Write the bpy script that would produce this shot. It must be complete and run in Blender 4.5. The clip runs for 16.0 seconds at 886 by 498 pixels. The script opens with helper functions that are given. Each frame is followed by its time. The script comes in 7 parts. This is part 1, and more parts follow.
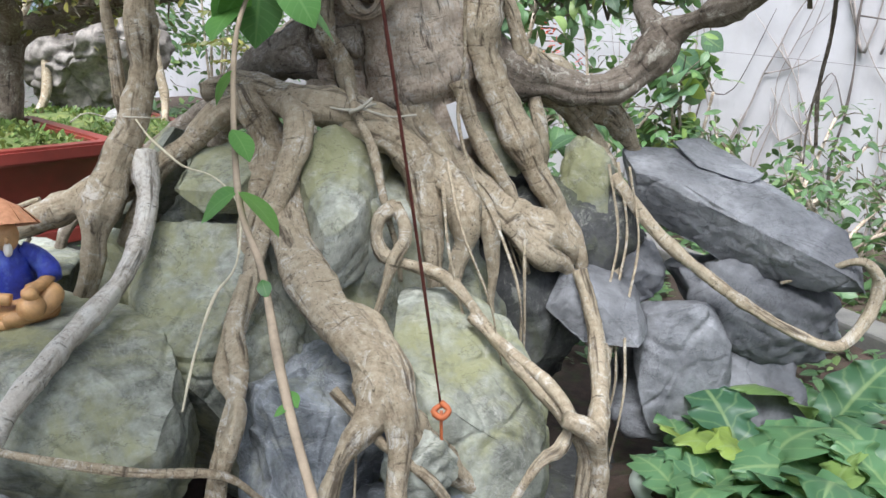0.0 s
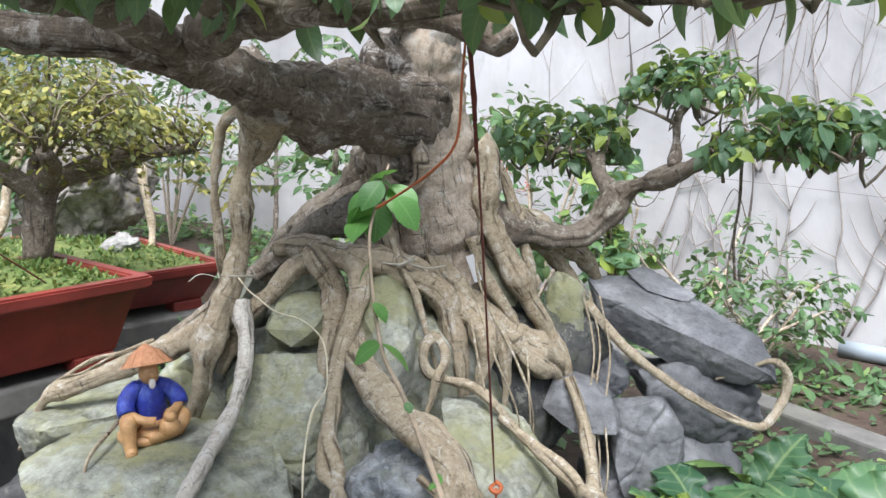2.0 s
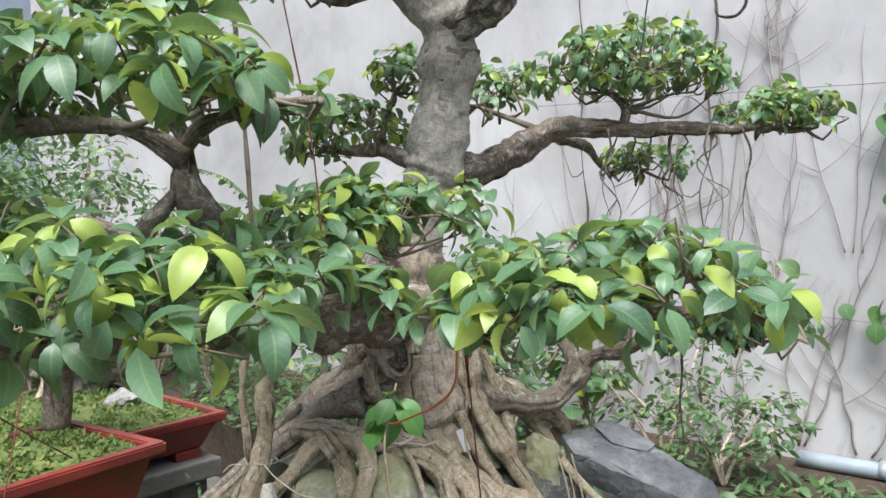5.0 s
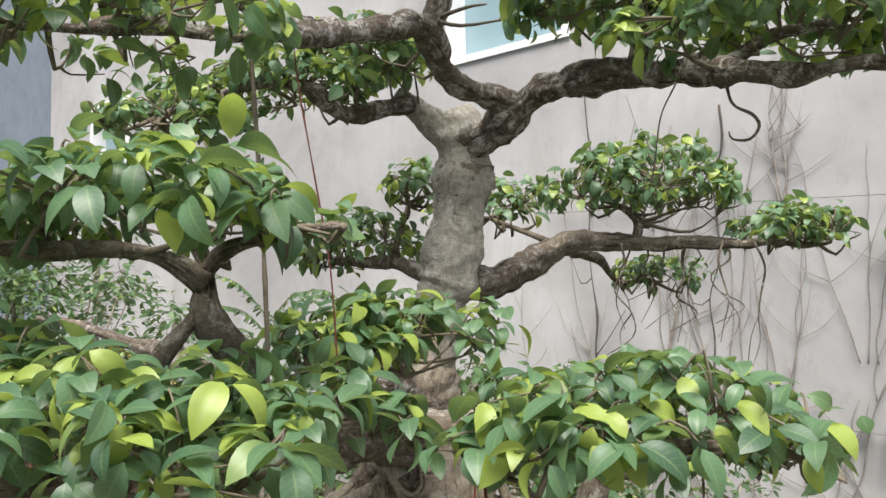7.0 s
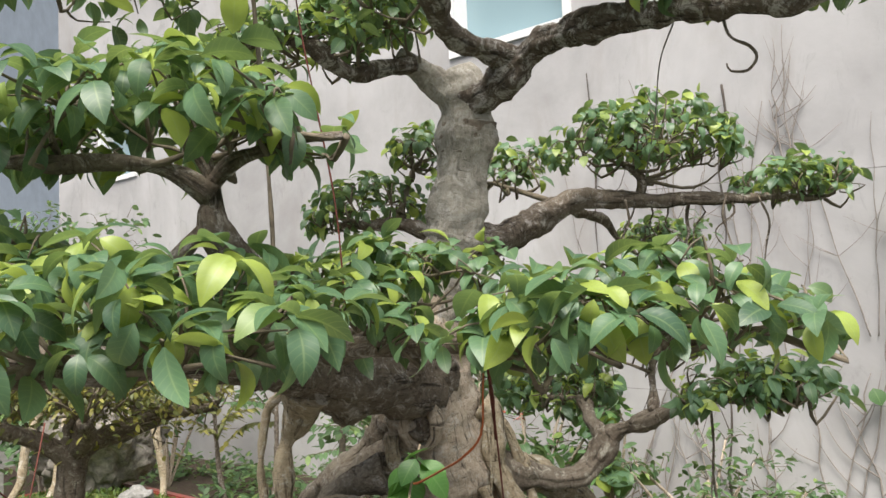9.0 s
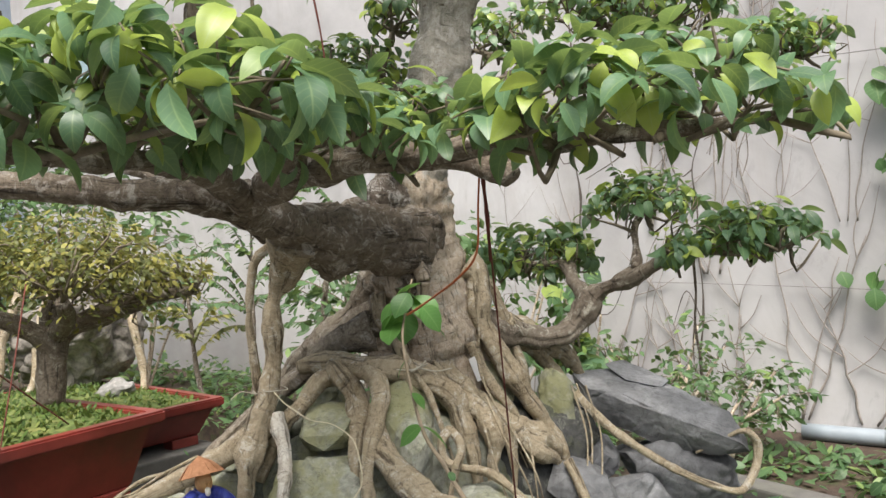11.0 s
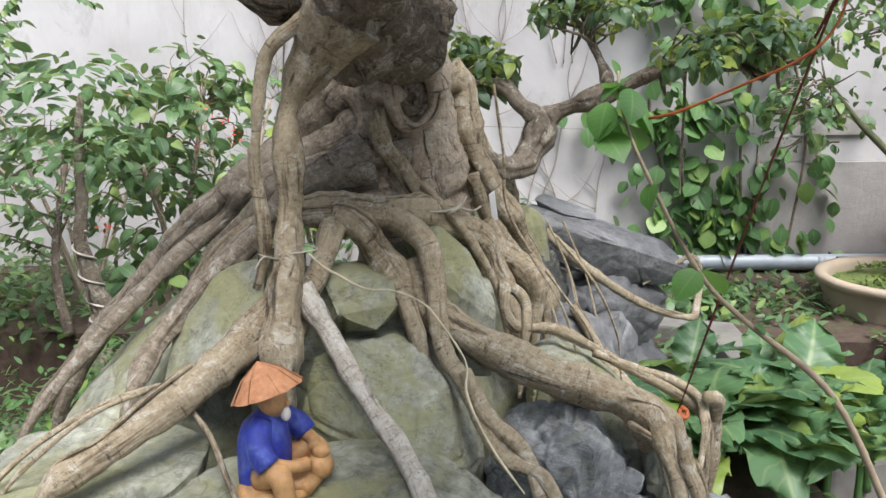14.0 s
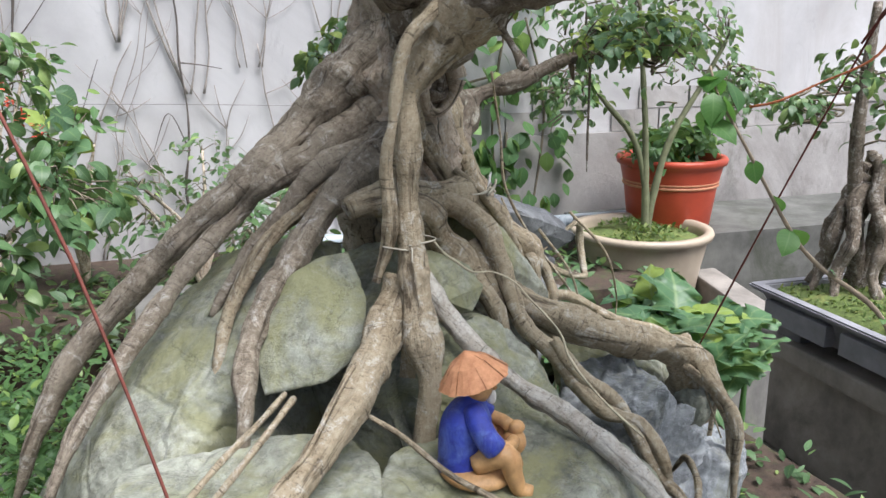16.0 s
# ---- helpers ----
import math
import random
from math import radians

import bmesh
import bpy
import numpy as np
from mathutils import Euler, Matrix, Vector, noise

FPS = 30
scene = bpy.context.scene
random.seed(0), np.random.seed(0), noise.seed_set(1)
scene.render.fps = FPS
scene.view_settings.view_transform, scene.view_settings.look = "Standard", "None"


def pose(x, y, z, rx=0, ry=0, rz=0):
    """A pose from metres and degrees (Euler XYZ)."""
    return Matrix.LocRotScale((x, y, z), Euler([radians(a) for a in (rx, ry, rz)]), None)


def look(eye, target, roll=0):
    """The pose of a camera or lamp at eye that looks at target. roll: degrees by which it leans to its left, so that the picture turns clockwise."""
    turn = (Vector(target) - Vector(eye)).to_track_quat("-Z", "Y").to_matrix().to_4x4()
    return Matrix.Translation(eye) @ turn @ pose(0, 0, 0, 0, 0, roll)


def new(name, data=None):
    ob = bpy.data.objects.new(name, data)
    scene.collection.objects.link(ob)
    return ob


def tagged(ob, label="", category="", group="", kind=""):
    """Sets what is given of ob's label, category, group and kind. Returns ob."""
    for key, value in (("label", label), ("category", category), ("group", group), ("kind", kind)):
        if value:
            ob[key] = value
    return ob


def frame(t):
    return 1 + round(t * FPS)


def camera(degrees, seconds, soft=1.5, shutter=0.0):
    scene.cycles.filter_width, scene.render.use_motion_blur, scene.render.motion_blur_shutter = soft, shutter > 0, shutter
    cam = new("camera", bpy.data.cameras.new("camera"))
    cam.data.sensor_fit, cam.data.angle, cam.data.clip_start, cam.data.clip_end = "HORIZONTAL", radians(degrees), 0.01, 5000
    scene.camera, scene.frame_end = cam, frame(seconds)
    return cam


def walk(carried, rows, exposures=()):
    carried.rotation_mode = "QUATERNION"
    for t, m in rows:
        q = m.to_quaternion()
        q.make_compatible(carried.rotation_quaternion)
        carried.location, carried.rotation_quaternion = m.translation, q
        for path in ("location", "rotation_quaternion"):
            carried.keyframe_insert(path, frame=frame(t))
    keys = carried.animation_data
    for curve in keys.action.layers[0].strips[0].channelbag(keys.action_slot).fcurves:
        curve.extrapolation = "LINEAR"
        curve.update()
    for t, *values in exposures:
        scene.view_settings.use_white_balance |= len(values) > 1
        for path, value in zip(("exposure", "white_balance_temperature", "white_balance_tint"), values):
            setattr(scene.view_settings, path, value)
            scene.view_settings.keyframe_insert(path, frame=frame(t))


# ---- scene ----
cam = camera(57.0, 16.0)
PATH = [
    (0, (0.109, -0.004, 1.122), (-0.071, 1.902, 0.544), 1.8),
    (0.5, (0.01, -0.09, 1.138), (-0.032, 1.837, 0.604), 1.9),
    (1, (-0.021, -0.157, 1.169), (0.017, 1.787, 0.702), 2.0),
    (1.5, (-0.006, -0.225, 1.204), (-0.011, 1.729, 0.779), 1.6),
    (2, (-0.025, -0.309, 1.247), (-0.024, 1.66, 0.896), 1.1),
    (2.5, (-0.089, -0.368, 1.283), (-0.021, 1.61, 0.99), 0.4),
    (3, (-0.13, -0.422, 1.309), (0.011, 1.555, 1.048), -0.4),
    (3.5, (-0.113, -0.452, 1.337), (0.033, 1.526, 1.075), -0.9),
    (4, (-0.072, -0.483, 1.366), (0.025, 1.5, 1.127), -1.3),
    (4.5, (-0.061, -0.513, 1.402), (0.012, 1.476, 1.212), -1.4),
    (5, (-0.063, -0.536, 1.44), (0.015, 1.459, 1.324), -1.4),
    (5.2, (-0.068, -0.535, 1.444), (0.02, 1.462, 1.371), -1.3),
    (7.5, (-0.079, -0.525, 1.469), (-0.013, 1.468, 1.625), -1.0),
    (8, (-0.08, -0.53, 1.431), (-0.024, 1.461, 1.607), -1.8),
    (8.2, (-0.082, -0.527, 1.417), (-0.024, 1.464, 1.59), -1.9),
    (10.5, (-0.061, -0.542, 1.259), (-0.034, 1.458, 1.302), -3.2),
    (11, (-0.112, -0.513, 1.237), (0.006, 1.483, 1.201), -3.2),
    (11.5, (-0.218, -0.466, 1.222), (0.05, 1.512, 1.101), -3.6),
    (12, (-0.337, -0.398, 1.201), (0.117, 1.541, 1.015), -3.5),
    (12.5, (-0.417, -0.289, 1.191), (0.195, 1.599, 0.953), -3.4),
    (13, (-0.497, -0.145, 1.19), (0.22, 1.696, 0.877), -3.0),
    (13.5, (-0.596, -0.029, 1.175), (0.287, 1.728, 0.807), -2.0),
    (14, (-0.716, 0.067, 1.179), (0.401, 1.671, 0.755), -1.6),
    (14.5, (-0.839, 0.119, 1.179), (0.44, 1.59, 0.73), -1.3),
    (15, (-0.924, 0.227, 1.171), (0.539, 1.507, 0.701), -1.0),
    (15.5, (-0.989, 0.335, 1.186), (0.581, 1.471, 0.693), -0.6),
    (16, (-1.096, 0.423, 1.206), (0.574, 1.406, 0.709), -0.2),
]
walk(cam, [(t, look(eye, target, roll)) for t, eye, target, roll in PATH],
     [(0.0, 1.46, 6050, 10), (2.5, 1.42, 6150, 10), (3.5, 1.36, 6200, 10), (5.0, 1.14, 6300, 8), (7.5, 0.93, 6900, 8), (8.2, 0.93, 6950, 8),
      (10.5, 1.05, 6950, 9), (12.5, 1.14, 6700, 9), (14.0, 1.22, 6500, 10), (16.0, 1.24, 6250, 10)])

# ---- world and light ----
SUN_EL, SUN_AZ = radians(61), radians(190)
world = bpy.data.worlds.new("world")
scene.world = world
world.use_nodes = True
wn = world.node_tree
sky = wn.nodes.new("ShaderNodeTexSky")
sky.sky_type, sky.sun_disc = "NISHITA", False
sky.sun_elevation, sky.sun_rotation = SUN_EL, SUN_AZ
sky.dust_density, sky.air_density = 3.0, 1.0
wn.nodes["Background"].inputs["Strength"].default_value = 0.105
haze = wn.nodes.new("ShaderNodeHueSaturation")      # thin overcast: the blue is mostly washed out
haze.inputs["Saturation"].default_value = 0.7
wn.links.new(sky.outputs[0], haze.inputs["Color"])
wn.links.new(haze.outputs[0], wn.nodes["Background"].inputs["Color"])
sun_data = bpy.data.lights.new("sun", "SUN")
sun_data.energy, sun_data.angle, sun_data.color = 3.3, radians(38), (1.0, 0.975, 0.97)
sun = new("sun", sun_data)
sun.matrix_world = look((-0.2, -1.7, 6), (0.35, 1.5, 0))

# ---- materials ----


def material(name, base, rough=0.8, metal=0.0, spec=0.5):
    m = bpy.data.materials.new(name)
    m.use_nodes = True
    b = m.node_tree.nodes["Principled BSDF"]
    b.inputs["Base Color"].default_value = (*base, 1)
    b.inputs["Roughness"].default_value = rough
    b.inputs["Metallic"].default_value = metal
    b.inputs["Specular IOR Level"].default_value = spec
    return m, m.node_tree, b


def ramp(nt, fac, stops):
    r = nt.nodes.new("ShaderNodeValToRGB")
    while len(r.color_ramp.elements) < len(stops):
        r.color_ramp.elements.new(0.5)
    for e, (p, c) in zip(r.color_ramp.elements, stops):
        e.position, e.color = p, (*c, 1)
    nt.links.new(fac, r.inputs[0])
    return r.outputs[0]


def noise_node(nt, scale, detail=6, rough=0.6, coord=None, stretch=None, distort=0.0):
    n = nt.nodes.new("ShaderNodeTexNoise")
    n.inputs["Scale"].default_value, n.inputs["Detail"].default_value = scale, detail
    n.inputs["Roughness"].default_value, n.inputs["Distortion"].default_value = rough, distort
    c = nt.nodes.new("ShaderNodeTexCoord").outputs["Object"] if coord is None else coord
    if stretch:
        mp = nt.nodes.new("ShaderNodeMapping")
        mp.inputs["Scale"].default_value = stretch
        nt.links.new(c, mp.inputs[0])
        c = mp.outputs[0]
    nt.links.new(c, n.inputs["Vector"])
    return n.outputs["Fac"]


def mix(nt, fac, a, b, blend="MIX"):
    m = nt.nodes.new("ShaderNodeMix")
    m.data_type, m.blend_type = "RGBA", blend
    for sock, v in ((m.inputs[0], fac), (m.inputs[6], a), (m.inputs[7], b)):
        if isinstance(v, (int, float)):
            sock.default_value = v
        elif isinstance(v, tuple):
            sock.default_value = (*v, 1)
        else:
            nt.links.new(v, sock)
    return m.outputs[2]


def bump(nt, b, height, strength=0.5, dist=0.01, prior=None):
    n = nt.nodes.new("ShaderNodeBump")
    n.inputs["Strength"].default_value, n.inputs["Distance"].default_value = strength, dist
    nt.links.new(height, n.inputs["Height"])
    if prior is not None:
        nt.links.new(prior, n.inputs["Normal"])
    nt.links.new(n.outputs[0], b.inputs["Normal"])
    return n.outputs[0]


def bark(name, dark, mid, pale, patch=(0.52, 0.6), lichen=(0.47, 0.45, 0.38), furrows=0.85):
    """Bark with long furrows, cross wrinkles, pepper marks and lichen; follows the limb by its grain."""
    m, nt, b = material(name, mid, 0.88, spec=0.2)
    g = nt.nodes.new("ShaderNodeAttribute")
    g.attribute_name = "grain"
    g = g.outputs["Vector"]
    big = noise_node(nt, 9, 5)
    fine = noise_node(nt, 110, 9, 0.75)
    furrow = noise_node(nt, 85, 6, 0.65, coord=g, stretch=(1, 1, 0.1), distort=0.3)
    wrinkle = noise_node(nt, 70, 7, 0.7, coord=g, stretch=(0.35, 0.35, 2.2), distort=0.5)
    pepper = noise_node(nt, 380, 5, 0.7, coord=g, stretch=(1.0, 1.0, 0.8))
    half = tuple(0.5 * u + 0.5 * v for u, v in zip(dark, mid))
    c = ramp(nt, fine, [(0.34, half), (0.47, mid), (0.66, pale)])
    c = mix(nt, ramp(nt, big, [(0.35, (0, 0, 0)), (0.65, (0.5, 0.5, 0.5))]), c, pale)
    blotch = ramp(nt, noise_node(nt, 38, 10, 0.8, distort=0.7), [(patch[0], (0, 0, 0)), (patch[1], (0.85, 0.85, 0.85))])
    c = mix(nt, blotch, c, lichen)
    c = mix(nt, ramp(nt, furrow, [(0.34, (furrows, furrows, furrows)), (0.45, (0, 0, 0))]), c, dark)
    c = mix(nt, ramp(nt, wrinkle, [(0.33, (0.75, 0.75, 0.75)), (0.41, (0, 0, 0))]), c, dark)
    where = ramp(nt, noise_node(nt, 22, 5, 0.6), [(0.4, (0, 0, 0)), (0.58, (0.95, 0.95, 0.95))])
    dots = ramp(nt, pepper, [(0.56, (0, 0, 0)), (0.64, (0.8, 0.8, 0.8))])
    c = mix(nt, mix(nt, 1.0, dots, where, "MULTIPLY"), c, dark)
    nt.links.new(c, b.inputs["Base Color"])
    p = bump(nt, b, fine, 0.8, 0.003)
    p = bump(nt, b, wrinkle, 0.7, 0.004, p)
    bump(nt, b, furrow, 0.9, 0.006, p)
    return m


def stone(name, dark, mid, pale, moss=None, moss_amount=0.55, vein=None, rough=0.75, grain=0.45):
    m, nt, b = material(name, mid, rough, spec=0.35)
    big = noise_node(nt, 5, 6, 0.6, distort=0.4)
    fine = noise_node(nt, 45, 10, 0.72)
    c = ramp(nt, big, [(0.3, dark), (0.5, mid), (0.7, pale)])
    c = mix(nt, grain, c, ramp(nt, fine, [(0.36, (0.1, 0.1, 0.1)), (0.62, (0.9, 0.9, 0.9))]), "OVERLAY")
    if vein:
        v = noise_node(nt, 7, 8, 0.7, distort=1.6, stretch=(1, 1, 2.2))
        c = mix(nt, ramp(nt, v, [(0.488, (0, 0, 0)), (0.5, (0.4, 0.4, 0.4)), (0.512, (0, 0, 0))]), c, vein)
    if moss:
        f = ramp(nt, noise_node(nt, 8, 8, 0.72, distort=0.5), [(moss_amount - 0.07, (0, 0, 0)), (moss_amount + 0.08, (0.75, 0.75, 0.75))])
        c = mix(nt, f, c, moss)
        f2 = ramp(nt, noise_node(nt, 24, 10, 0.82, distort=0.4), [(0.55, (0, 0, 0)), (0.64, (0.6, 0.6, 0.6))])
        c = mix(nt, f2, c, (0.4, 0.4, 0.34))
    st = ramp(nt, noise_node(nt, 13, 10, 0.75, distort=0.9), [(0.57, (0, 0, 0)), (0.7, (0.6, 0.6, 0.6))])
    c = mix(nt, st, c, tuple(v * 0.45 for v in dark))
    nt.links.new(c, b.inputs["Base Color"])
    seam = noise_node(nt, 4, 7, 0.65, distort=1.2, stretch=(1.0, 1.3, 1.8))
    c = mix(nt, ramp(nt, seam, [(0.493, (0, 0, 0)), (0.5, (0.45, 0.45, 0.45)), (0.507, (0, 0, 0))]), c, tuple(v * 0.35 for v in dark))
    nt.links.new(c, b.inputs["Base Color"])
    crack = nt.nodes.new("ShaderNodeTexVoronoi")
    crack.feature = "DISTANCE_TO_EDGE"
    crack.inputs["Scale"].default_value = 14
    nt.links.new(nt.nodes.new("ShaderNodeTexCoord").outputs["Object"], crack.inputs["Vector"])
    edge = ramp(nt, crack.outputs["Distance"], [(0.0, (0, 0, 0)), (0.025, (1, 1, 1))])
    p = bump(nt, b, fine, 0.9, 0.006)
    bump(nt, b, edge, 0.05, 0.003, p)
    return m


def leafy(name, deep, mid, young, share=0.8, per_object=False, rough=0.38, spec=0.35, vein=0.35):
    """Waxy leaf whose tone varies from leaf to leaf."""
    m, nt, b = material(name, mid, rough, spec=spec)
    if per_object:
        rnd = nt.nodes.new("ShaderNodeObjectInfo").outputs["Random"]
    else:
        rnd = nt.nodes.new("ShaderNodeNewGeometry").outputs["Random Per Island"]
    c = ramp(nt, rnd, [(0.0, deep), (share * 0.55, mid), (share, mid), (min(share + 0.12, 0.97), young), (1.0, young)])
    blot = noise_node(nt, 40, 4)
    c = mix(nt, ramp(nt, blot, [(0.35, (0.25, 0.25, 0.25)), (0.65, (0, 0, 0))]), c, deep)
    at = nt.nodes.new("ShaderNodeAttribute")
    at.attribute_name = "grain"
    sep = nt.nodes.new("ShaderNodeSeparateXYZ")
    nt.links.new(at.outputs["Vector"], sep.inputs[0])

    def calc(op, x, y):
        n = nt.nodes.new("ShaderNodeMath")
        n.operation = op
        for sock, v in zip(n.inputs, (x, y)):
            if isinstance(v, (int, float)):
                sock.default_value = v
            else:
                nt.links.new(v, sock)
        return n.outputs[0]

    off = calc("ABSOLUTE", sep.outputs[0], 0)
    rib = ramp(nt, off, [(0.03, (1, 1, 1)), (0.1, (0, 0, 0))])
    side = calc("FRACT", calc("SUBTRACT", calc("MULTIPLY", sep.outputs[1], 8.0), calc("MULTIPLY", off, 1.6)), 0)
    side = ramp(nt, side, [(0.0, (0.6, 0.6, 0.6)), (0.14, (0, 0, 0)), (0.9, (0, 0, 0)), (1.0, (0.6, 0.6, 0.6))])
    veins = mix(nt, 1.0, rib, side, "LIGHTEN")
    c = mix(nt, mix(nt, 1.0, veins, (vein, vein, vein), "MULTIPLY"), c, tuple(min(1, 0.4 * a + 0.6 * a2 + 0.08) for a, a2 in zip(mid, young)))
    nt.links.new(c, b.inputs["Base Color"])
    b.inputs["Coat Weight"].default_value = 0.22
    b.inputs["Coat Roughness"].default_value = 0.36
    tr = nt.nodes.new("ShaderNodeBsdfTranslucent")
    nt.links.new(mix(nt, 0.5, c, young), tr.inputs["Color"])
    sh = nt.nodes.new("ShaderNodeMixShader")
    sh.inputs[0].default_value = 0.36
    nt.links.new(b.outputs[0], sh.inputs[1])
    nt.links.new(tr.outputs[0], sh.inputs[2])
    nt.links.new(sh.outputs[0], nt.nodes["Material Output"].inputs["Surface"])
    bump(nt, b, noise_node(nt, 90, 3), 0.15, 0.001)
    return m


def plain(name, base, rough=0.6, vary=0.25, scale=20, metal=0.0, relief=0.15, second=None):
    m, nt, b = material(name, base, rough, metal)
    lo = tuple(v * (1 - vary) for v in base)
    hi = tuple(min(1, v * (1 + vary)) for v in base)
    c = ramp(nt, noise_node(nt, scale, 7, 0.65), [(0.3, lo), (0.7, hi)])
    if second:
        c = mix(nt, ramp(nt, noise_node(nt, scale * 0.35, 8, 0.7, distort=0.5), [(0.52, (0, 0, 0)), (0.66, (0.8, 0.8, 0.8))]), c, second)
    nt.links.new(c, b.inputs["Base Color"])
    bump(nt, b, noise_node(nt, scale * 4, 6, 0.7), relief, 0.003)
    return m


BARK = bark("bark", (0.035, 0.027, 0.021), (0.4, 0.315, 0.235), (0.57, 0.495, 0.4), (0.52, 0.62), (0.56, 0.53, 0.47))
BARK_GREY = bark("grey_trunk_bark", (0.08, 0.065, 0.05), (0.29, 0.265, 0.22), (0.43, 0.41, 0.36), (0.5, 0.6), (0.52, 0.5, 0.46), 0.3)
BARK_ROOT = bark("root_bark", (0.045, 0.033, 0.022), (0.295, 0.235, 0.155), (0.46, 0.4, 0.295), (0.53, 0.61), (0.56, 0.53, 0.46))
BARK_PALE = bark("pale_root_bark", (0.07, 0.055, 0.04), (0.44, 0.395, 0.325), (0.6, 0.56, 0.49), (0.46, 0.55), (0.66, 0.64, 0.58))
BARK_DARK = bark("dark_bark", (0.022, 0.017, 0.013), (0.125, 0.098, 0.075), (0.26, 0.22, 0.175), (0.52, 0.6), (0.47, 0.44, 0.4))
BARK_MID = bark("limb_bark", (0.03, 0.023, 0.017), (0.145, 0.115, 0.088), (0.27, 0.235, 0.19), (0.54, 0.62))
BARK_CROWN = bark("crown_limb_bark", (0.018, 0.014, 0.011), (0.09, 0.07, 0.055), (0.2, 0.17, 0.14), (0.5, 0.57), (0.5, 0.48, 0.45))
BARK_FLANK = bark("flank_root_bark", (0.05, 0.037, 0.027), (0.2, 0.165, 0.125), (0.36, 0.315, 0.25), (0.54, 0.62), (0.5, 0.47, 0.42))
TWIG = plain("twig", (0.15, 0.125, 0.09), 0.85, 0.4, 60)
STONE_GREEN = stone("mossy_limestone", (0.11, 0.115, 0.095), (0.25, 0.262, 0.215), (0.4, 0.41, 0.35), (0.26, 0.26, 0.125), 0.52, vein=(0.42, 0.42, 0.39))
STONE_BLUE = stone("blue_limestone", (0.08, 0.088, 0.097), (0.24, 0.257, 0.27), (0.5, 0.515, 0.53), (0.22, 0.23, 0.16), 0.6, vein=(0.55, 0.57, 0.58))
STONE_SLATE = stone("grey_slate", (0.075, 0.077, 0.082), (0.185, 0.19, 0.198), (0.345, 0.352, 0.364), vein=(0.14, 0.145, 0.155), grain=0.25)
# for filler stones: the shade of the rockery gaps is put into this colour
STONE_SHADE = stone("gap_shade_rock", (0.03, 0.03, 0.03), (0.07, 0.072, 0.07), (0.14, 0.14, 0.135), (0.1, 0.11, 0.06), 0.6)
LEAF = leafy("ficus_leaf", (0.045, 0.11, 0.062), (0.115, 0.225, 0.115), (0.38, 0.48, 0.09), 0.74, rough=0.46, spec=0.6)
LEAF_ONE = leafy("ficus_leaf_near", (0.045, 0.11, 0.062), (0.115, 0.225, 0.115), (0.38, 0.48, 0.09), 0.74, True, rough=0.46, spec=0.6)
LEAF_SHRUB = leafy("shrub_leaf", (0.033, 0.078, 0.036), (0.095, 0.185, 0.075), (0.27, 0.37, 0.11), 0.85, rough=0.5)
LEAF_GREENS = leafy("lettuce_leaf", (0.045, 0.11, 0.045), (0.095, 0.2, 0.065), (0.24, 0.35, 0.08), 0.85, rough=0.42)
LEAF_YELLOW = leafy("yellow_green_leaf", (0.05, 0.07, 0.02), (0.13, 0.15, 0.04), (0.34, 0.32, 0.08), 0.6, rough=0.55)
MOSS = plain("moss", (0.085, 0.12, 0.03), 0.95, 0.5, 60, relief=0.8, second=(0.2, 0.2, 0.06))

# ---- building kit ----


def mesh_from(name, verts, faces, smooth=True, grain=None):
    me = bpy.data.meshes.new(name)
    me.from_pydata([tuple(v) for v in verts], [], [tuple(f) for f in faces])
    if grain is not None:
        at = me.attributes.new("grain", "FLOAT_VECTOR", "POINT")
        at.data.foreach_set("vector", np.array(grain, dtype=np.float32).ravel())
    if smooth:
        me.polygons.foreach_set("use_smooth", [True] * len(me.polygons))
    me.update()
    return me


def thing(name, loc, label, category, group="", kind=""):
    ob = new(name)
    ob.empty_display_size = 0.02
    ob.matrix_world = Matrix.Translation(loc)
    return tagged(ob, label, category, group, kind)


def part(name, data, mat, parent, label="", kind=""):
    """data: a bmesh or a mesh in world places; becomes one object under parent."""
    if isinstance(data, bmesh.types.BMesh):
        me = bpy.data.meshes.new(name)
        data.to_mesh(me)
        data.free()
    else:
        me = data
    for m in (mat if isinstance(mat, (list, tuple)) else [mat]):
        me.materials.append(m)
    ob = new(name, me)
    if parent is not None:
        ob.parent = parent
        base, q = Matrix(parent.matrix_basis), parent.parent
        inv = parent.matrix_parent_inverse
        world_m = inv @ base if parent.parent is None else parent.parent.matrix_basis @ inv @ base
        ob.matrix_parent_inverse = world_m.inverted()
    return tagged(ob, label, kind=kind)


def lone(name, data, mat, label, category, group="", kind=""):
    return tagged(part(name, data, mat, None), label, category, group, kind)


def spline(pts, step=0.012):
    """Smooth way through points of (x, y, z, r)."""
    p = np.array(pts, float)
    p = np.vstack([2 * p[0] - p[1], p, 2 * p[-1] - p[-2]])
    out = []
    for i in range(1, len(p) - 2):
        a, b, c, d = p[i - 1], p[i], p[i + 1], p[i + 2]
        n = max(2, int(np.linalg.norm(c[:3] - b[:3]) / step))
        for k in range(n):
            t = k / n
            out.append(0.5 * (2 * b + (c - a) * t + (2 * a - 5 * b + 4 * c - d) * t * t + (3 * b - a - 3 * c + d) * t ** 3))
    out.append(p[-2])
    out = np.array(out)
    out[:, 3] = np.clip(out[:, 3], 0.0004, None)
    return out


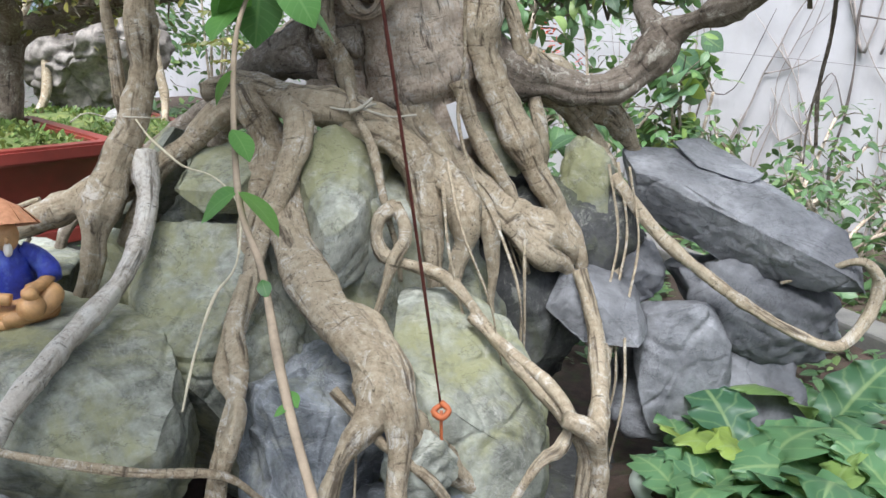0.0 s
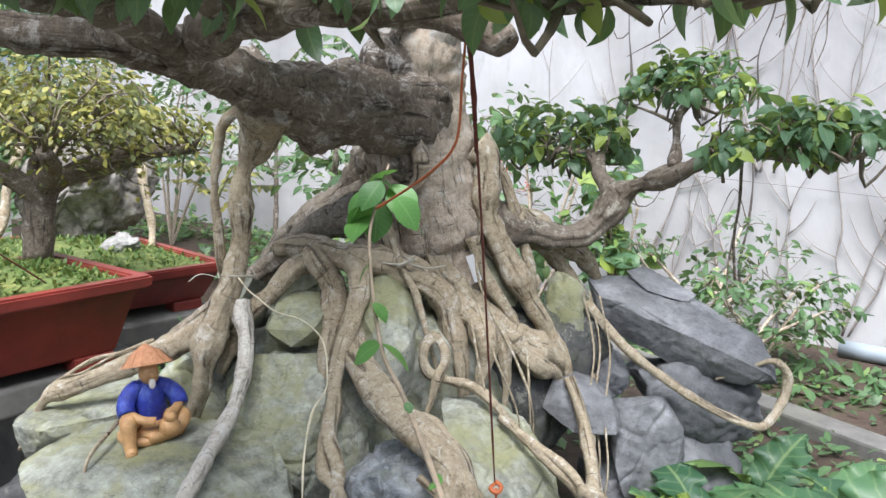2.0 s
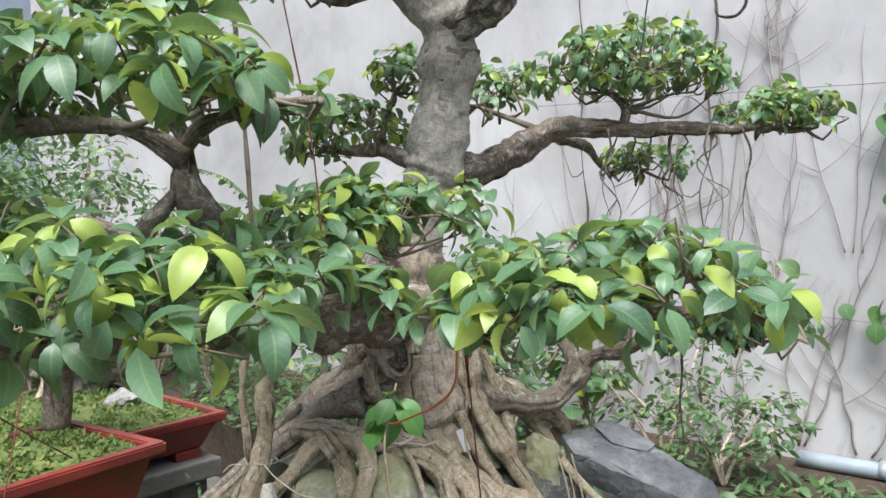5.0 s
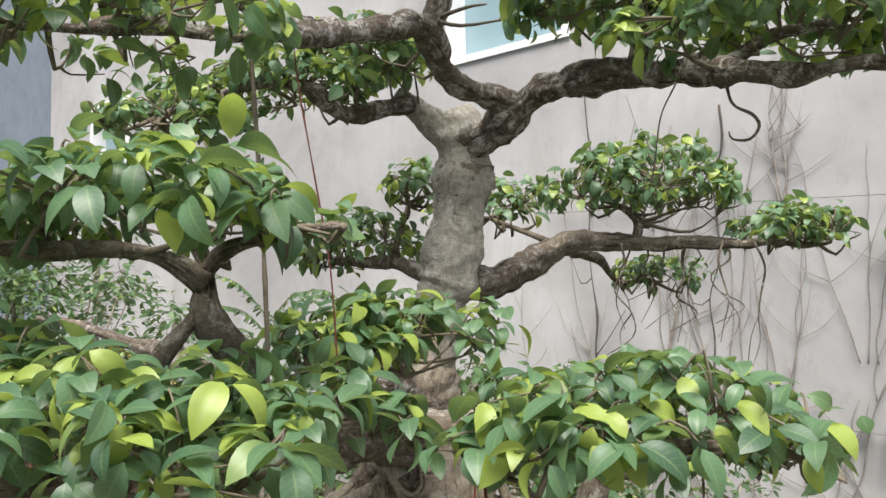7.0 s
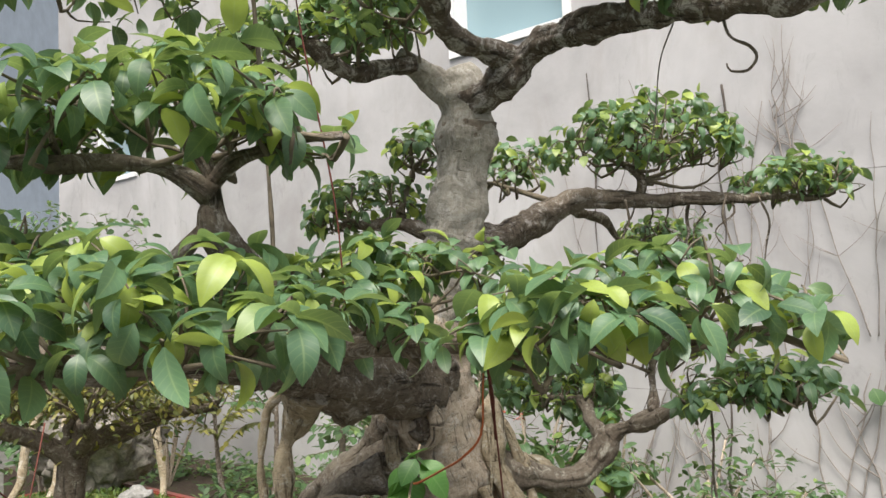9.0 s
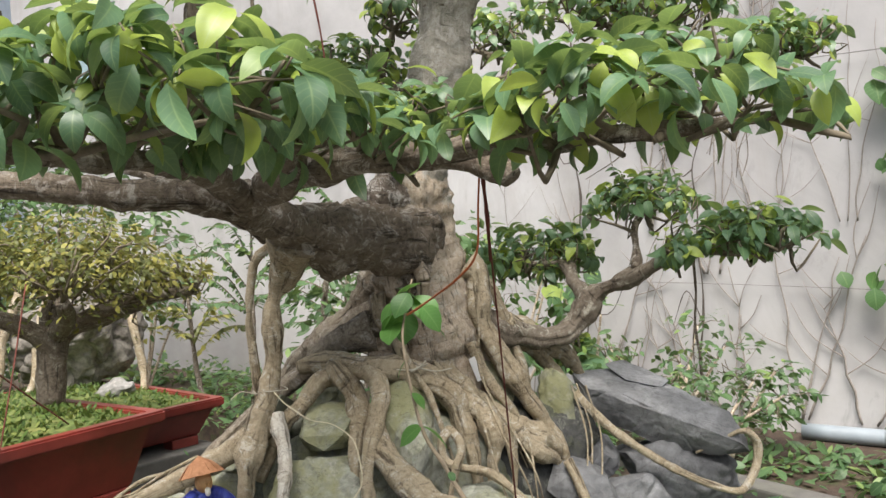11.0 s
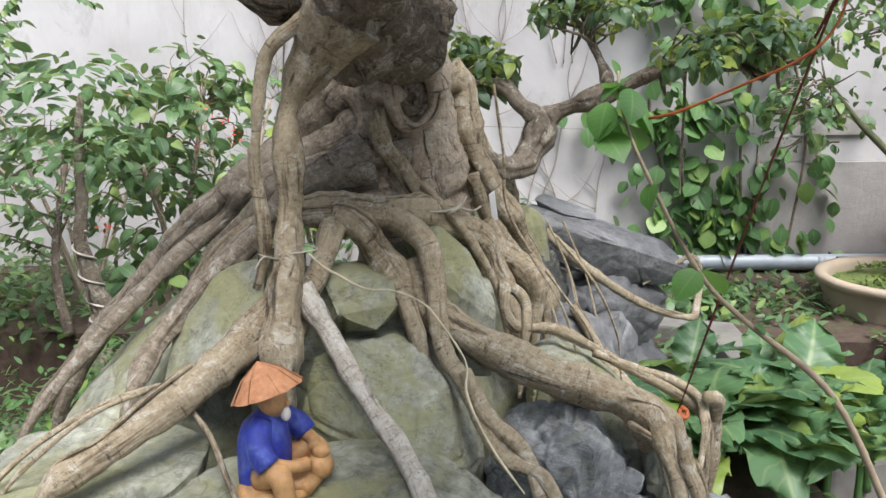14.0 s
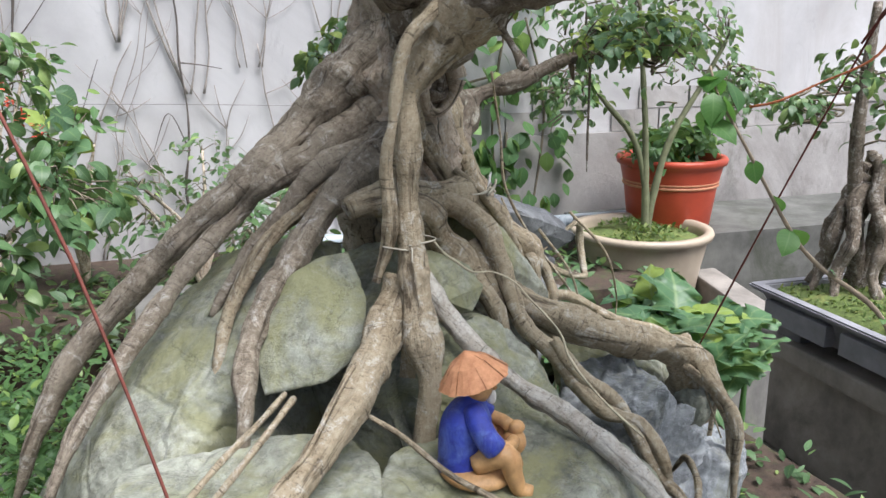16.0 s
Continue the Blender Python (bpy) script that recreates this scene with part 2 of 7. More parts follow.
def tube_arrays(pts, seg=12, step=0.012, rough=0.12, flute=0.0, freq=26.0, start=0):
    """Tapered limb with a knobbly, fluted skin; verts and faces."""
    way = spline(pts, step)
    n = len(way)
    tan = np.gradient(way[:, :3], axis=0)
    tan /= np.linalg.norm(tan, axis=1)[:, None] + 1e-9
    side = np.cross(tan[0], (0.31, 0.2, 0.93))
    side /= np.linalg.norm(side) + 1e-9
    verts, faces, grain, run = [], [], [], 0.0
    seed = Vector((pts[0][0] * 37, pts[0][1] * 17, pts[-1][2] * 29))
    for i in range(n):
        side = side - tan[i] * (side @ tan[i])
        side /= np.linalg.norm(side) + 1e-9
        up = np.cross(tan[i], side)
        run += np.linalg.norm(way[i, :3] - way[i - 1, :3]) if i else 0.0
        swell = 1 + 1.1 * rough * (noise.noise(Vector((run * 17, 3.1, 7.7)) + seed) + 0.6 * noise.noise(Vector((run * 43, 1.3, 2.2)) + seed))
        for k in range(seg):
            a = 2 * math.pi * k / seg
            d = side * math.cos(a) + up * math.sin(a)
            r = way[i, 3] * swell
            q = Vector(way[i, :3] + d * r)
            e = 1 + rough * (noise.noise(q * freq + seed) + 0.6 * noise.noise(q * freq * 2.7) + 0.35 * noise.noise(q * freq * 6.5))
            if flute:
                e += flute * noise.noise(Vector((math.cos(a) * 1.7, math.sin(a) * 1.7, i * step * 3)) + seed)
            verts.append(way[i, :3] + d * r * e)
            grain.append((math.cos(a) * r + seed.x, math.sin(a) * r + seed.y, run + seed.z))
    for i in range(n - 1):
        for k in range(seg):
            a, b = start + i * seg + k, start + i * seg + (k + 1) % seg
            faces.append((a, b, b + seg, a + seg))
    verts += [way[0, :3], way[-1, :3]]
    grain += [tuple(seed), (seed.x, seed.y, seed.z + run)]
    c0, c1 = start + n * seg, start + n * seg + 1
    for k in range(seg):
        faces.append((c0, start + (k + 1) % seg, start + k))
        faces.append((c1, start + (n - 1) * seg + k, start + (n - 1) * seg + (k + 1) % seg))
    return verts, faces, grain


def tube(pts, **kw):
    v, f, g = tube_arrays(pts, **kw)
    return mesh_from("limb", v, f, True, g)


def tubes(list_of_pts, **kw):
    vs, fs, gs = [], [], []
    for p in list_of_pts:
        v, f, g = tube_arrays(p, start=len(vs), **kw)
        vs += v
        fs += f
        gs += g
    return mesh_from("limbs", vs, fs, True, gs)


def rock_mesh(centre, radii, turn=(0, 0, 0), seed=1, sub=5, rough=0.2, cuts=14, pits=(), strata=0.0, crack=0.07, flat=None):
    """Broken rock: a ball cut by flat faces, split by cracks, then weathered; pits are (x, y, z, r) hollows; flat: extra cut (way, depth)."""
    rnd = random.Random(seed)
    bm = bmesh.new()
    bmesh.ops.create_icosphere(bm, subdivisions=sub, radius=1.0)
    planes = [(Vector(w).normalized(), d) for w, d in (flat or ())]
    for _ in range(cuts):
        v = Vector((rnd.gauss(0, 1), rnd.gauss(0, 1), rnd.gauss(0, 1))).normalized()
        planes.append((v, rnd.uniform(0.6, 0.92)))
    off = Vector((seed * 3.7, seed * 1.3, seed * 2.1))
    m = Matrix.Translation(centre) @ pose(0, 0, 0, *turn).to_3x3().to_4x4()
    rad = Vector(radii)
    size = sum(radii) / 3
    for v in bm.verts:
        p = v.co.copy()
        warp = Vector(noise.noise_vector(p * 1.4 + off)) * 0.12
        for nrm, d in planes:
            h = (p + warp).dot(nrm)
            if h > d:
                p -= nrm * (h - d) * 0.97
        f = 1 + rough * (noise.fractal(p * 1.8 + off, 0.9, 2.1, 6) * 0.5 - 0.3 * abs(noise.noise(p * 3.6 + off)))
        ds = noise.voronoi(p * 1.9 + warp * 3 + off)[0]
        f -= crack * max(0.0, 1 - (ds[1] - ds[0]) * 9)
        if strata:
            f += strata * noise.noise(Vector((p.x * 0.6, p.y * 0.6, p.z * 6)) + off)
        q = m @ Vector((p.x * rad.x * f, p.y * rad.y * f, p.z * rad.z * f))
        g = min(0.005, size * 0.035)
        q += Vector(noise.noise_vector(q * 42 + off)) * g + Vector(noise.noise_vector(q * 120 + off)) * g * 0.35
        for x, y, z, r in pits:
            d = (q - Vector((x, y, z))).length
            if d < r * 1.3:
                q += (Vector((centre[0], centre[1], centre[2] - 0.1)) - q).normalized() * min(1.0, 2.2 * (1 - d / (r * 1.3))) * r * 2.2
        v.co = q
    for f in bm.faces:
        f.smooth = True
    return bm


def split_rock(corners, seed, rounds=4, rough=0.006, soft=2, pits=()):
    """Sharp stone that fills the hull of a few corners, its edges worn and its faces broken."""
    bm = bmesh.new()
    vs = [bm.verts.new(c) for c in corners]
    res = bmesh.ops.convex_hull(bm, input=vs)
    bmesh.ops.delete(bm, geom=[v for v in bm.verts if not v.link_faces], context="VERTS")
    bmesh.ops.triangulate(bm, faces=bm.faces)
    for k in range(rounds):
        bmesh.ops.subdivide_edges(bm, edges=bm.edges, cuts=1, use_grid_fill=True)
        bmesh.ops.triangulate(bm, faces=[f for f in bm.faces if len(f.verts) > 3])
        if k < soft:
            bmesh.ops.smooth_vert(bm, verts=bm.verts, factor=0.22, use_axis_x=True, use_axis_y=True, use_axis_z=True)
    bmesh.ops.recalc_face_normals(bm, faces=bm.faces)
    bm.normal_update()
    off = Vector((seed * 1.7, seed * 2.3, seed * 0.9))
    for v in bm.verts:
        p = v.co
        d = noise.fractal(p * 9 + off, 0.9, 2.1, 5) - 0.8 * abs(noise.noise(p * 15 + off))
        ds = noise.voronoi(p * 11 + off)[0]
        d -= 0.35 * max(0.0, 1 - (ds[1] - ds[0]) * 12)
        cs = noise.voronoi(p * 6.5 + off + Vector(noise.noise_vector(p * 9)) * 0.35)[0]
        q = p + v.normal * (d * rough - 0.005 * max(0.0, 1 - (cs[1] - cs[0]) * 14) * max(0.0, min(1.0, 3 * noise.noise(p * 5 + off))))
        for x, y, z, r in pits:
            e = (p - Vector((x, y, z))).length
            if e < r:
                q = q - v.normal * r * 1.8 * (1 - (e / r) ** 3)
        v.co = q
    for f in bm.faces:
        f.smooth = True
    return bm


LEAF_UV = {}


def leaf_arrays(length, width, arch=0.5, fold=0.25, rows=6, across=2):
    """One pointed leaf along +y, its face up; arched down and folded on the midrib."""
    vs, fs, n = [], [], across + 1
    for i in range(rows + 1):
        t = i / rows
        w = width * 0.5 * max(0.03, math.sin(math.pi * min(1, t ** 0.9)) ** 0.8) * (1 if t < 0.8 else (1 - (t - 0.8) * 1.6))
        if i == rows:
            w = width * 0.015
        a = arch * t
        y, z = length * (math.sin(a) / arch if arch else t), -length * ((1 - math.cos(a)) / arch if arch else 0)
        for k in range(n):
            u = 2 * k / across - 1
            vs.append((u * w, y, z + fold * w * abs(u) ** 0.8 - 0.35 * fold * w * u * u))
    for i in range(rows):
        for k in range(across):
            a = i * n + k
            fs.append((a, a + 1, a + n + 1, a + n))
    LEAF_UV[len(vs)] = np.array([(2 * k / across - 1, i / rows, 0.0) for i in range(rows + 1) for k in range(n)])
    return np.array(vs), fs


def leaf_pose(p, out, droop, roll, rnd):
    """Turn whose y runs along the way that the leaf points."""
    d = Vector(out)
    d.z = -droop
    d.normalize()
    up = Vector((rnd.gauss(0, 0.25), rnd.gauss(0, 0.25), 1))
    x = d.cross(up).normalized()
    z = x.cross(d)
    m = Matrix((x, d, z)).transposed().to_4x4()
    return Matrix.Translation(p) @ m @ pose(0, 0, 0, 0, roll, 0)


def pad_leaves(centre, radii, n, length, seed, droop=(0.1, 1.2), fill=0.55):
    """Poses of leaves over a flat cloud of foliage."""
    rnd = random.Random(seed)
    out = []
    while len(out) < n:
        a, r = rnd.uniform(0, 2 * math.pi), math.sqrt(rnd.random())
        lump = 0.78 + 0.35 * noise.noise(Vector((math.cos(a) * 1.5, math.sin(a) * 1.5, seed)))
        x, y = math.cos(a) * r * lump, math.sin(a) * r * lump
        top = math.sqrt(max(0, 1 - r * r))
        z = top * (1 - abs(rnd.gauss(0, fill))) + 0.35 * noise.noise(Vector((x * 3, y * 3, seed * 1.7)))
        p = Vector((centre[0] + x * radii[0], centre[1] + y * radii[1], centre[2] + z * radii[2]))
        da = a + rnd.gauss(0, 0.9)
        d = rnd.uniform(*droop) * (0.5 + 0.8 * r)
        s = length * rnd.uniform(0.62, 1.05)
        out.append((leaf_pose(p, (math.cos(da), math.sin(da), 0), d, rnd.gauss(0, 28), rnd), s, rnd.random()))
    return out


def pad_shoots(centre, radii, n, length, seed):
    """Leaves in whorls round the shoot tips of a flat pad; gives the leaves and the tips."""
    rnd = random.Random(seed)
    items, tips = [], []
    while len(items) < n:
        a, q = rnd.uniform(0, 2 * math.pi), math.sqrt(rnd.random())
        lump = 0.8 + 0.35 * noise.noise(Vector((math.cos(a) * 1.5, math.sin(a) * 1.5, seed)))
        x, y = math.cos(a) * q * lump, math.sin(a) * q * lump
        z = math.sqrt(max(0.0, 1 - q * q)) * (1 - 1.15 * rnd.random() ** 1.7) + 0.35 * noise.noise(Vector((x * 3, y * 3, seed * 1.7)))
        tip = Vector((centre[0] + x * radii[0], centre[1] + y * radii[1], centre[2] + z * radii[2]))
        axis = Vector((math.cos(a) * q * 0.8 + rnd.gauss(0, 0.25), math.sin(a) * q * 0.8 + rnd.gauss(0, 0.25), 1.0 - 0.55 * q)).normalized()
        e1 = axis.orthogonal().normalized()
        e2 = axis.cross(e1)
        tips.append((Matrix.Translation(tip), 0.0, 0.0))
        turn = rnd.uniform(0, 6.28)
        for j in range(rnd.randrange(3, 7)):
            phi, el = turn + 2.4 * j, rnd.uniform(-0.35, 0.6)
            d = (e1 * math.cos(phi) + e2 * math.sin(phi)) * math.cos(el) + axis * math.sin(el)
            s = length * rnd.uniform(0.55, 1.08)
            p = tip + d * 0.006 + axis * rnd.gauss(0, 0.006)
            items.append((leaf_pose(p, (d.x, d.y, 0), -d.z, rnd.gauss(0, 20), rnd), s, rnd.random()))
    return items, tips


LEAF_SHAPES = [leaf_arrays(1.0, w, a, f, 7, 4) for w, a, f in ((0.49, 1.0, 0.3), (0.45, 1.6, 0.42), (0.54, 0.7, 0.22), (0.46, 2.0, 0.4), (0.5, 1.3, 0.5), (0.48, 1.8, 0.25))]


def leaves_joined(items, shapes=LEAF_SHAPES):
    vs, fs, uv, k = [], [], [], 0
    for m, s, u in items:
        v, f = shapes[int(u * 997) % len(shapes)]
        mm = np.array(m)
        w = (v * s) @ mm[:3, :3].T + mm[:3, 3]
        vs.append(w)
        uv.append(LEAF_UV[len(v)])
        fs += [tuple(i + k for i in q) for q in f]
        k += len(v)
    return mesh_from("leaves", np.vstack(vs), fs, True, np.vstack(uv))


def twig_lines(items, stems, seed, share=0.35, r=0.0011):
    """Thin twigs from the nearest stem point out to some of the leaves."""
    rnd = random.Random(seed)
    out = []
    for m, s, u in items:
        if rnd.random() > share:
            continue
        p = np.array(m.translation)
        st = min(stems, key=lambda q: sum((q[i] - p[i]) ** 2 for i in range(3)) * rnd.uniform(0.6, 1.4))
        a = np.array(st[:3])
        if np.linalg.norm(a - p) > 0.11:
            a = p + (a - p) * 0.09 / np.linalg.norm(a - p)
        mid = a * 0.45 + p * 0.55 + np.array([rnd.gauss(0, 0.012), rnd.gauss(0, 0.012), rnd.gauss(0.004, 0.012)])
        out.append([(*a, r * 1.9), (*mid, r * 1.3), (*p, r * 0.7)])
    return out


def box_bm(bm, lo, hi, bevel=0.0):
    r = bmesh.ops.create_cube(bm, size=1.0)
    for v in r["verts"]:
        v.co = Vector([(lo[i] + hi[i]) / 2 + v.co[i] * (hi[i] - lo[i]) for i in range(3)])
    if bevel:
        es = list({e for v in r["verts"] for e in v.link_edges})
        bmesh.ops.bevel(bm, geom=es, offset=bevel, segments=2, affect="EDGES", profile=0.6)
    return bm


def lathe(profile, centre, seg=40):
    """Turned shape from (r, z) pairs round a centre."""
    vs, fs = [], []
    for r, z in profile:
        for k in range(seg):
            a = 2 * math.pi * k / seg
            vs.append((centre[0] + r * math.cos(a), centre[1] + r * math.sin(a), centre[2] + z))
    for i in range(len(profile) - 1):
        for k in range(seg):
            a, b = i * seg + k, i * seg + (k + 1) % seg
            fs.append((a, b, b + seg, a + seg))
    return mesh_from("turned", vs, fs)


# ---- the ground, the wall ----
WD = Vector((0.743, -0.669, 0))        # along the wall, to its near end
WN = Vector((-0.669, -0.743, 0))       # out of the wall
WP = Vector((1.50, 2.75, 0))           # a point on its face


def on_wall(s, z, out=0.0):
    p = WP + WD * s + WN * out
    return (p.x, p.y, z)


CONCRETE = plain("concrete", (0.135, 0.13, 0.12), 0.9, 0.3, 14, relief=0.4, second=(0.16, 0.16, 0.13))
PLASTER, _nt, _b = material("weathered_plaster", (0.62, 0.6, 0.6), 0.9)
_c = ramp(_nt, noise_node(_nt, 0.9, 8, 0.62, distort=0.4), [(0.3, (0.3, 0.293, 0.297)), (0.5, (0.43, 0.423, 0.428)), (0.72, (0.54, 0.535, 0.542))])
_s = ramp(_nt, noise_node(_nt, 2.2, 9, 0.7, stretch=(1, 1, 0.3), distort=0.6), [(0.52, (0, 0, 0)), (0.72, (0.6, 0.6, 0.6))])
_c = mix(_nt, _s, _c, (0.33, 0.305, 0.29))
_s = ramp(_nt, noise_node(_nt, 6.5, 10, 0.75, stretch=(1, 1, 0.45), distort=0.8), [(0.56, (0, 0, 0)), (0.66, (0.45, 0.45, 0.45))])
_c = mix(_nt, _s, _c, (0.27, 0.265, 0.265))
_nt.links.new(_c, _b.inputs["Base Color"])
bump(_nt, _b, noise_node(_nt, 30, 8, 0.7), 0.25, 0.004)
SOIL = plain("soil", (0.055, 0.036, 0.026), 0.95, 0.5, 40, relief=0.9, second=(0.05, 0.07, 0.02))
WATER, _nt, _b = material("dark_water", (0.02, 0.025, 0.018), 0.12)
bump(_nt, _b, noise_node(_nt, 9, 3), 0.08, 0.01)


def slab_along_wall(s0, s1, z0, z1, out0, out1):
    bm = bmesh.new()
    box_bm(bm, (s0, out0, z0), (s1, out1, z1))
    m = Matrix((WD, WN, Vector((0, 0, 1)))).transposed().to_4x4()
    m = Matrix.Translation(WP) @ m
    if m.determinant() < 0:
        bmesh.ops.reverse_faces(bm, faces=bm.faces)
    bmesh.ops.transform(bm, matrix=m, verts=bm.verts)
    return bm


def build_wall():
    """The tall plaster wall with two window openings."""
    holes = [(-1.85, -1.05, 2.78, 3.9), (-5.95, -5.3, 2.6, 3.25)]
    ss = sorted({-6.75, 9.0, *[h[0] for h in holes], *[h[1] for h in holes]})
    w = thing("wall_north", on_wall(0, 0), "tall weathered grey plaster garden wall", "wall", kind="structure")
    for a, b in zip(ss[:-1], ss[1:]):
        cut = [h for h in holes if h[0] <= a and h[1] >= b]
        if cut:
            part("wall_section", slab_along_wall(a, b, -0.3, cut[0][2], -0.25, 0), PLASTER, w)
            part("wall_section", slab_along_wall(a, b, cut[0][3], 5.2, -0.25, 0), PLASTER, w)
        else:
            part("wall_section", slab_along_wall(a, b, -0.3, 5.2, -0.25, 0), PLASTER, w)
    glass, nt, b = material("window_glass", (0.25, 0.36, 0.4), 0.08)
    white = plain("white_frame", (0.8, 0.8, 0.8), 0.5, 0.05)
    for i, (a, b2, z0, z1) in enumerate(holes):
        t = thing("window_%d" % (i + 1), on_wall((a + b2) / 2, z0), "white framed window with blue-grey glass in the plaster wall", "window", kind="structure")
        part("pane", slab_along_wall(a + 0.04, b2 - 0.04, z0 + 0.04, z1 - 0.04, -0.12, -0.11), glass, t)
        for q in ((a, a + 0.045, z0, z1), (b2 - 0.045, b2, z0, z1), (a + 0.045, b2 - 0.045, z0, z0 + 0.04), (a + 0.045, b2 - 0.045, z1 - 0.04, z1)):
            part("window_frame", slab_along_wall(q[0], q[1], q[2], q[3], -0.14, 0.015), white, t)


build_wall()
bm = bmesh.new()
bmesh.ops.create_grid(bm, x_segments=40, y_segments=40, size=30)
lone("ground", bm, plain("yard_floor", (0.11, 0.105, 0.09), 0.9, 0.4, 6, relief=0.5, second=(0.06, 0.07, 0.04)), "dark damp concrete yard floor", "ground", kind="structure")
bm = bmesh.new()
box_bm(bm, (-9, -6, -0.3), (-8.8, 34, 14))
lone("wall_west", bm, plain("blue_plaster", (0.55, 0.6, 0.66), 0.9, 0.1, 3), "pale blue plaster wall far off", "wall", kind="structure")
bm = bmesh.new()
box_bm(bm, (-9, -6.2, -0.3), (9, -6, 3.0))
lone("wall_south", bm, PLASTER, "plain grey wall behind the walkway", "wall", kind="structure")

OLD_WALL, _nt, _b = material("stained_masonry", (0.4, 0.36, 0.34), 0.92)
_c = ramp(_nt, noise_node(_nt, 1.6, 9, 0.68, distort=0.6), [(0.32, (0.12, 0.115, 0.11)), (0.46, (0.27, 0.255, 0.245)), (0.66, (0.4, 0.385, 0.375))])
_s = ramp(_nt, noise_node(_nt, 3.0, 10, 0.75, stretch=(1, 1, 0.5), distort=0.5), [(0.56, (0, 0, 0)), (0.66, (0.8, 0.8, 0.8))])
_c = mix(_nt, _s, _c, (0.12, 0.115, 0.1))
_nt.links.new(_c, _b.inputs["Base Color"])
bump(_nt, _b, noise_node(_nt, 26, 9, 0.7), 0.5, 0.008)
low = thing("wall_east", on_wall(3, 0), "stained low masonry wall with broken block courses", "wall", kind="structure")
part("wall_face", slab_along_wall(1.02, 6.0, 0.0, 0.78, 0.003, 0.02), OLD_WALL, low)
rnd = random.Random(8)
for row in range(2):
    s = 1.02 + 0.13 * row
    while s < 5.8:
        w = rnd.uniform(0.24, 0.3)
        if rnd.random() > 0.1 + 0.35 * row:
            part("block", slab_along_wall(s, s + w - 0.008, 0.784 + 0.105 * row, 0.884 + 0.105 * row, 0.003, 0.014 + rnd.uniform(-0.006, 0.006)), OLD_WALL, low)
        s += w

# ---- the rockery ----
ROCKS = [
    # name, centre, radii, turn, seed, material, label, options
    ("core_rock", (-0.16, 1.03, 0.66), (0.27, 0.25, 0.29), (0, 0, 20), 3, STONE_GREEN, "large mossy grey-green limestone under the roots", dict(sub=6, rough=0.1, crack=0.03)),
    ("blue_front_rock", (-0.085, 0.725, 0.675), (0.098, 0.11, 0.12), (0, 0, 15), 41, STONE_BLUE, "jagged blue-grey limestone with a hollow underneath", dict(sub=6, rough=0.25, pits=[(-0.2, 0.655, 0.68, 0.055), (-0.085, 0.65, 0.72, 0.036)])),
    ("low_front_rock", (0.03, 0.69, 0.54), (0.175, 0.13, 0.13), (0, 0, 0), 43, STONE_BLUE, "blue-grey limestone at the foot of the rockery", dict(sub=6, rough=0.25, pits=[(-0.2, 0.64, 0.64, 0.06)])),
    ("low_left_rock", (-0.4, 0.61, 0.57), (0.16, 0.12, 0.125), (0, 0, 0), 44, STONE_BLUE, "low blue-grey limestone below the ledge", dict(sub=6, rough=0.25, pits=[(-0.2, 0.64, 0.64, 0.06)])),
    ("edge_rock", (0.025, 0.665, 0.70), (0.042, 0.03, 0.045), (10, 20, 0), 47, STONE_GREEN, "small pale sharp stone beside the string", dict(rough=0.15)),
    ("middle_slate", (0.27, 1.12, 0.76), (0.05, 0.05, 0.06), (0, 0, 10), 55, STONE_SLATE, "small grey slate in the shaded gap", {}),
    ("under_slate_rock", (0.46, 1.20, 0.71), (0.14, 0.12, 0.1), (0, 15, 0), 63, STONE_SLATE, "grey slate in the shade of the jutting rock", {}),
    ("low_slate_rock", (0.40, 1.12, 0.57), (0.16, 0.13, 0.12), (0, 0, 0), 64, STONE_SLATE, "dark slate low in the rockery", {}),
    ("rear_rock", (0.205, 1.15, 0.87), (0.06, 0.055, 0.095), (0, -8, 0), 71, STONE_GREEN, "grey stone gripped by two roots", dict(cuts=12, rough=0.1)),
    # next two are added fillers; their dark colour stands for shade between the stones
    ("fill_rock", (0.13, 1.12, 0.74), (0.17, 0.1, 0.17), (0, 0, 10), 83, STONE_SHADE, "added stone closing the gap behind the hanging roots, dark as its shade", dict(cuts=10)),
    ("base_rock", (0.0, 1.05, 0.28), (0.6, 0.42, 0.23), (0, 0, 0), 81, STONE_SHADE, "filler rock at the foot of the rockery, gap shade in its colour", dict(cuts=6)),
]
for name, c, r, t, seed, mat, label, opt in ROCKS:
    lone(name, rock_mesh(c, r, t, seed, **opt), mat, label, "rock", "rockery stones")

lone("slate_rock", split_rock([(0.255, 1.25, 0.925), (0.34, 1.28, 0.925), (0.46, 1.25, 0.895), (0.565, 1.13, 0.84), (0.26, 1.15, 0.905), (0.32, 1.125, 0.895), (0.43, 1.08, 0.845), (0.555, 1.05, 0.79), (0.578, 1.06, 0.765), (0.27, 1.17, 0.84), (0.40, 1.13, 0.775), (0.52, 1.075, 0.757), (0.3, 1.3, 0.83), (0.5, 1.29, 0.77), (0.6, 1.18, 0.78)], 61, 6, 0.005, 1), STONE_SLATE, "long grey slate with a sharp ridge jutting past the roots", "rock", "rockery stones")
lone("slate_fold", split_rock([(0.33, 1.26, 0.935), (0.38, 1.29, 0.94), (0.47, 1.22, 0.893), (0.44, 1.19, 0.885), (0.36, 1.2, 0.905), (0.4, 1.28, 0.86), (0.45, 1.24, 0.86)], 65, 5, 0.003, 1), STONE_SLATE, "raised fold of slate on the jutting rock", "rock", "rockery stones")
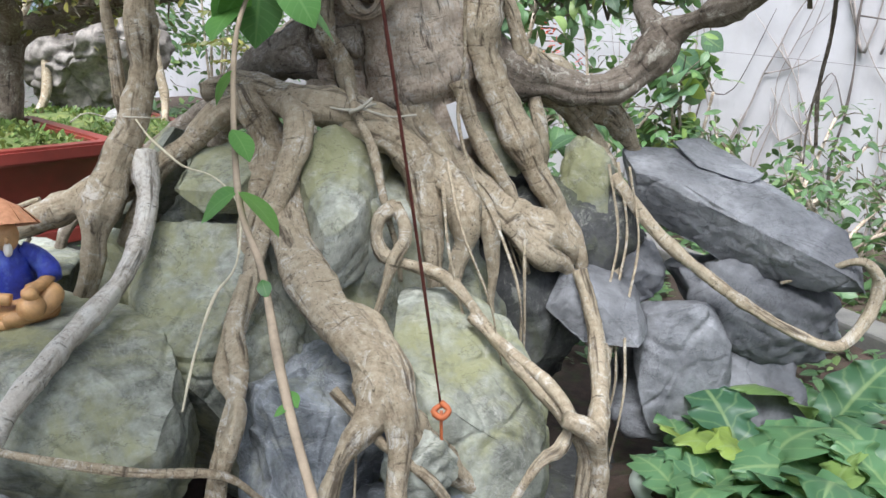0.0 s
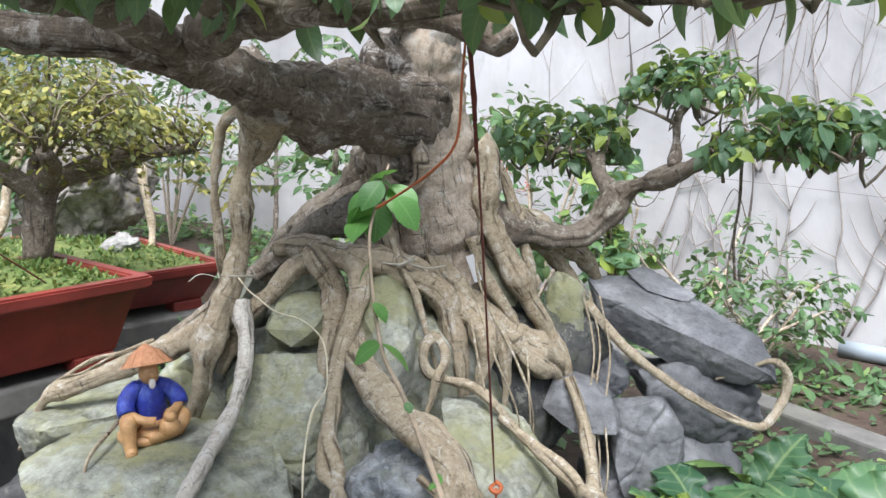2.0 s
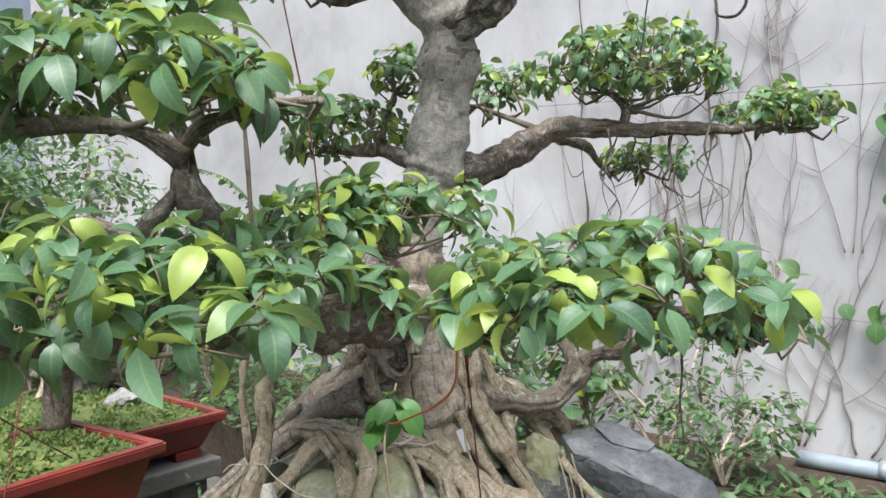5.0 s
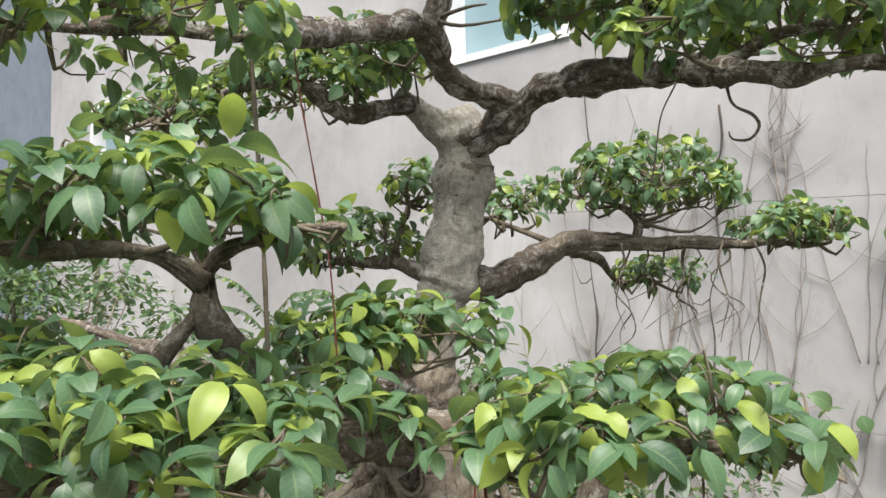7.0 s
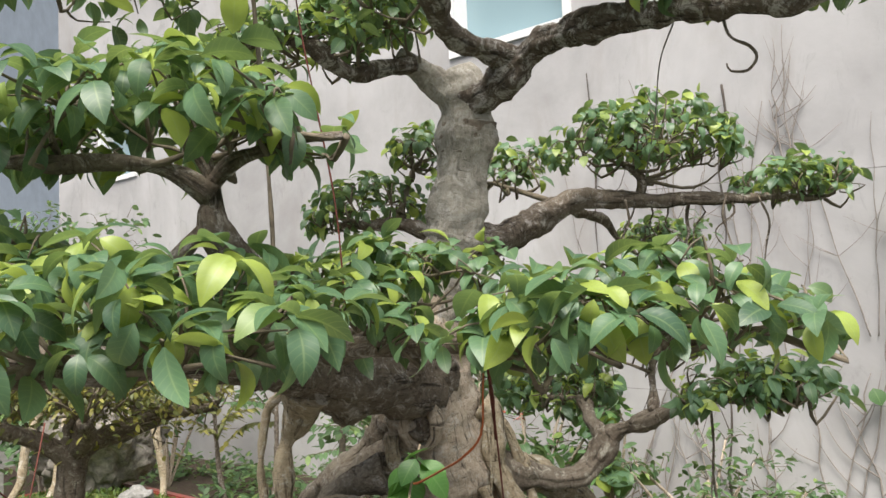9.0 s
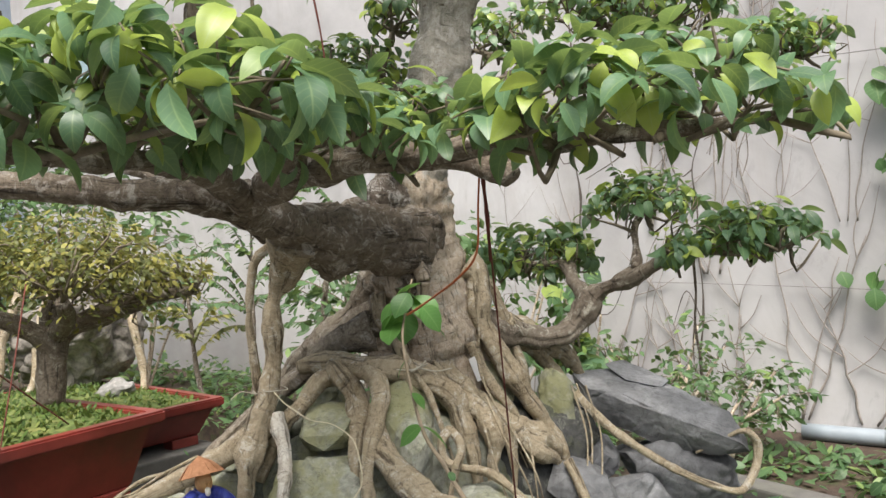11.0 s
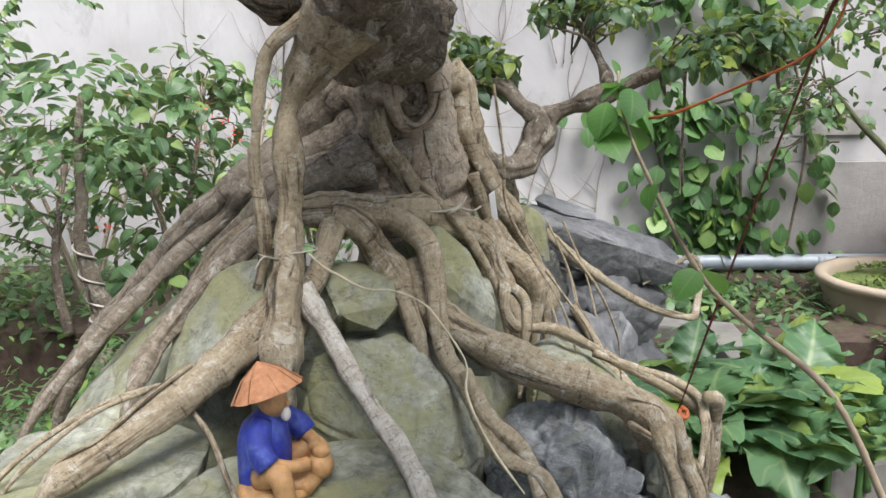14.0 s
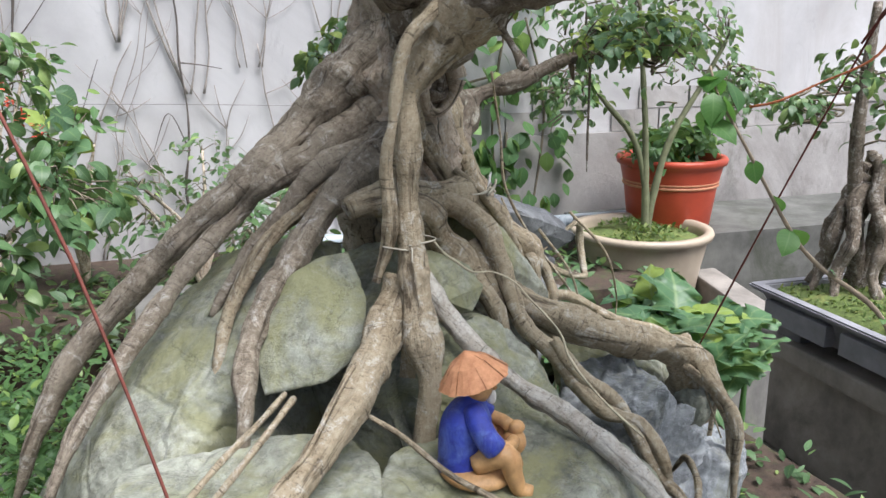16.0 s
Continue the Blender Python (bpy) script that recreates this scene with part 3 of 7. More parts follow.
lone("slab_rock", split_rock([(-0.335, 1.0, 0.965), (-0.36, 1.03, 0.965), (-0.355, 0.955, 0.915), (-0.38, 0.95, 0.86), (-0.437, 0.965, 0.825), (-0.475, 1.03, 0.81), (-0.445, 1.07, 0.86), (-0.39, 1.06, 0.93), (-0.30, 1.06, 0.93), (-0.39, 1.09, 0.8), (-0.35, 1.0, 0.82)], 21, 5, 0.003), STONE_GREEN, "tilted flat grey limestone slab between the roots", "rock", "rockery stones")
lone("flank_rock", split_rock([(-0.22, 1.07, 0.97), (-0.28, 1.13, 0.945), (-0.28, 1.26, 0.93), (-0.37, 1.1, 0.875), (-0.45, 1.15, 0.835), (-0.46, 1.3, 0.79), (-0.57, 1.2, 0.72), (-0.58, 1.1, 0.735), (-0.5, 1.08, 0.79), (-0.53, 1.37, 0.67), (-0.67, 1.15, 0.5), (-0.6, 1.4, 0.5), (-0.35, 1.45, 0.5), (-0.25, 1.0, 0.55), (-0.2, 1.35, 0.8)], 25, 6, 0.007), STONE_GREEN, "sloping grey limestone mass behind the long roots", "rock", "rockery stones")
lone("ledge_rock", split_rock([(-0.373, 0.659, 0.778), (-0.343, 0.717, 0.785), (-0.264, 0.795, 0.79), (-0.218, 0.727, 0.765), (-0.207, 0.687, 0.745), (-0.211, 0.642, 0.712), (-0.25, 0.617, 0.688), (-0.324, 0.618, 0.692), (-0.438, 0.612, 0.715), (-0.57, 0.66, 0.745), (-0.63, 0.74, 0.762), (-0.56, 0.84, 0.782), (-0.44, 0.88, 0.788), (-0.218, 0.757, 0.655), (-0.207, 0.7170000000000001, 0.635), (-0.215, 0.683, 0.612), (-0.254, 0.66, 0.605), (-0.331, 0.665, 0.61), (-0.447, 0.659, 0.63), (-0.373, 0.759, 0.6), (-0.343, 0.817, 0.6), (-0.33, 0.95, 0.62)], 12, 6, 0.006), STONE_GREEN, "broad flat grey-green limestone ledge", "rock", "rockery stones")
lone("overhang_rock", split_rock([(-0.436, 0.917, 0.788), (-0.455, 0.945, 0.79), (-0.518, 0.812, 0.786), (-0.485, 1.02, 0.785), (-0.6, 1.12, 0.775), (-0.67, 1.06, 0.77), (-0.7, 0.95, 0.755), (-0.66, 0.83, 0.765), (-0.6, 0.79, 0.775), (-0.45, 0.93, 0.73), (-0.52, 0.83, 0.725), (-0.65, 0.85, 0.67), (-0.7, 1.05, 0.6), (-0.55, 1.1, 0.6), (-0.66, 1.14, 0.68)], 29, 6, 0.005, 2, [(-0.54, 0.843, 0.79, 0.016), (-0.551, 0.855, 0.782, 0.012), (-0.586, 0.801, 0.778, 0.012), (-0.6, 0.83, 0.782, 0.008)]), STONE_GREEN, "flat grey-green limestone slab under the thick side root", "rock", "rockery stones")
# filler under the slab, in the same painted gap shade
lone("slab_seat_rock", split_rock([(-0.52, 0.92, 0.71), (-0.7, 0.8, 0.68), (-0.72, 1.1, 0.66), (-0.5, 1.1, 0.7), (-0.74, 0.8, 0.4), (-0.74, 1.15, 0.4), (-0.42, 0.85, 0.45), (-0.4, 1.1, 0.45), (-0.46, 0.72, 0.5)], 30, 5, 0.008), STONE_SHADE, "filler stone below the flat slab in the gap shade colour", "rock", "rockery stones")
lone("front_core_rock", split_rock([(-0.34, 0.89, 0.865), (-0.27, 0.88, 0.868), (-0.22, 0.87, 0.87), (-0.195, 0.835, 0.835), (-0.205, 0.775, 0.775), (-0.225, 0.735, 0.725), (-0.3, 0.77, 0.765), (-0.36, 0.88, 0.8), (-0.35, 1.0, 0.82), (-0.12, 0.98, 0.86), (-0.12, 0.83, 0.72), (-0.33, 0.85, 0.6), (-0.14, 0.8, 0.58)], 8, 6, 0.007), STONE_GREEN, "sloping pale mossy limestone between two roots", "rock", "rockery stones")
lone("wedge_rock", split_rock([(-0.297, 0.935, 0.943), (-0.254, 0.96, 0.95), (-0.2, 0.914, 0.93), (-0.214, 0.876, 0.905), (-0.251, 0.874, 0.88), (-0.3, 0.888, 0.905), (-0.19, 0.99, 0.94), (-0.27, 1.02, 0.94), (-0.2, 0.93, 0.87), (-0.29, 0.95, 0.86)], 14, 5, 0.004, 1), STONE_GREEN, "mossy angular stone wedged below an arched root", "rock", "rockery stones")
lone("upright_rock", split_rock([(-0.149, 0.938, 0.972), (-0.112, 0.944, 0.985), (-0.08, 0.918, 0.945), (-0.07, 0.876, 0.89), (-0.1, 0.832, 0.868), (-0.146, 0.905, 0.93), (-0.14, 1.0, 0.97), (-0.05, 1.0, 0.95), (-0.06, 0.93, 0.8), (-0.15, 0.88, 0.8), (-0.11, 0.835, 0.79)], 17, 5, 0.004, 1), STONE_GREEN, "upright grey stone between the arched roots", "rock", "rockery stones")
lone("pale_front_rock", split_rock([(-0.03, 0.9, 0.822), (0.05, 0.91, 0.815), (0.105, 0.89, 0.785), (0.15, 0.84, 0.73), (-0.02, 0.79, 0.79), (0.02, 0.725, 0.765), (0.05, 0.7, 0.75), (0.1, 0.705, 0.715), (0.15, 0.73, 0.66), (-0.02, 0.69, 0.62), (0.13, 0.69, 0.56), (0.17, 0.85, 0.58), (-0.06, 0.82, 0.6)], 23, 6, 0.008), STONE_GREEN, "pale mossy limestone below the looped root", "rock", "rockery stones")
lone("shoulder_rock", split_rock([(0.288, 1.04, 0.735), (0.33, 1.03, 0.757), (0.362, 1.05, 0.75), (0.411, 1.05, 0.69), (0.4, 1.04, 0.63), (0.28, 1.02, 0.62), (0.27, 1.1, 0.735), (0.4, 1.15, 0.72), (0.3, 1.02, 0.54), (0.42, 1.06, 0.54)], 53, 5, 0.004), STONE_SLATE, "rounded grey slate boulder with a pale edge", "rock", "rockery stones")
lone("gap_rock", split_rock([(0.04, 1.085, 0.99), (0.075, 1.085, 0.985), (0.1, 1.075, 0.95), (0.105, 1.06, 0.9), (0.06, 1.05, 0.905), (0.035, 1.06, 0.95), (0.05, 1.13, 0.98), (0.12, 1.13, 0.9)], 57, 5, 0.003), STONE_GREEN, "grey-green stone gripped between two roots", "rock", "rockery stones")
lone("dark_wedge_rock", split_rock([(0.165, 1.03, 0.79), (0.2, 0.985, 0.785), (0.27, 1.0, 0.765), (0.295, 1.02, 0.715), (0.28, 0.975, 0.70), (0.2, 0.98, 0.70), (0.14, 1.02, 0.735), (0.2, 1.1, 0.8), (0.28, 1.1, 0.76), (0.2, 1.08, 0.68)], 51, 5, 0.004), STONE_SLATE, "dark angular slate wedge", "rock", "rockery stones")

# ---- the bonsai ----
tree = thing("bonsai_tree", (0, 1.1, 0.95), "old ficus bonsai with roots gripping rocks and flat leaf pads", "bonsai")
trunk = part("trunk", tube([(-0.02, 1.14, 0.84, 0.085), (-0.025, 1.135, 0.95, 0.09), (-0.04, 1.125, 1.03, 0.088), (-0.055, 1.115, 1.11, 0.082), (-0.062, 1.105, 1.2, 0.076), (-0.07, 1.095, 1.27, 0.072), (-0.072, 1.09, 1.33, 0.066), (-0.05, 1.09, 1.40, 0.056)], seg=64, step=0.007, rough=0.12, flute=0.22), BARK, tree, "knotted brown trunk base")
part("upper_trunk", tube([(-0.066, 1.095, 1.25, 0.062), (-0.08, 1.09, 1.31, 0.068), (-0.056, 1.09, 1.38, 0.06), (-0.036, 1.09, 1.43, 0.054), (-0.027, 1.09, 1.475, 0.05), (-0.02, 1.09, 1.492, 0.052), (-0.016, 1.09, 1.503, 0.061), (-0.01, 1.09, 1.53, 0.058), (-0.005, 1.09, 1.57, 0.055), (0.008, 1.09, 1.635, 0.049), (0.016, 1.09, 1.675, 0.05), (0.019, 1.09, 1.705, 0.055), (0.02, 1.09, 1.73, 0.053), (0.021, 1.09, 1.75, 0.048), (0.02, 1.09, 1.79, 0.05), (0.014, 1.09, 1.825, 0.044), (0.005, 1.09, 1.85, 0.03)], seg=48, step=0.006, rough=0.13, flute=0.18), BARK_GREY, tree, "pale grey upper trunk with rough bark")
part("bark_ring", tube([(0.013, 1.09, 1.668, 0.05), (0.016, 1.09, 1.682, 0.0525), (0.018, 1.09, 1.7, 0.0565), (0.0195, 1.09, 1.722, 0.0555), (0.02, 1.09, 1.735, 0.052)], seg=48, step=0.005, rough=0.13, flute=0.18), BARK_MID, tree, "dark swollen ring of old bark")
part("branch_stub", tube([(0.01, 1.09, 1.785, 0.034), (-0.04, 1.085, 1.825, 0.028), (-0.075, 1.08, 1.852, 0.024), (-0.112, 1.08, 1.876, 0.021)], seg=28, step=0.006, rough=0.15, flute=0.18), BARK_GREY, tree, "short pale stub left of a sawn branch")

ROOTS = {
    "flank_a": [(-0.08, 1.1, 1.22, 0.042), (-0.13, 1.13, 1.17, 0.042), (-0.195, 1.18, 1.09, 0.03), (-0.277, 1.2, 1.035, 0.022), (-0.345, 1.25, 0.965, 0.019), (-0.40, 1.32, 0.88, 0.017), (-0.47, 1.37, 0.79, 0.015), (-0.52, 1.39, 0.70, 0.011)],
    "flank_b": [(-0.13, 1.1, 1.1, 0.035), (-0.2, 1.14, 1.06, 0.026), (-0.284, 1.178, 1.02, 0.016), (-0.303, 1.21, 0.983, 0.013), (-0.378, 1.222, 0.929, 0.0125), (-0.46, 1.228, 0.86, 0.0115), (-0.552, 1.232, 0.779, 0.011), (-0.60, 1.23, 0.72, 0.007)],
    "flank_c": [(-0.16, 1.05, 1.06, 0.035), (-0.24, 1.06, 1.037, 0.024), (-0.302, 1.077, 0.984, 0.019), (-0.364, 1.073, 0.94, 0.016), (-0.422, 1.07, 0.892, 0.014), (-0.475, 1.046, 0.85, 0.013), (-0.505, 1.02, 0.815, 0.009)],
    "flank_d": [(-0.22, 1.1, 1.03, 0.014), (-0.33, 1.13, 0.96, 0.011), (-0.4, 1.14, 0.88, 0.009), (-0.45, 1.12, 0.81, 0.007)],
    "left_d": [(-0.345, 0.915, 0.935, 0.027), (-0.38, 0.915, 0.9, 0.0221), (-0.455, 0.895, 0.866, 0.0189), (-0.51, 0.885, 0.843, 0.0175), (-0.562, 0.88, 0.82, 0.0153), (-0.605, 0.877, 0.805, 0.0144), (-0.628, 0.875, 0.79, 0.0072)],
    "thin_e": [(-0.335, 0.905, 0.94, 0.014), (-0.318, 0.875, 0.895, 0.0125), (-0.312, 0.835, 0.855, 0.012), (-0.312, 0.785, 0.825, 0.0115), (-0.318, 0.722, 0.805, 0.0115), (-0.33, 0.66, 0.78, 0.011), (-0.345, 0.60, 0.74, 0.011), (-0.36, 0.56, 0.66, 0.011)],
    "arch_f": [(-0.2, 0.985, 1, 0.018), (-0.165, 0.955, 0.992, 0.017), (-0.15, 0.918, 0.965, 0.0155), (-0.158, 0.89, 0.925, 0.0135), (-0.18, 0.845, 0.852, 0.012), (-0.176, 0.8, 0.815, 0.0105), (-0.181, 0.765, 0.783, 0.01), (-0.181, 0.73, 0.754, 0.0095), (-0.153, 0.69, 0.733, 0.009), (-0.157, 0.655, 0.691, 0.0085)],
    "hump_f": [(-0.235, 0.985, 1, 0.02), (-0.22, 0.96, 0.99, 0.022), (-0.2, 0.957, 0.955, 0.023), (-0.19, 0.93, 0.925, 0.021), (-0.195, 0.905, 0.9, 0.016), (-0.2, 0.87, 0.87, 0.011)],
    "knee_p": [(-0.22, 1.02, 0.99, 0.0187), (-0.262, 0.965, 0.985, 0.0179), (-0.29, 0.94, 0.95, 0.0153), (-0.325, 0.915, 0.92, 0.0145)],
    "big_g": [(-0.16, 0.94, 0.935, 0.02), (-0.159, 0.885, 0.879, 0.022), (-0.132, 0.835, 0.852, 0.0235), (-0.1, 0.785, 0.826, 0.024), (-0.06, 0.74, 0.808, 0.024), (-0.024, 0.7, 0.792, 0.0235), (-0.008, 0.665, 0.776, 0.022), (-0.013, 0.645, 0.76, 0.016), (-0.029, 0.62, 0.744, 0.0105), (-0.037, 0.6, 0.725, 0.009), (-0.042, 0.59, 0.698, 0.008)],
    "big_split": [(-0.016, 0.685, 0.782, 0.018), (0.006, 0.655, 0.77, 0.0155), (0.014, 0.64, 0.745, 0.012), (0.015, 0.625, 0.714, 0.0095), (0.016, 0.61, 0.684, 0.008)],
    "front_w": [(-0.011, 0.68, 0.774, 0.02), (0.013, 0.68, 0.74, 0.021), (0.037, 0.69, 0.706, 0.02), (0.064, 0.7, 0.675, 0.014), (0.087, 0.71, 0.648, 0.008)],
    "fan_1": [(0.03, 1.11, 1.17, 0.03), (0.051, 1.105, 1.146, 0.026), (0.046, 1.09, 1.092, 0.022), (0.062, 1.08, 1.027, 0.022), (0.085, 1.07, 0.979, 0.022), (0.109, 1.06, 0.94, 0.021), (0.137, 1.055, 0.896, 0.018), (0.167, 1.055, 0.85, 0.015), (0.192, 1.05, 0.8, 0.009)],
    "fan_2": [(-0.05, 1.06, 1, 0.03), (-0.023, 1.05, 0.961, 0.024), (0.018, 1.04, 0.928, 0.022), (0.05, 1.03, 0.9, 0.023), (0.087, 1.025, 0.87, 0.025), (0.124, 1.03, 0.846, 0.027), (0.158, 1.04, 0.833, 0.025), (0.175, 1.045, 0.815, 0.018), (0.18, 1.05, 0.79, 0.01)],
    "hor_c": [(-0.47, 0.585, 0.765, 0.0045), (-0.40, 0.575, 0.755, 0.0045), (-0.31, 0.58, 0.735, 0.0042), (-0.22, 0.60, 0.715, 0.004), (-0.15, 0.63, 0.70, 0.004)],
    "rod_t": [(-0.475, 0.885, 0.835, 0.003), (-0.472, 0.84, 0.82, 0.003), (-0.478, 0.78, 0.797, 0.003), (-0.485, 0.7, 0.78, 0.0025)],
    "cord_r": [(-0.48, 0.985, 0.835, 0.0037), (-0.55, 0.955, 0.84, 0.0034), (-0.61, 0.96, 0.815, 0.0034), (-0.655, 0.97, 0.78, 0.003)],
    "cord_s": [(-0.5, 0.955, 0.845, 0.003), (-0.57, 0.93, 0.84, 0.003), (-0.63, 0.94, 0.8, 0.003), (-0.66, 0.96, 0.76, 0.0023)],
    "fan_3": [(-0.12, 0.985, 0.995, 0.018), (-0.089, 0.975, 0.982, 0.021), (-0.046, 0.965, 0.964, 0.021), (-0.022, 0.96, 0.936, 0.019), (-0.009, 0.955, 0.899, 0.018), (0.005, 0.945, 0.863, 0.018), (0.01, 0.935, 0.819, 0.012), (0.012, 0.93, 0.77, 0.007)],
    "fan_4": [(-0.07, 0.99, 0.975, 0.016), (-0.043, 0.99, 0.964, 0.018), (-0.004, 0.975, 0.933, 0.019), (0.026, 0.957, 0.909, 0.019), (0.044, 0.938, 0.88, 0.018), (0.047, 0.932, 0.852, 0.015), (0.039, 0.92, 0.82, 0.009)],
    "fan_5": [(0.06, 1.12, 1.14, 0.016), (0.082, 1.12, 1.114, 0.012), (0.099, 1.12, 1.06, 0.011), (0.116, 1.13, 1.007, 0.01), (0.13, 1.12, 0.96, 0.008)],
    "fan_6": [(0.1, 1.13, 1.05, 0.018), (0.126, 1.15, 1.019, 0.017), (0.166, 1.19, 0.98, 0.015), (0.206, 1.21, 0.942, 0.014), (0.237, 1.2, 0.904, 0.012), (0.25, 1.17, 0.851, 0.01), (0.245, 1.09, 0.78, 0.008), (0.232, 1.02, 0.72, 0.008), (0.225, 0.95, 0.66, 0.008)],
    "fan_7": [(-0.11, 0.985, 1.03, 0.006), (-0.085, 0.945, 0.985, 0.0065), (-0.06, 0.925, 0.94, 0.006), (-0.045, 0.91, 0.9, 0.005)],
    "fan_8": [(0.02, 1.05, 1.03, 0.014), (0.035, 1.045, 0.985, 0.013), (0.06, 1.04, 0.945, 0.012), (0.085, 1.03, 0.915, 0.01), (0.1, 1.02, 0.885, 0.008)],
    "fan_9": [(0.1, 1.16, 1.04, 0.03), (0.17, 1.2, 1, 0.028), (0.23, 1.23, 0.97, 0.024), (0.27, 1.24, 0.93, 0.012)],
    "loop_i": [(-0.033, 0.9, 0.896, 0.0085), (-0.048, 0.885, 0.886, 0.0081), (-0.051, 0.88, 0.863, 0.0081), (-0.041, 0.875, 0.844, 0.0081), (-0.011, 0.872, 0.835, 0.0076), (0.029, 0.865, 0.826, 0.0072), (0.06, 0.842, 0.806, 0.0068), (0.091, 0.808, 0.779, 0.0068), (0.126, 0.775, 0.754, 0.0072), (0.162, 0.75, 0.728, 0.0076), (0.189, 0.735, 0.694, 0.0085), (0.189, 0.73, 0.651, 0.0076)],
    "loop_b": [(-0.033, 0.9, 0.896, 0.009), (-0.02, 0.885, 0.881, 0.0085), (-0.018, 0.875, 0.86, 0.008), (-0.027, 0.865, 0.846, 0.007)],
    "big_h": [(-0.075, 0.765, 0.813, 0.014), (-0.043, 0.755, 0.81, 0.016), (-0.02, 0.73, 0.794, 0.0165), (0.001, 0.7, 0.783, 0.015), (0.013, 0.675, 0.761, 0.012)],
    "fan_c": [(0.06, 1.02, 0.885, 0.016), (0.1, 1.005, 0.855, 0.017), (0.13, 1.005, 0.825, 0.018), (0.15, 1.015, 0.805, 0.016), (0.17, 1.03, 0.795, 0.012)],
    "fan_d": [(-0.005, 0.985, 0.955, 0.015), (0.03, 0.975, 0.92, 0.016), (0.06, 0.965, 0.89, 0.015), (0.078, 0.955, 0.86, 0.013), (0.08, 0.945, 0.82, 0.008)],
    "loop_o": [(0.064, 0.83, 0.794, 0.006), (0.107, 0.795, 0.772, 0.0055), (0.149, 0.76, 0.753, 0.006), (0.172, 0.735, 0.73, 0.006), (0.162, 0.715, 0.706, 0.006), (0.143, 0.7, 0.698, 0.005)],
    "long_j": [(0.235, 1.12, 0.9, 0.009), (0.298, 1.08, 0.832, 0.009), (0.374, 1.06, 0.776, 0.0086), (0.438, 1.045, 0.738, 0.0082), (0.51, 1.02, 0.712, 0.0074), (0.545, 1.03, 0.715, 0.0078), (0.575, 1.05, 0.75, 0.0082), (0.583, 1.058, 0.785, 0.0078), (0.57, 1.055, 0.808, 0.0066), (0.55, 1.06, 0.815, 0.0049)],
    "post_k": [(0.19, 1.0, 0.8, 0.008), (0.205, 0.98, 0.76, 0.009), (0.215, 0.96, 0.72, 0.011), (0.218, 0.90, 0.68, 0.012), (0.212, 0.83, 0.63, 0.011), (0.212, 0.80, 0.5, 0.011)],
    "wrap_l": [(0.165, 0.715, 0.74, 0.0085), (0.194, 0.72, 0.722, 0.0102), (0.204, 0.73, 0.679, 0.0102), (0.205, 0.73, 0.633, 0.0085)],
    "collar_m": [(-0.3, 1.03, 1, 0.017), (-0.254, 1.01, 1.012, 0.02), (-0.198, 0.985, 1.005, 0.022), (-0.146, 0.975, 0.997, 0.02), (-0.097, 0.98, 0.982, 0.02), (-0.05, 0.99, 0.97, 0.018)],
    "collar_n": [(-0.10, 1.03, 1.075, 0.022), (-0.17, 1.06, 1.07, 0.022), (-0.23, 1.1, 1.045, 0.018), (-0.29, 1.13, 1.0, 0.012), (-0.35, 1.15, 0.95, 0.009)],
    "drop_q": [(-0.15, 1.035, 1.13, 0.016), (-0.144, 1.025, 1.083, 0.013), (-0.123, 1.015, 1.052, 0.0125), (-0.105, 0.99, 1, 0.012), (-0.09, 0.97, 0.975, 0.01)],
    "twist_z": [(-0.178, 0.8, 0.834, 0.009), (-0.179, 0.76, 0.792, 0.0095), (-0.16, 0.72, 0.76, 0.0095), (-0.162, 0.69, 0.72, 0.009), (-0.165, 0.66, 0.675, 0.0085), (-0.159, 0.63, 0.646, 0.008)],
    "tag_root": [(0.03, 1.0, 1.16, 0.002), (0.034, 0.985, 1.06, 0.0022), (0.03, 0.975, 0.99, 0.0022), (0.05, 0.955, 0.93, 0.002), (0.09, 0.925, 0.86, 0.002), (0.115, 0.89, 0.8, 0.0017), (0.12, 0.87, 0.74, 0.0015)],
    "thin_r": [(-0.05, 0.66, 0.78, 0.005), (0.0, 0.64, 0.74, 0.005), (0.05, 0.64, 0.7, 0.005), (0.09, 0.65, 0.62, 0.004)],
}
rnd = random.Random(4)
for i in range(14):
    src = ROOTS[rnd.choice(["flank_a", "flank_b", "flank_c", "fan_1", "fan_2", "fan_3", "fan_6", "left_d", "arch_f", "big_g", "collar_m", "collar_n", "fan_9", "fan_5", "fan_8"])]
    a = rnd.randrange(0, max(1, len(src) - 3))
    o = Vector((rnd.gauss(0, 1), rnd.gauss(0, 1), rnd.gauss(0.3, 0.6))).normalized()
    w, r0 = [], rnd.uniform(0.0015, 0.004)
    for k, q in enumerate(src[a:a + rnd.randrange(4, 7)]):
        s = q[3] * rnd.uniform(0.85, 1.25)
        w.append((q[0] + o.x * s, q[1] + o.y * s, q[2] + o.z * s, r0 * (1 - 0.13 * k)))
        o = (o + Vector((rnd.gauss(0, 0.35), rnd.gauss(0, 0.35), rnd.gauss(0, 0.35)))).normalized()
    if len(w) > 2:
        ROOTS["side_%d" % i] = w
for i in range(3):
    x = rnd.uniform(-0.05, 0.14)
    y, z = 0.98 + 0.5 * max(0, x) - 0.12 * (x < 0.1) + rnd.gauss(0, 0.02), 0.93 - 0.2 * x + rnd.gauss(0, 0.03)
    dx, dz = rnd.gauss(0.02, 0.03), rnd.uniform(0.12, 0.28)
    ROOTS["fibre_%d" % i] = [(x, y, z, 0.0022), (x + dx * 0.4, y - 0.05, z - dz * 0.45, 0.002), (x + dx, y - 0.06, z - dz, 0.0015)]
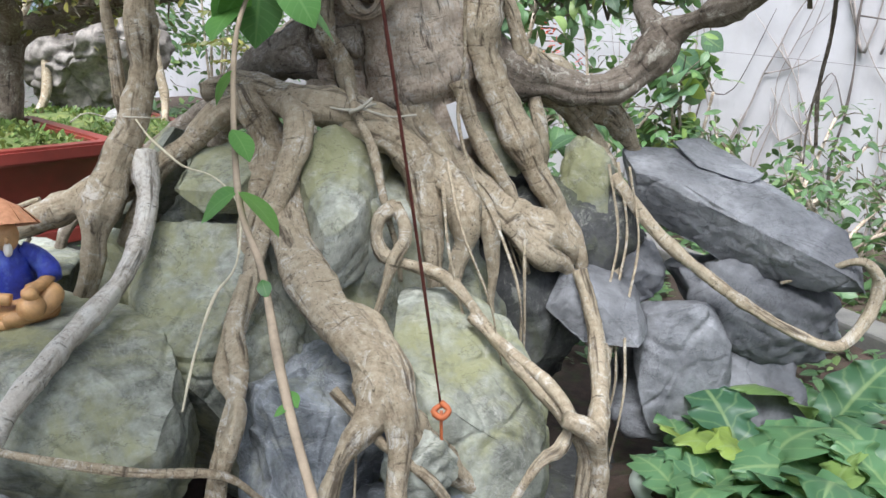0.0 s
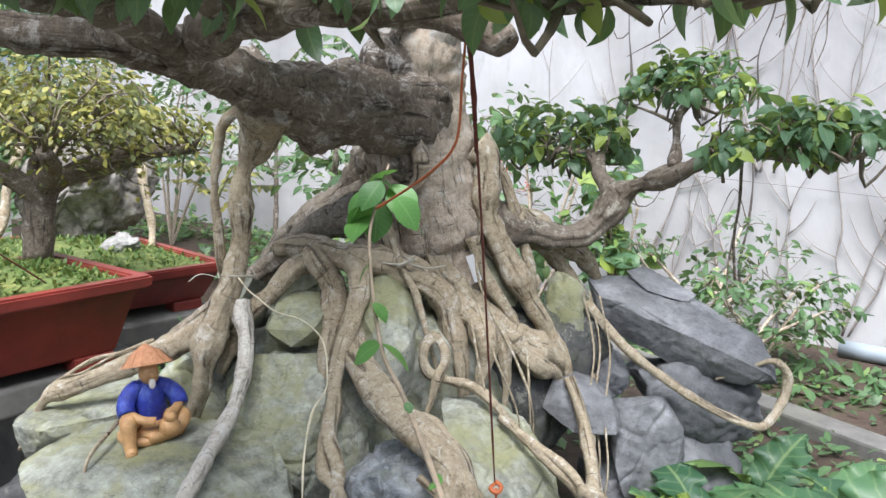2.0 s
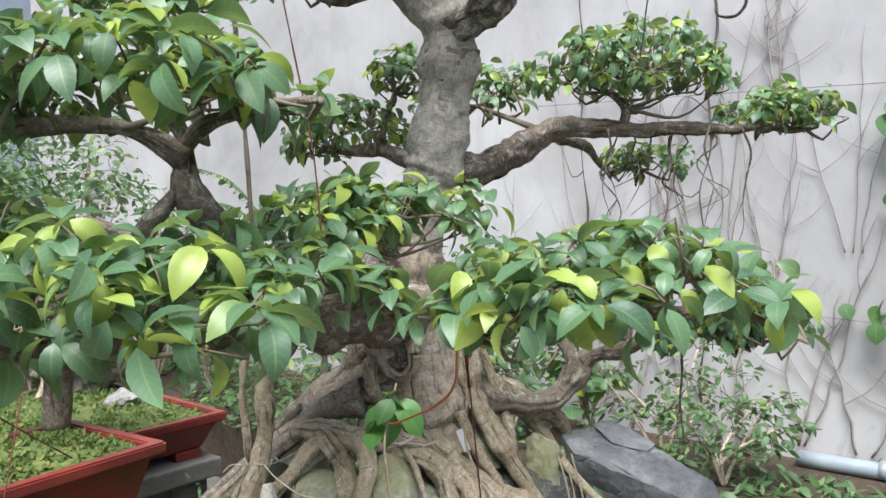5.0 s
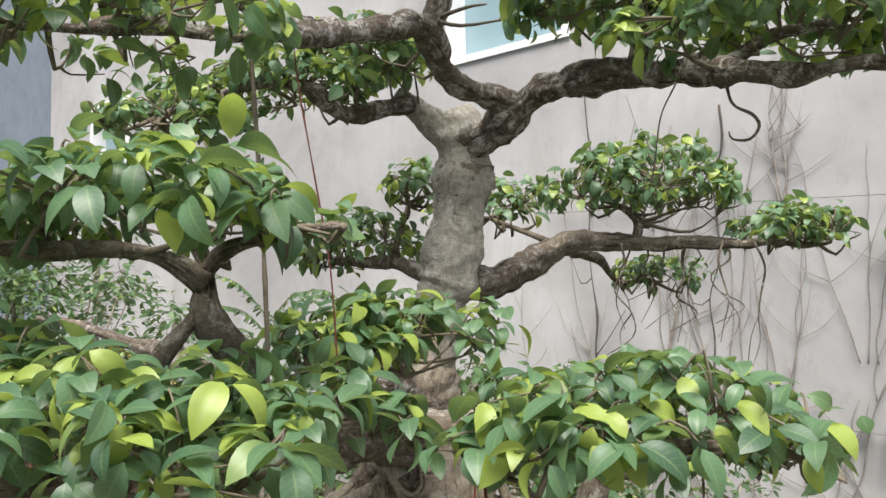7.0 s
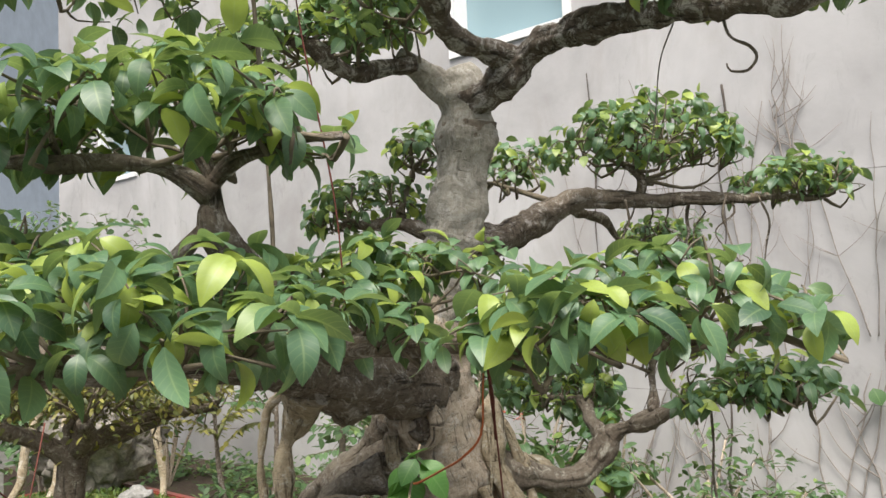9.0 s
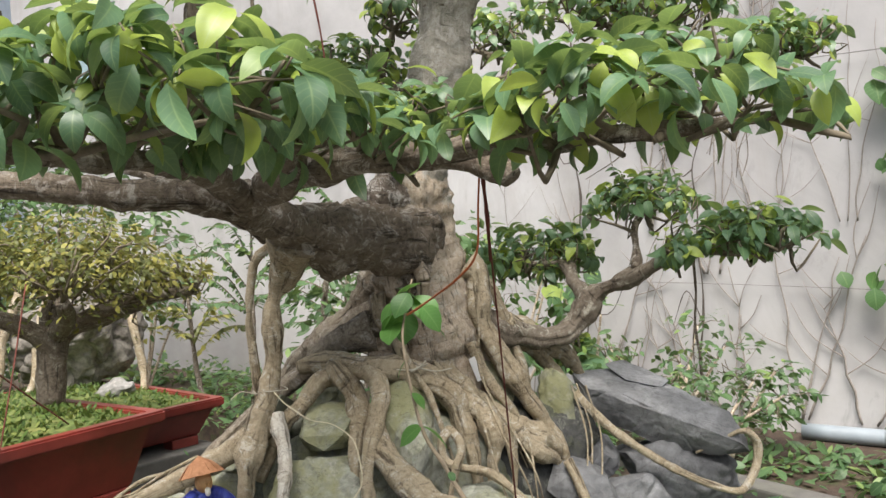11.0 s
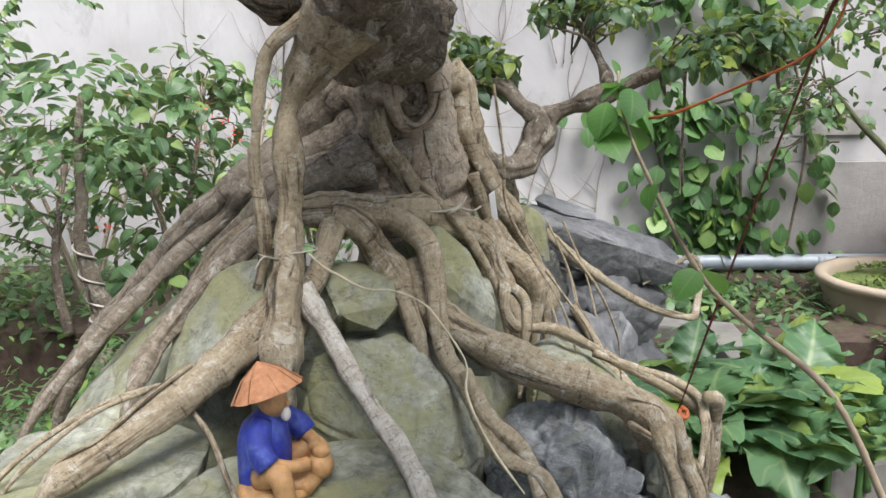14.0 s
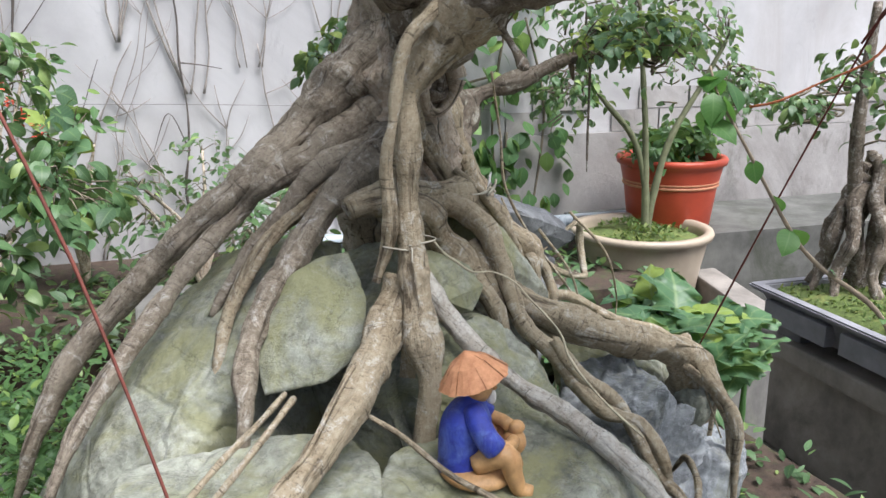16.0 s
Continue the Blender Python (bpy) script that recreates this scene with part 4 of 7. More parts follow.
for i, (x, y) in enumerate(((0.236, 1.06), (0.25, 1.08), (0.262, 1.05))):
    ROOTS["hang_%d" % i] = [(x - 0.01, y + 0.04, 0.92, 0.002), (x + 0.006, y, 0.83, 0.0018), (x - 0.008, y - 0.05, 0.74, 0.0019), (x - 0.004 * i, y - 0.1, 0.66, 0.0016), (x - 0.02, y - 0.12, 0.58, 0.0015)]
PALE = {"thin_e"}
FLANK = {"flank_a", "flank_b", "flank_c", "collar_n"}
for name, pts in ROOTS.items():
    a, b = Vector(pts[-2][:3]), Vector(pts[-1][:3])
    way = ((b - a).normalized() + Vector((0, 0.25, -0.9))).normalized()
    pts = pts + [(*(b + way * 0.05), pts[-1][3] * 0.75), (*(b + way * 0.1), pts[-1][3] * 0.5)]
    if name.startswith(("fan_", "collar_", "hump")):
        w = spline(pts, 0.03)
        off = Vector((len(name) * 3.1, w[0][0] * 40, w[0][2] * 25))
        pts = [(*(Vector(q[:3]) + Vector(noise.noise_vector(Vector(q[:3]) * 15 + off)) * 0.008), q[3] * (1.0 + 0.25 * noise.noise(Vector(q[:3]) * 22 + off))) for q in w]
    r = max(p[3] for p in pts)
    part("root", tube(pts, seg=20 if r > 0.015 else 10, step=0.007, rough=0.2, flute=0.2), BARK_PALE if name in PALE else BARK_FLANK if name in FLANK else BARK_ROOT, tree)

BOUGHS = [
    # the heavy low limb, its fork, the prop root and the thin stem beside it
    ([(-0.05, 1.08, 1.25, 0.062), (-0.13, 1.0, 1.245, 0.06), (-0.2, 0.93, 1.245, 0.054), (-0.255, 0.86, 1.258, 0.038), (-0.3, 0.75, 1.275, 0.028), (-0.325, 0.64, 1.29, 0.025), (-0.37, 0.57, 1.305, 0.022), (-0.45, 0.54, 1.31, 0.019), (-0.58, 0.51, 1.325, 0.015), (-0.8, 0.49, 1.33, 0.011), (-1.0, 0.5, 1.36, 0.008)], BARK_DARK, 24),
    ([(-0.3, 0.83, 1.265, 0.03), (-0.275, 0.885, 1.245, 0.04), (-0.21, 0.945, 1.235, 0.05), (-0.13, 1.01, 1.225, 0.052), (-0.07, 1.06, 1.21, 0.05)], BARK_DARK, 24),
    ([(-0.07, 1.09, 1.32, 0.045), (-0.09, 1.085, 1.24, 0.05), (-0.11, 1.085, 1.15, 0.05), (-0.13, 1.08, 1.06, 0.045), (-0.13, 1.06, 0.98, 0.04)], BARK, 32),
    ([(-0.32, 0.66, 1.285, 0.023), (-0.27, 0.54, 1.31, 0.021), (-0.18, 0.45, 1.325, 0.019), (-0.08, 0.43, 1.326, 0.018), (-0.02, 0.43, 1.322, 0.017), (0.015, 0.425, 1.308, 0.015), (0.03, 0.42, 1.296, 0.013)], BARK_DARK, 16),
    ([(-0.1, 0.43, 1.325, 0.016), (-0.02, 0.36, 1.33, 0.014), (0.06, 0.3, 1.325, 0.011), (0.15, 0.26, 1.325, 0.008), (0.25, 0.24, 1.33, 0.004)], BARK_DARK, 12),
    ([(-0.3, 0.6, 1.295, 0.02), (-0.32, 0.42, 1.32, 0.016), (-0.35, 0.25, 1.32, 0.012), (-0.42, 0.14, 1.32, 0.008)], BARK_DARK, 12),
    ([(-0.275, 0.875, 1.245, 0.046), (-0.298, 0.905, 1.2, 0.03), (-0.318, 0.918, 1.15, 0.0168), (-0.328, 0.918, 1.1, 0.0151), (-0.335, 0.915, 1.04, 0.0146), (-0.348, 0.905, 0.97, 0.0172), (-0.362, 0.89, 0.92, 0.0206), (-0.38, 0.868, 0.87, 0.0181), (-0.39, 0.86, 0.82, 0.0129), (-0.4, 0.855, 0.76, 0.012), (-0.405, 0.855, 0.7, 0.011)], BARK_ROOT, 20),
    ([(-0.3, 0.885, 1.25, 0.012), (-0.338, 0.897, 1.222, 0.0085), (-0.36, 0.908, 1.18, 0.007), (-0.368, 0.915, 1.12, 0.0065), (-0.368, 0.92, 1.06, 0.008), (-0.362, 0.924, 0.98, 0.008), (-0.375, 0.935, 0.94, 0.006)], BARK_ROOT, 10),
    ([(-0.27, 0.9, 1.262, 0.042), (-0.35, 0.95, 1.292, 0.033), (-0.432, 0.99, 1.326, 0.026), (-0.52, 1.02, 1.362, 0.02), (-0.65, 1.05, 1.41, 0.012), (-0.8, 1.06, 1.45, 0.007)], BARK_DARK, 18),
    # thin branch under the middle pad
    ([(-0.07, 1.06, 1.37, 0.016), (-0.11, 0.97, 1.375, 0.012), (-0.14, 0.86, 1.38, 0.01), (-0.17, 0.76, 1.385, 0.008), (-0.24, 0.7, 1.39, 0.005)], BARK_MID, 12),
    # low right limb and its forks
    ([(0.04, 1.12, 1.06, 0.042), (0.1, 1.14, 1.03, 0.031), (0.17, 1.16, 1.01, 0.026), (0.23, 1.17, 1.015, 0.0245), (0.27, 1.185, 1.05, 0.024), (0.298, 1.19, 1.09, 0.0245), (0.335, 1.16, 1.108, 0.02), (0.365, 1.11, 1.135, 0.019), (0.4, 1.06, 1.158, 0.015), (0.46, 1.0, 1.175, 0.011), (0.6, 0.92, 1.18, 0.006)], BARK_MID, 18),
    ([(0.285, 1.18, 1.085, 0.018), (0.27, 1.23, 1.12, 0.016), (0.265, 1.27, 1.15, 0.014), (0.23, 1.33, 1.155, 0.010), (0.16, 1.36, 1.16, 0.006)], BARK_MID, 12),
    ([(0.37, 1.1, 1.145, 0.011), (0.38, 1.13, 1.19, 0.009), (0.4, 1.18, 1.24, 0.008), (0.43, 1.22, 1.26, 0.006)], BARK_DARK, 10),
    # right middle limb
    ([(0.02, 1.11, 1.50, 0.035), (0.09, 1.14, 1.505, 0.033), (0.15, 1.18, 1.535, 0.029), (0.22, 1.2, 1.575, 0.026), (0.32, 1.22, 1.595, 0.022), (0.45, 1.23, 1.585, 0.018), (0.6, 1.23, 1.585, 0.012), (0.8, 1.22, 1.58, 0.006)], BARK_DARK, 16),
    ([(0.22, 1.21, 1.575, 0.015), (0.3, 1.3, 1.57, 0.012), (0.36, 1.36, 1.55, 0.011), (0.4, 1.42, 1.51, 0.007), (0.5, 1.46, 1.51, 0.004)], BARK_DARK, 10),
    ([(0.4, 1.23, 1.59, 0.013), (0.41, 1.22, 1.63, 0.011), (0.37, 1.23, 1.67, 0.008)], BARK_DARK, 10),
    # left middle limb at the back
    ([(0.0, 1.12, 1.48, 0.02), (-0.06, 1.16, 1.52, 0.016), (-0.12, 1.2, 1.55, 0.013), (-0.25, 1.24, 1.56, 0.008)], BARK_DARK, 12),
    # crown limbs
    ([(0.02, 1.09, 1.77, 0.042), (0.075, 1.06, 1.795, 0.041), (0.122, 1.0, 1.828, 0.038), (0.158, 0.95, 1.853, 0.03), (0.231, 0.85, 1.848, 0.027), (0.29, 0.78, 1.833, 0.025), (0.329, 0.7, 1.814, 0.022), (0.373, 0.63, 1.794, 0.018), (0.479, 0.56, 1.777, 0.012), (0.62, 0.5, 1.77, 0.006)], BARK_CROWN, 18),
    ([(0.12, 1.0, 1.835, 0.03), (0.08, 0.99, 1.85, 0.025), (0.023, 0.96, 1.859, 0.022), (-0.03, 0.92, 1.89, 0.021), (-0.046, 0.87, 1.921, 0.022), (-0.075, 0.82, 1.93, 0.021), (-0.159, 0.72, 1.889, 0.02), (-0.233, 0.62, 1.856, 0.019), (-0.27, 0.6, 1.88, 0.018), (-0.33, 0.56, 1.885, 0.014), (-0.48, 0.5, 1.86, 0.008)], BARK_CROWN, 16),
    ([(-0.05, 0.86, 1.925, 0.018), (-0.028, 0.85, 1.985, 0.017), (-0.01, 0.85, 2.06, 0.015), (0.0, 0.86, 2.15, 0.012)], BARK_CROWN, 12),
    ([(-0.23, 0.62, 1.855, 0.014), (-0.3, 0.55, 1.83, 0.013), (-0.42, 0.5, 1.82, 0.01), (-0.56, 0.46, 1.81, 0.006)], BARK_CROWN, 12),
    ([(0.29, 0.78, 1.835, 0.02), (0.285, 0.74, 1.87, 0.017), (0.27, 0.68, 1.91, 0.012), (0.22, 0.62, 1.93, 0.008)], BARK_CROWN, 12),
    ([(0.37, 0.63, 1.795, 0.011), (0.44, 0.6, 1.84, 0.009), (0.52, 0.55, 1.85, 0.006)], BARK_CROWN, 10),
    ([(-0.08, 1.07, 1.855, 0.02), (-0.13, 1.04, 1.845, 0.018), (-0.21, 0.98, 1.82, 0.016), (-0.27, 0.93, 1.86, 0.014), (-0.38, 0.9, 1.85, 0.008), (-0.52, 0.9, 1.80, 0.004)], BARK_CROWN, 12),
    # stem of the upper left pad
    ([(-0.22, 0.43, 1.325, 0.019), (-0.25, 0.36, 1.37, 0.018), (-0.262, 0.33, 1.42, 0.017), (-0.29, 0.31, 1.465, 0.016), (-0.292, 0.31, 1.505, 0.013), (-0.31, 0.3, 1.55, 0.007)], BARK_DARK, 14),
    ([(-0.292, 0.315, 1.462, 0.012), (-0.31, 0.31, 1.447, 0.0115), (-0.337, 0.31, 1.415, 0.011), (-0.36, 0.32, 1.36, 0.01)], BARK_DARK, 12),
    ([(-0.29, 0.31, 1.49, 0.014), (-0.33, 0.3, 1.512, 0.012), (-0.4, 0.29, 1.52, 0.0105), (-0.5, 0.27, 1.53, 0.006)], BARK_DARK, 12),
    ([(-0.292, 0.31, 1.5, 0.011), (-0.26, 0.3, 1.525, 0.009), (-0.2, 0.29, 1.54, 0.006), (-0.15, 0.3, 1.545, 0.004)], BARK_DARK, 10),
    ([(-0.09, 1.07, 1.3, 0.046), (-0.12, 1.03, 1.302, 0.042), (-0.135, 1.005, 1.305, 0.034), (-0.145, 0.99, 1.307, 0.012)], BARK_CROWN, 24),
]
for pts, mat, seg in BOUGHS:
    if pts[0][3] < 0.047:
        w = spline(pts, 0.03)
        off = Vector((w[0][0] * 31, w[0][1] * 23, w[-1][2] * 17))
        k = 0.009 + 0.06 * max(0.0, pts[0][3] - 0.02)
        pts = [(*(Vector(q[:3]) + Vector(noise.noise_vector(Vector(q[:3]) * 13 + off)) * k * min(1, i / 3)), q[3] * (1 + 0.45 * noise.noise(Vector(q[:3]) * 24 + off))) for i, q in enumerate(w)]
    part("branch", tube(pts, seg=max(seg, 40 if pts[0][3] > 0.03 else seg), step=0.008, rough=0.2, flute=0.18), mat, tree)

# the old hollow knot on the trunk
ring = []
KX, KY, KZ = -0.092, 1.02, 1.152
for k in range(15):
    a = 2 * math.pi * k / 14
    ring.append((KX + 0.03 * math.cos(a), KY - 0.010 * math.cos(a) + 0.006 * abs(math.sin(a)) - 0.008 * (math.sin(a) > 0.5), KZ + 0.046 * math.sin(a), 0.0105 + 0.003 * math.sin(a * 2 + 1)))
knot = part("knot", tube(ring, seg=16, step=0.004, rough=0.35), BARK, tree, "raised lip round a healed hollow")
# no real recess: a solid plug whose dark bark paints the shade inside
part("hollow", tube([(KX - 0.002, KY + 0.002, KZ, 0.003), (KX, KY + 0.006, KZ, 0.024), (KX, KY + 0.012, KZ - 0.004, 0.03), (KX + 0.006, KY + 0.05, KZ - 0.004, 0.034), (KX + 0.01, KY + 0.07, KZ - 0.004, 0.03)], seg=16, step=0.005), BARK_DARK, tree, "solid plug inside the knot, the hollow's shade put into dark bark")
part("knot_core", tube([(KX + 0.004, KY + 0.004, KZ + 0.018, 0.005), (KX + 0.006, KY, KZ, 0.007), (KX + 0.002, KY + 0.002, KZ - 0.018, 0.006)], seg=10, step=0.004), BARK_DARK, tree)

PADS = [
    # centre, radii, leaves, leaf length, seed, near
    ((-0.33, 0.17, 1.345), (0.27, 0.18, 0.075), 430, 0.05, 1, True),
    ((0.125, 0.23, 1.34), (0.215, 0.15, 0.07), 340, 0.048, 2, True),
    ((-0.33, 0.3, 1.55), (0.23, 0.17, 0.085), 360, 0.053, 3, False),
    ((-0.14, 0.74, 1.40), (0.22, 0.17, 0.08), 380, 0.052, 4, False),
    ((-0.2, 0.34, 1.34), (0.15, 0.13, 0.06), 170, 0.05, 19, False),
    ((-0.56, 0.27, 1.4), (0.17, 0.15, 0.08), 190, 0.05, 21, False),
    ((-0.46, 0.45, 1.80), (0.27, 0.2, 0.08), 330, 0.05, 5, False),
    ((0.44, 0.52, 1.83), (0.3, 0.22, 0.085), 620, 0.05, 6, False),
    ((0.42, 1.22, 1.685), (0.25, 0.16, 0.125), 420, 0.05, 7, False),
    ((0.74, 1.22, 1.60), (0.18, 0.12, 0.07), 220, 0.048, 8, False),
    ((0.50, 1.46, 1.52), (0.14, 0.11, 0.045), 130, 0.044, 9, False),
    ((0.1, 1.4, 1.68), (0.2, 0.12, 0.07), 170, 0.048, 10, False),
    ((-0.2, 1.24, 1.57), (0.17, 0.12, 0.095), 200, 0.048, 11, False),
    ((-0.51, 0.9, 1.78), (0.16, 0.13, 0.075), 190, 0.048, 12, False),
    ((0.52, 0.94, 1.185), (0.2, 0.15, 0.07), 300, 0.05, 13, False),
    ((0.22, 1.37, 1.155), (0.18, 0.13, 0.09), 270, 0.05, 14, False),
    ((0.42, 1.2, 1.27), (0.15, 0.11, 0.07), 180, 0.05, 15, False),
    ((-0.3, 0.95, 1.86), (0.2, 0.16, 0.07), 220, 0.048, 17, False),
    ((-0.09, 1.25, 1.70), (0.08, 0.08, 0.08), 70, 0.048, 18, False),
    ((-0.05, 0.72, 2.07), (0.4, 0.3, 0.08), 260, 0.05, 16, False),
    ((0.2, 0.7, 1.92), (0.22, 0.16, 0.065), 340, 0.05, 22, False),
    ((-0.17, 1.0, 1.92), (0.17, 0.13, 0.075), 260, 0.048, 23, False),
]
near_leaf = [mesh_from("leaf", v, f, True, LEAF_UV[len(v)]) for v, f in LEAF_SHAPES]
for me in near_leaf:
    me.materials.append(LEAF_ONE)
STEMS = [p for pts, _, _ in BOUGHS for p in spline(pts, 0.03)]
for c, r, n, ln, seed, near in PADS:
    fine = c[1] > 0.85
    items, tips = pad_shoots(c, r, int(n * (1.6 if fine else 1.15)), ln * (0.84 if fine else 1.0), seed)
    far = items
    stems = [p for p in STEMS if abs(p[0] - c[0]) < r[0] * 1.1 and abs(p[1] - c[1]) < r[1] * 1.3 and abs(p[2] - c[2]) < 0.065]
    link = []
    if not stems:
        st = min(STEMS, key=lambda q: sum((q[i] - c[i]) ** 2 for i in range(3)))
        hub = (c[0], c[1], c[2] - r[2] * 0.25)
        link = [[(*st[:3], 0.009), *[(*[st[i] * (1 - u) + hub[i] * u + noise.noise(Vector((u * 5, seed, i))) * 0.02 for i in range(3)], 0.009 - 0.004 * u) for u in (0.35, 0.7)], (*hub, 0.0045)]]
        stems = [q for q in spline(link[0], 0.02)][-8:]
    rnd = random.Random(seed * 31)
    sub_stems = []
    for k in range(11):
        a, q = rnd.uniform(0, 6.28), math.sqrt(rnd.random()) * 0.8
        end = (c[0] + r[0] * q * math.cos(a), c[1] + r[1] * q * math.sin(a), c[2] + r[2] * rnd.uniform(-0.3, 0.3))
        st = min(stems, key=lambda s: sum((s[i] - end[i]) ** 2 for i in range(3)))
        mid = [st[i] * 0.5 + end[i] * 0.5 + rnd.gauss(0, 0.02) for i in range(3)]
        mid[2] -= 0.012
        sub_stems.append([(*st[:3], 0.0045), (*mid, 0.003), (*end, 0.0014)])
    stems = list(stems) + [p for w in sub_stems for p in spline(w, 0.02)]
    pad = part("leaf_pad", tubes(link + sub_stems + twig_lines(tips, stems, seed, 0.85), seg=6, step=0.025, rough=0.05), TWIG, tree, "flat pad of fine twigs and glossy leaves")
    if near:
        far = items[150:]
        for m, s, u in items[:150]:
            ob = new("leaf", near_leaf[int(u * 997) % len(near_leaf)])
            ob.parent = pad
            ob.matrix_parent_inverse = Matrix.Identity(4)
            ob.matrix_basis = m @ Matrix.Scale(s, 4)
    part("foliage", leaves_joined(far), LEAF, pad, kind="stuff")

# ---- basin, beds, benches ----
BC, B1, B2 = Vector((1.12, 1.35, 0)), Vector((-0.54, 0.84, 0)).normalized(), Vector((-0.62, -0.78, 0)).normalized()


def frame_box(o, e1, e2, lo, hi, bevel=0.0):
    """A box in the frame of a corner o and two level ways e1, e2."""
    bm = bmesh.new()
    box_bm(bm, lo, hi, bevel)
    m = Matrix((e1, e2, Vector((0, 0, 1)))).transposed().to_4x4()
    if m.determinant() < 0:
        bmesh.ops.reverse_faces(bm, faces=bm.faces)
    bmesh.ops.transform(bm, matrix=Matrix.Translation(o) @ m, verts=bm.verts)
    return bm


basin = thing("concrete_basin", (BC.x, BC.y, 0), "weathered square concrete basin holding the rockery", "planter")
for lo, hi in (((0, 0, 0), (0.72, 0.09, 0.5)), ((0, 1.16, 0), (1.95, 1.25, 0.5)), ((0, 0.09, 0), (0.09, 1.16, 0.5)), ((1.86, 0.09, 0), (1.95, 1.16, 0.5))):
    part("rim", frame_box(BC, B2, B1, lo, hi, 0.008), CONCRETE, basin)
bm = frame_box(BC, B2, B1, (0.09, 0.09, 0.2), (1.86, 1.16, 0.46))
lone("soil", bm, SOIL, "dark brown soil in the concrete basin", "soil")
lone("soil_bed", slab_along_wall(-5.5, 1.25, 0.0, 0.34, 0.0, 0.98), SOIL, "planting bed along the plaster wall", "soil", kind="structure")
lone("wall_ledge", slab_along_wall(1.32, 5.0, 0.0, 0.41, 0.0, 0.62), plain("stained_concrete", (0.085, 0.085, 0.078), 0.9, 0.45, 7, relief=0.5, second=(0.035, 0.04, 0.025)), "stained concrete ledge along the wall", "ledge", kind="structure")

E1, E2 = Vector((-0.6, -0.8, 0)), Vector((-0.8, 0.6, 0))
bench = thing("concrete_bench", (-0.72, 1.72, 0), "grey concrete bench under the red bonsai trays", "bench")
part("bench_top", frame_box(Vector((-0.66, 1.72, 0)), E1, E2, (0.1, 0.04, 0.55), (1.4, 0.7, 0.615), 0.008), CONCRETE, bench)
for a in (0.1, 0.95):
    part("bench_leg", frame_box(Vector((-0.66, 1.72, 0)), E1, E2, (a, 0.08, 0), (a + 0.16, 0.62, 0.55)), CONCRETE, bench)
bench2 = thing("concrete_bench", (-0.7, 2.5, 0), "low concrete bench carrying the far tray", "bench")
part("bench_top", frame_box(Vector((-0.62, 2.36, 0)), Vector((-0.69, -0.72, 0)), Vector((-0.72, 0.69, 0)), (0.12, 0.06, 0.5), (1.0, 1.05, 0.565), 0.008), CONCRETE, bench2)
part("bench_leg", frame_box(Vector((-0.62, 2.36, 0)), Vector((-0.69, -0.72, 0)), Vector((-0.72, 0.69, 0)), (0.16, 0.1, 0), (0.3, 1.0, 0.5)), CONCRETE, bench2)

GLAZE_RED = plain("red_glaze", (0.2, 0.035, 0.028), 0.35, 0.25, 8, relief=0.05, second=(0.12, 0.03, 0.025))
GREY_CLAY = plain("grey_clay", (0.2, 0.2, 0.22), 0.7, 0.25, 12)


def tray(o, e1, e2, ln, wd, z0, z1, mat, label, rim=0.035):
    """Flared bonsai tray with a lip, feet and a bed of soil."""
    t = thing("bonsai_tray", (o.x, o.y, z0), label, "tray")
    bm = bmesh.new()
    rings = []
    for grow, z in ((-0.05, z0 + 0.03), (-0.01, z1 - rim), (0.015, z1 - rim + 0.004), (0.018, z1), (-0.018, z1), (-0.02, z1 - 0.03)):
        rings.append([bm.verts.new(o + e1 * a + e2 * b + Vector((0, 0, z))) for a, b in ((-grow, -grow), (ln + grow, -grow), (ln + grow, wd + grow), (-grow, wd + grow))])
    for p, q in zip(rings[:-1], rings[1:]):
        for i in range(4):
            bm.faces.new((p[i], p[(i + 1) % 4], q[(i + 1) % 4], q[i]))
    bm.faces.new(rings[0])
    bmesh.ops.recalc_face_normals(bm, faces=bm.faces)
    bmesh.ops.bevel(bm, geom=[e for e in bm.edges], offset=0.005, segments=2, affect="EDGES")
    part("tray_body", bm, mat, t)
    for a in (0.06, ln - 0.16):
        for b in (0.04, wd - 0.1):
            part("foot", frame_box(o, e1, e2, (a, b, z0), (a + 0.1, b + 0.06, z0 + 0.032), 0.004), mat, t)
    bm = bmesh.new()
    bmesh.ops.create_grid(bm, x_segments=26, y_segments=18, size=0.5)
    for v in bm.verts:
        a, b = (v.co.x + 0.5), (v.co.y + 0.5)
        p = o + e1 * (0.015 + a * (ln - 0.03)) + e2 * (0.015 + b * (wd - 0.03))
        h = math.sin(math.pi * a) ** 0.5 * math.sin(math.pi * b) ** 0.5
        v.co = Vector((p.x, p.y, z1 - 0.02 + 0.05 * h + 0.012 * noise.noise(p * 9)))
    for f in bm.faces:
        f.smooth = True
    part("moss_bed", bm, MOSS, t, "green moss over the soil")
    return t


TA, TB = Vector((-0.74, 1.6, 0)), Vector((-0.75, 2.34, 0))
F1, F2 = Vector((-0.69, -0.72, 0)), Vector((-0.72, 0.69, 0))
tray(TA, E1, E2, 0.95, 0.42, 0.615, 0.83, GLAZE_RED, "long dark red glazed tray with mossy soil on a bench")
tray(TB, F1, F2, 0.85, 0.92, 0.565, 0.72, GLAZE_RED, "shallow dark red glazed tray holding a rock scene")
G1, G2 = Vector((-0.69, -0.73, 0)).normalized(), Vector((0.73, -0.69, 0)).normalized()
TG = Vector((1.39, 0.80, 0))
grey_tray = tray(TG, G1, G2, 0.95, 0.36, 0.36, 0.5, GREY_CLAY, "grey rectangular clay tray with panelled sides", 0.02)
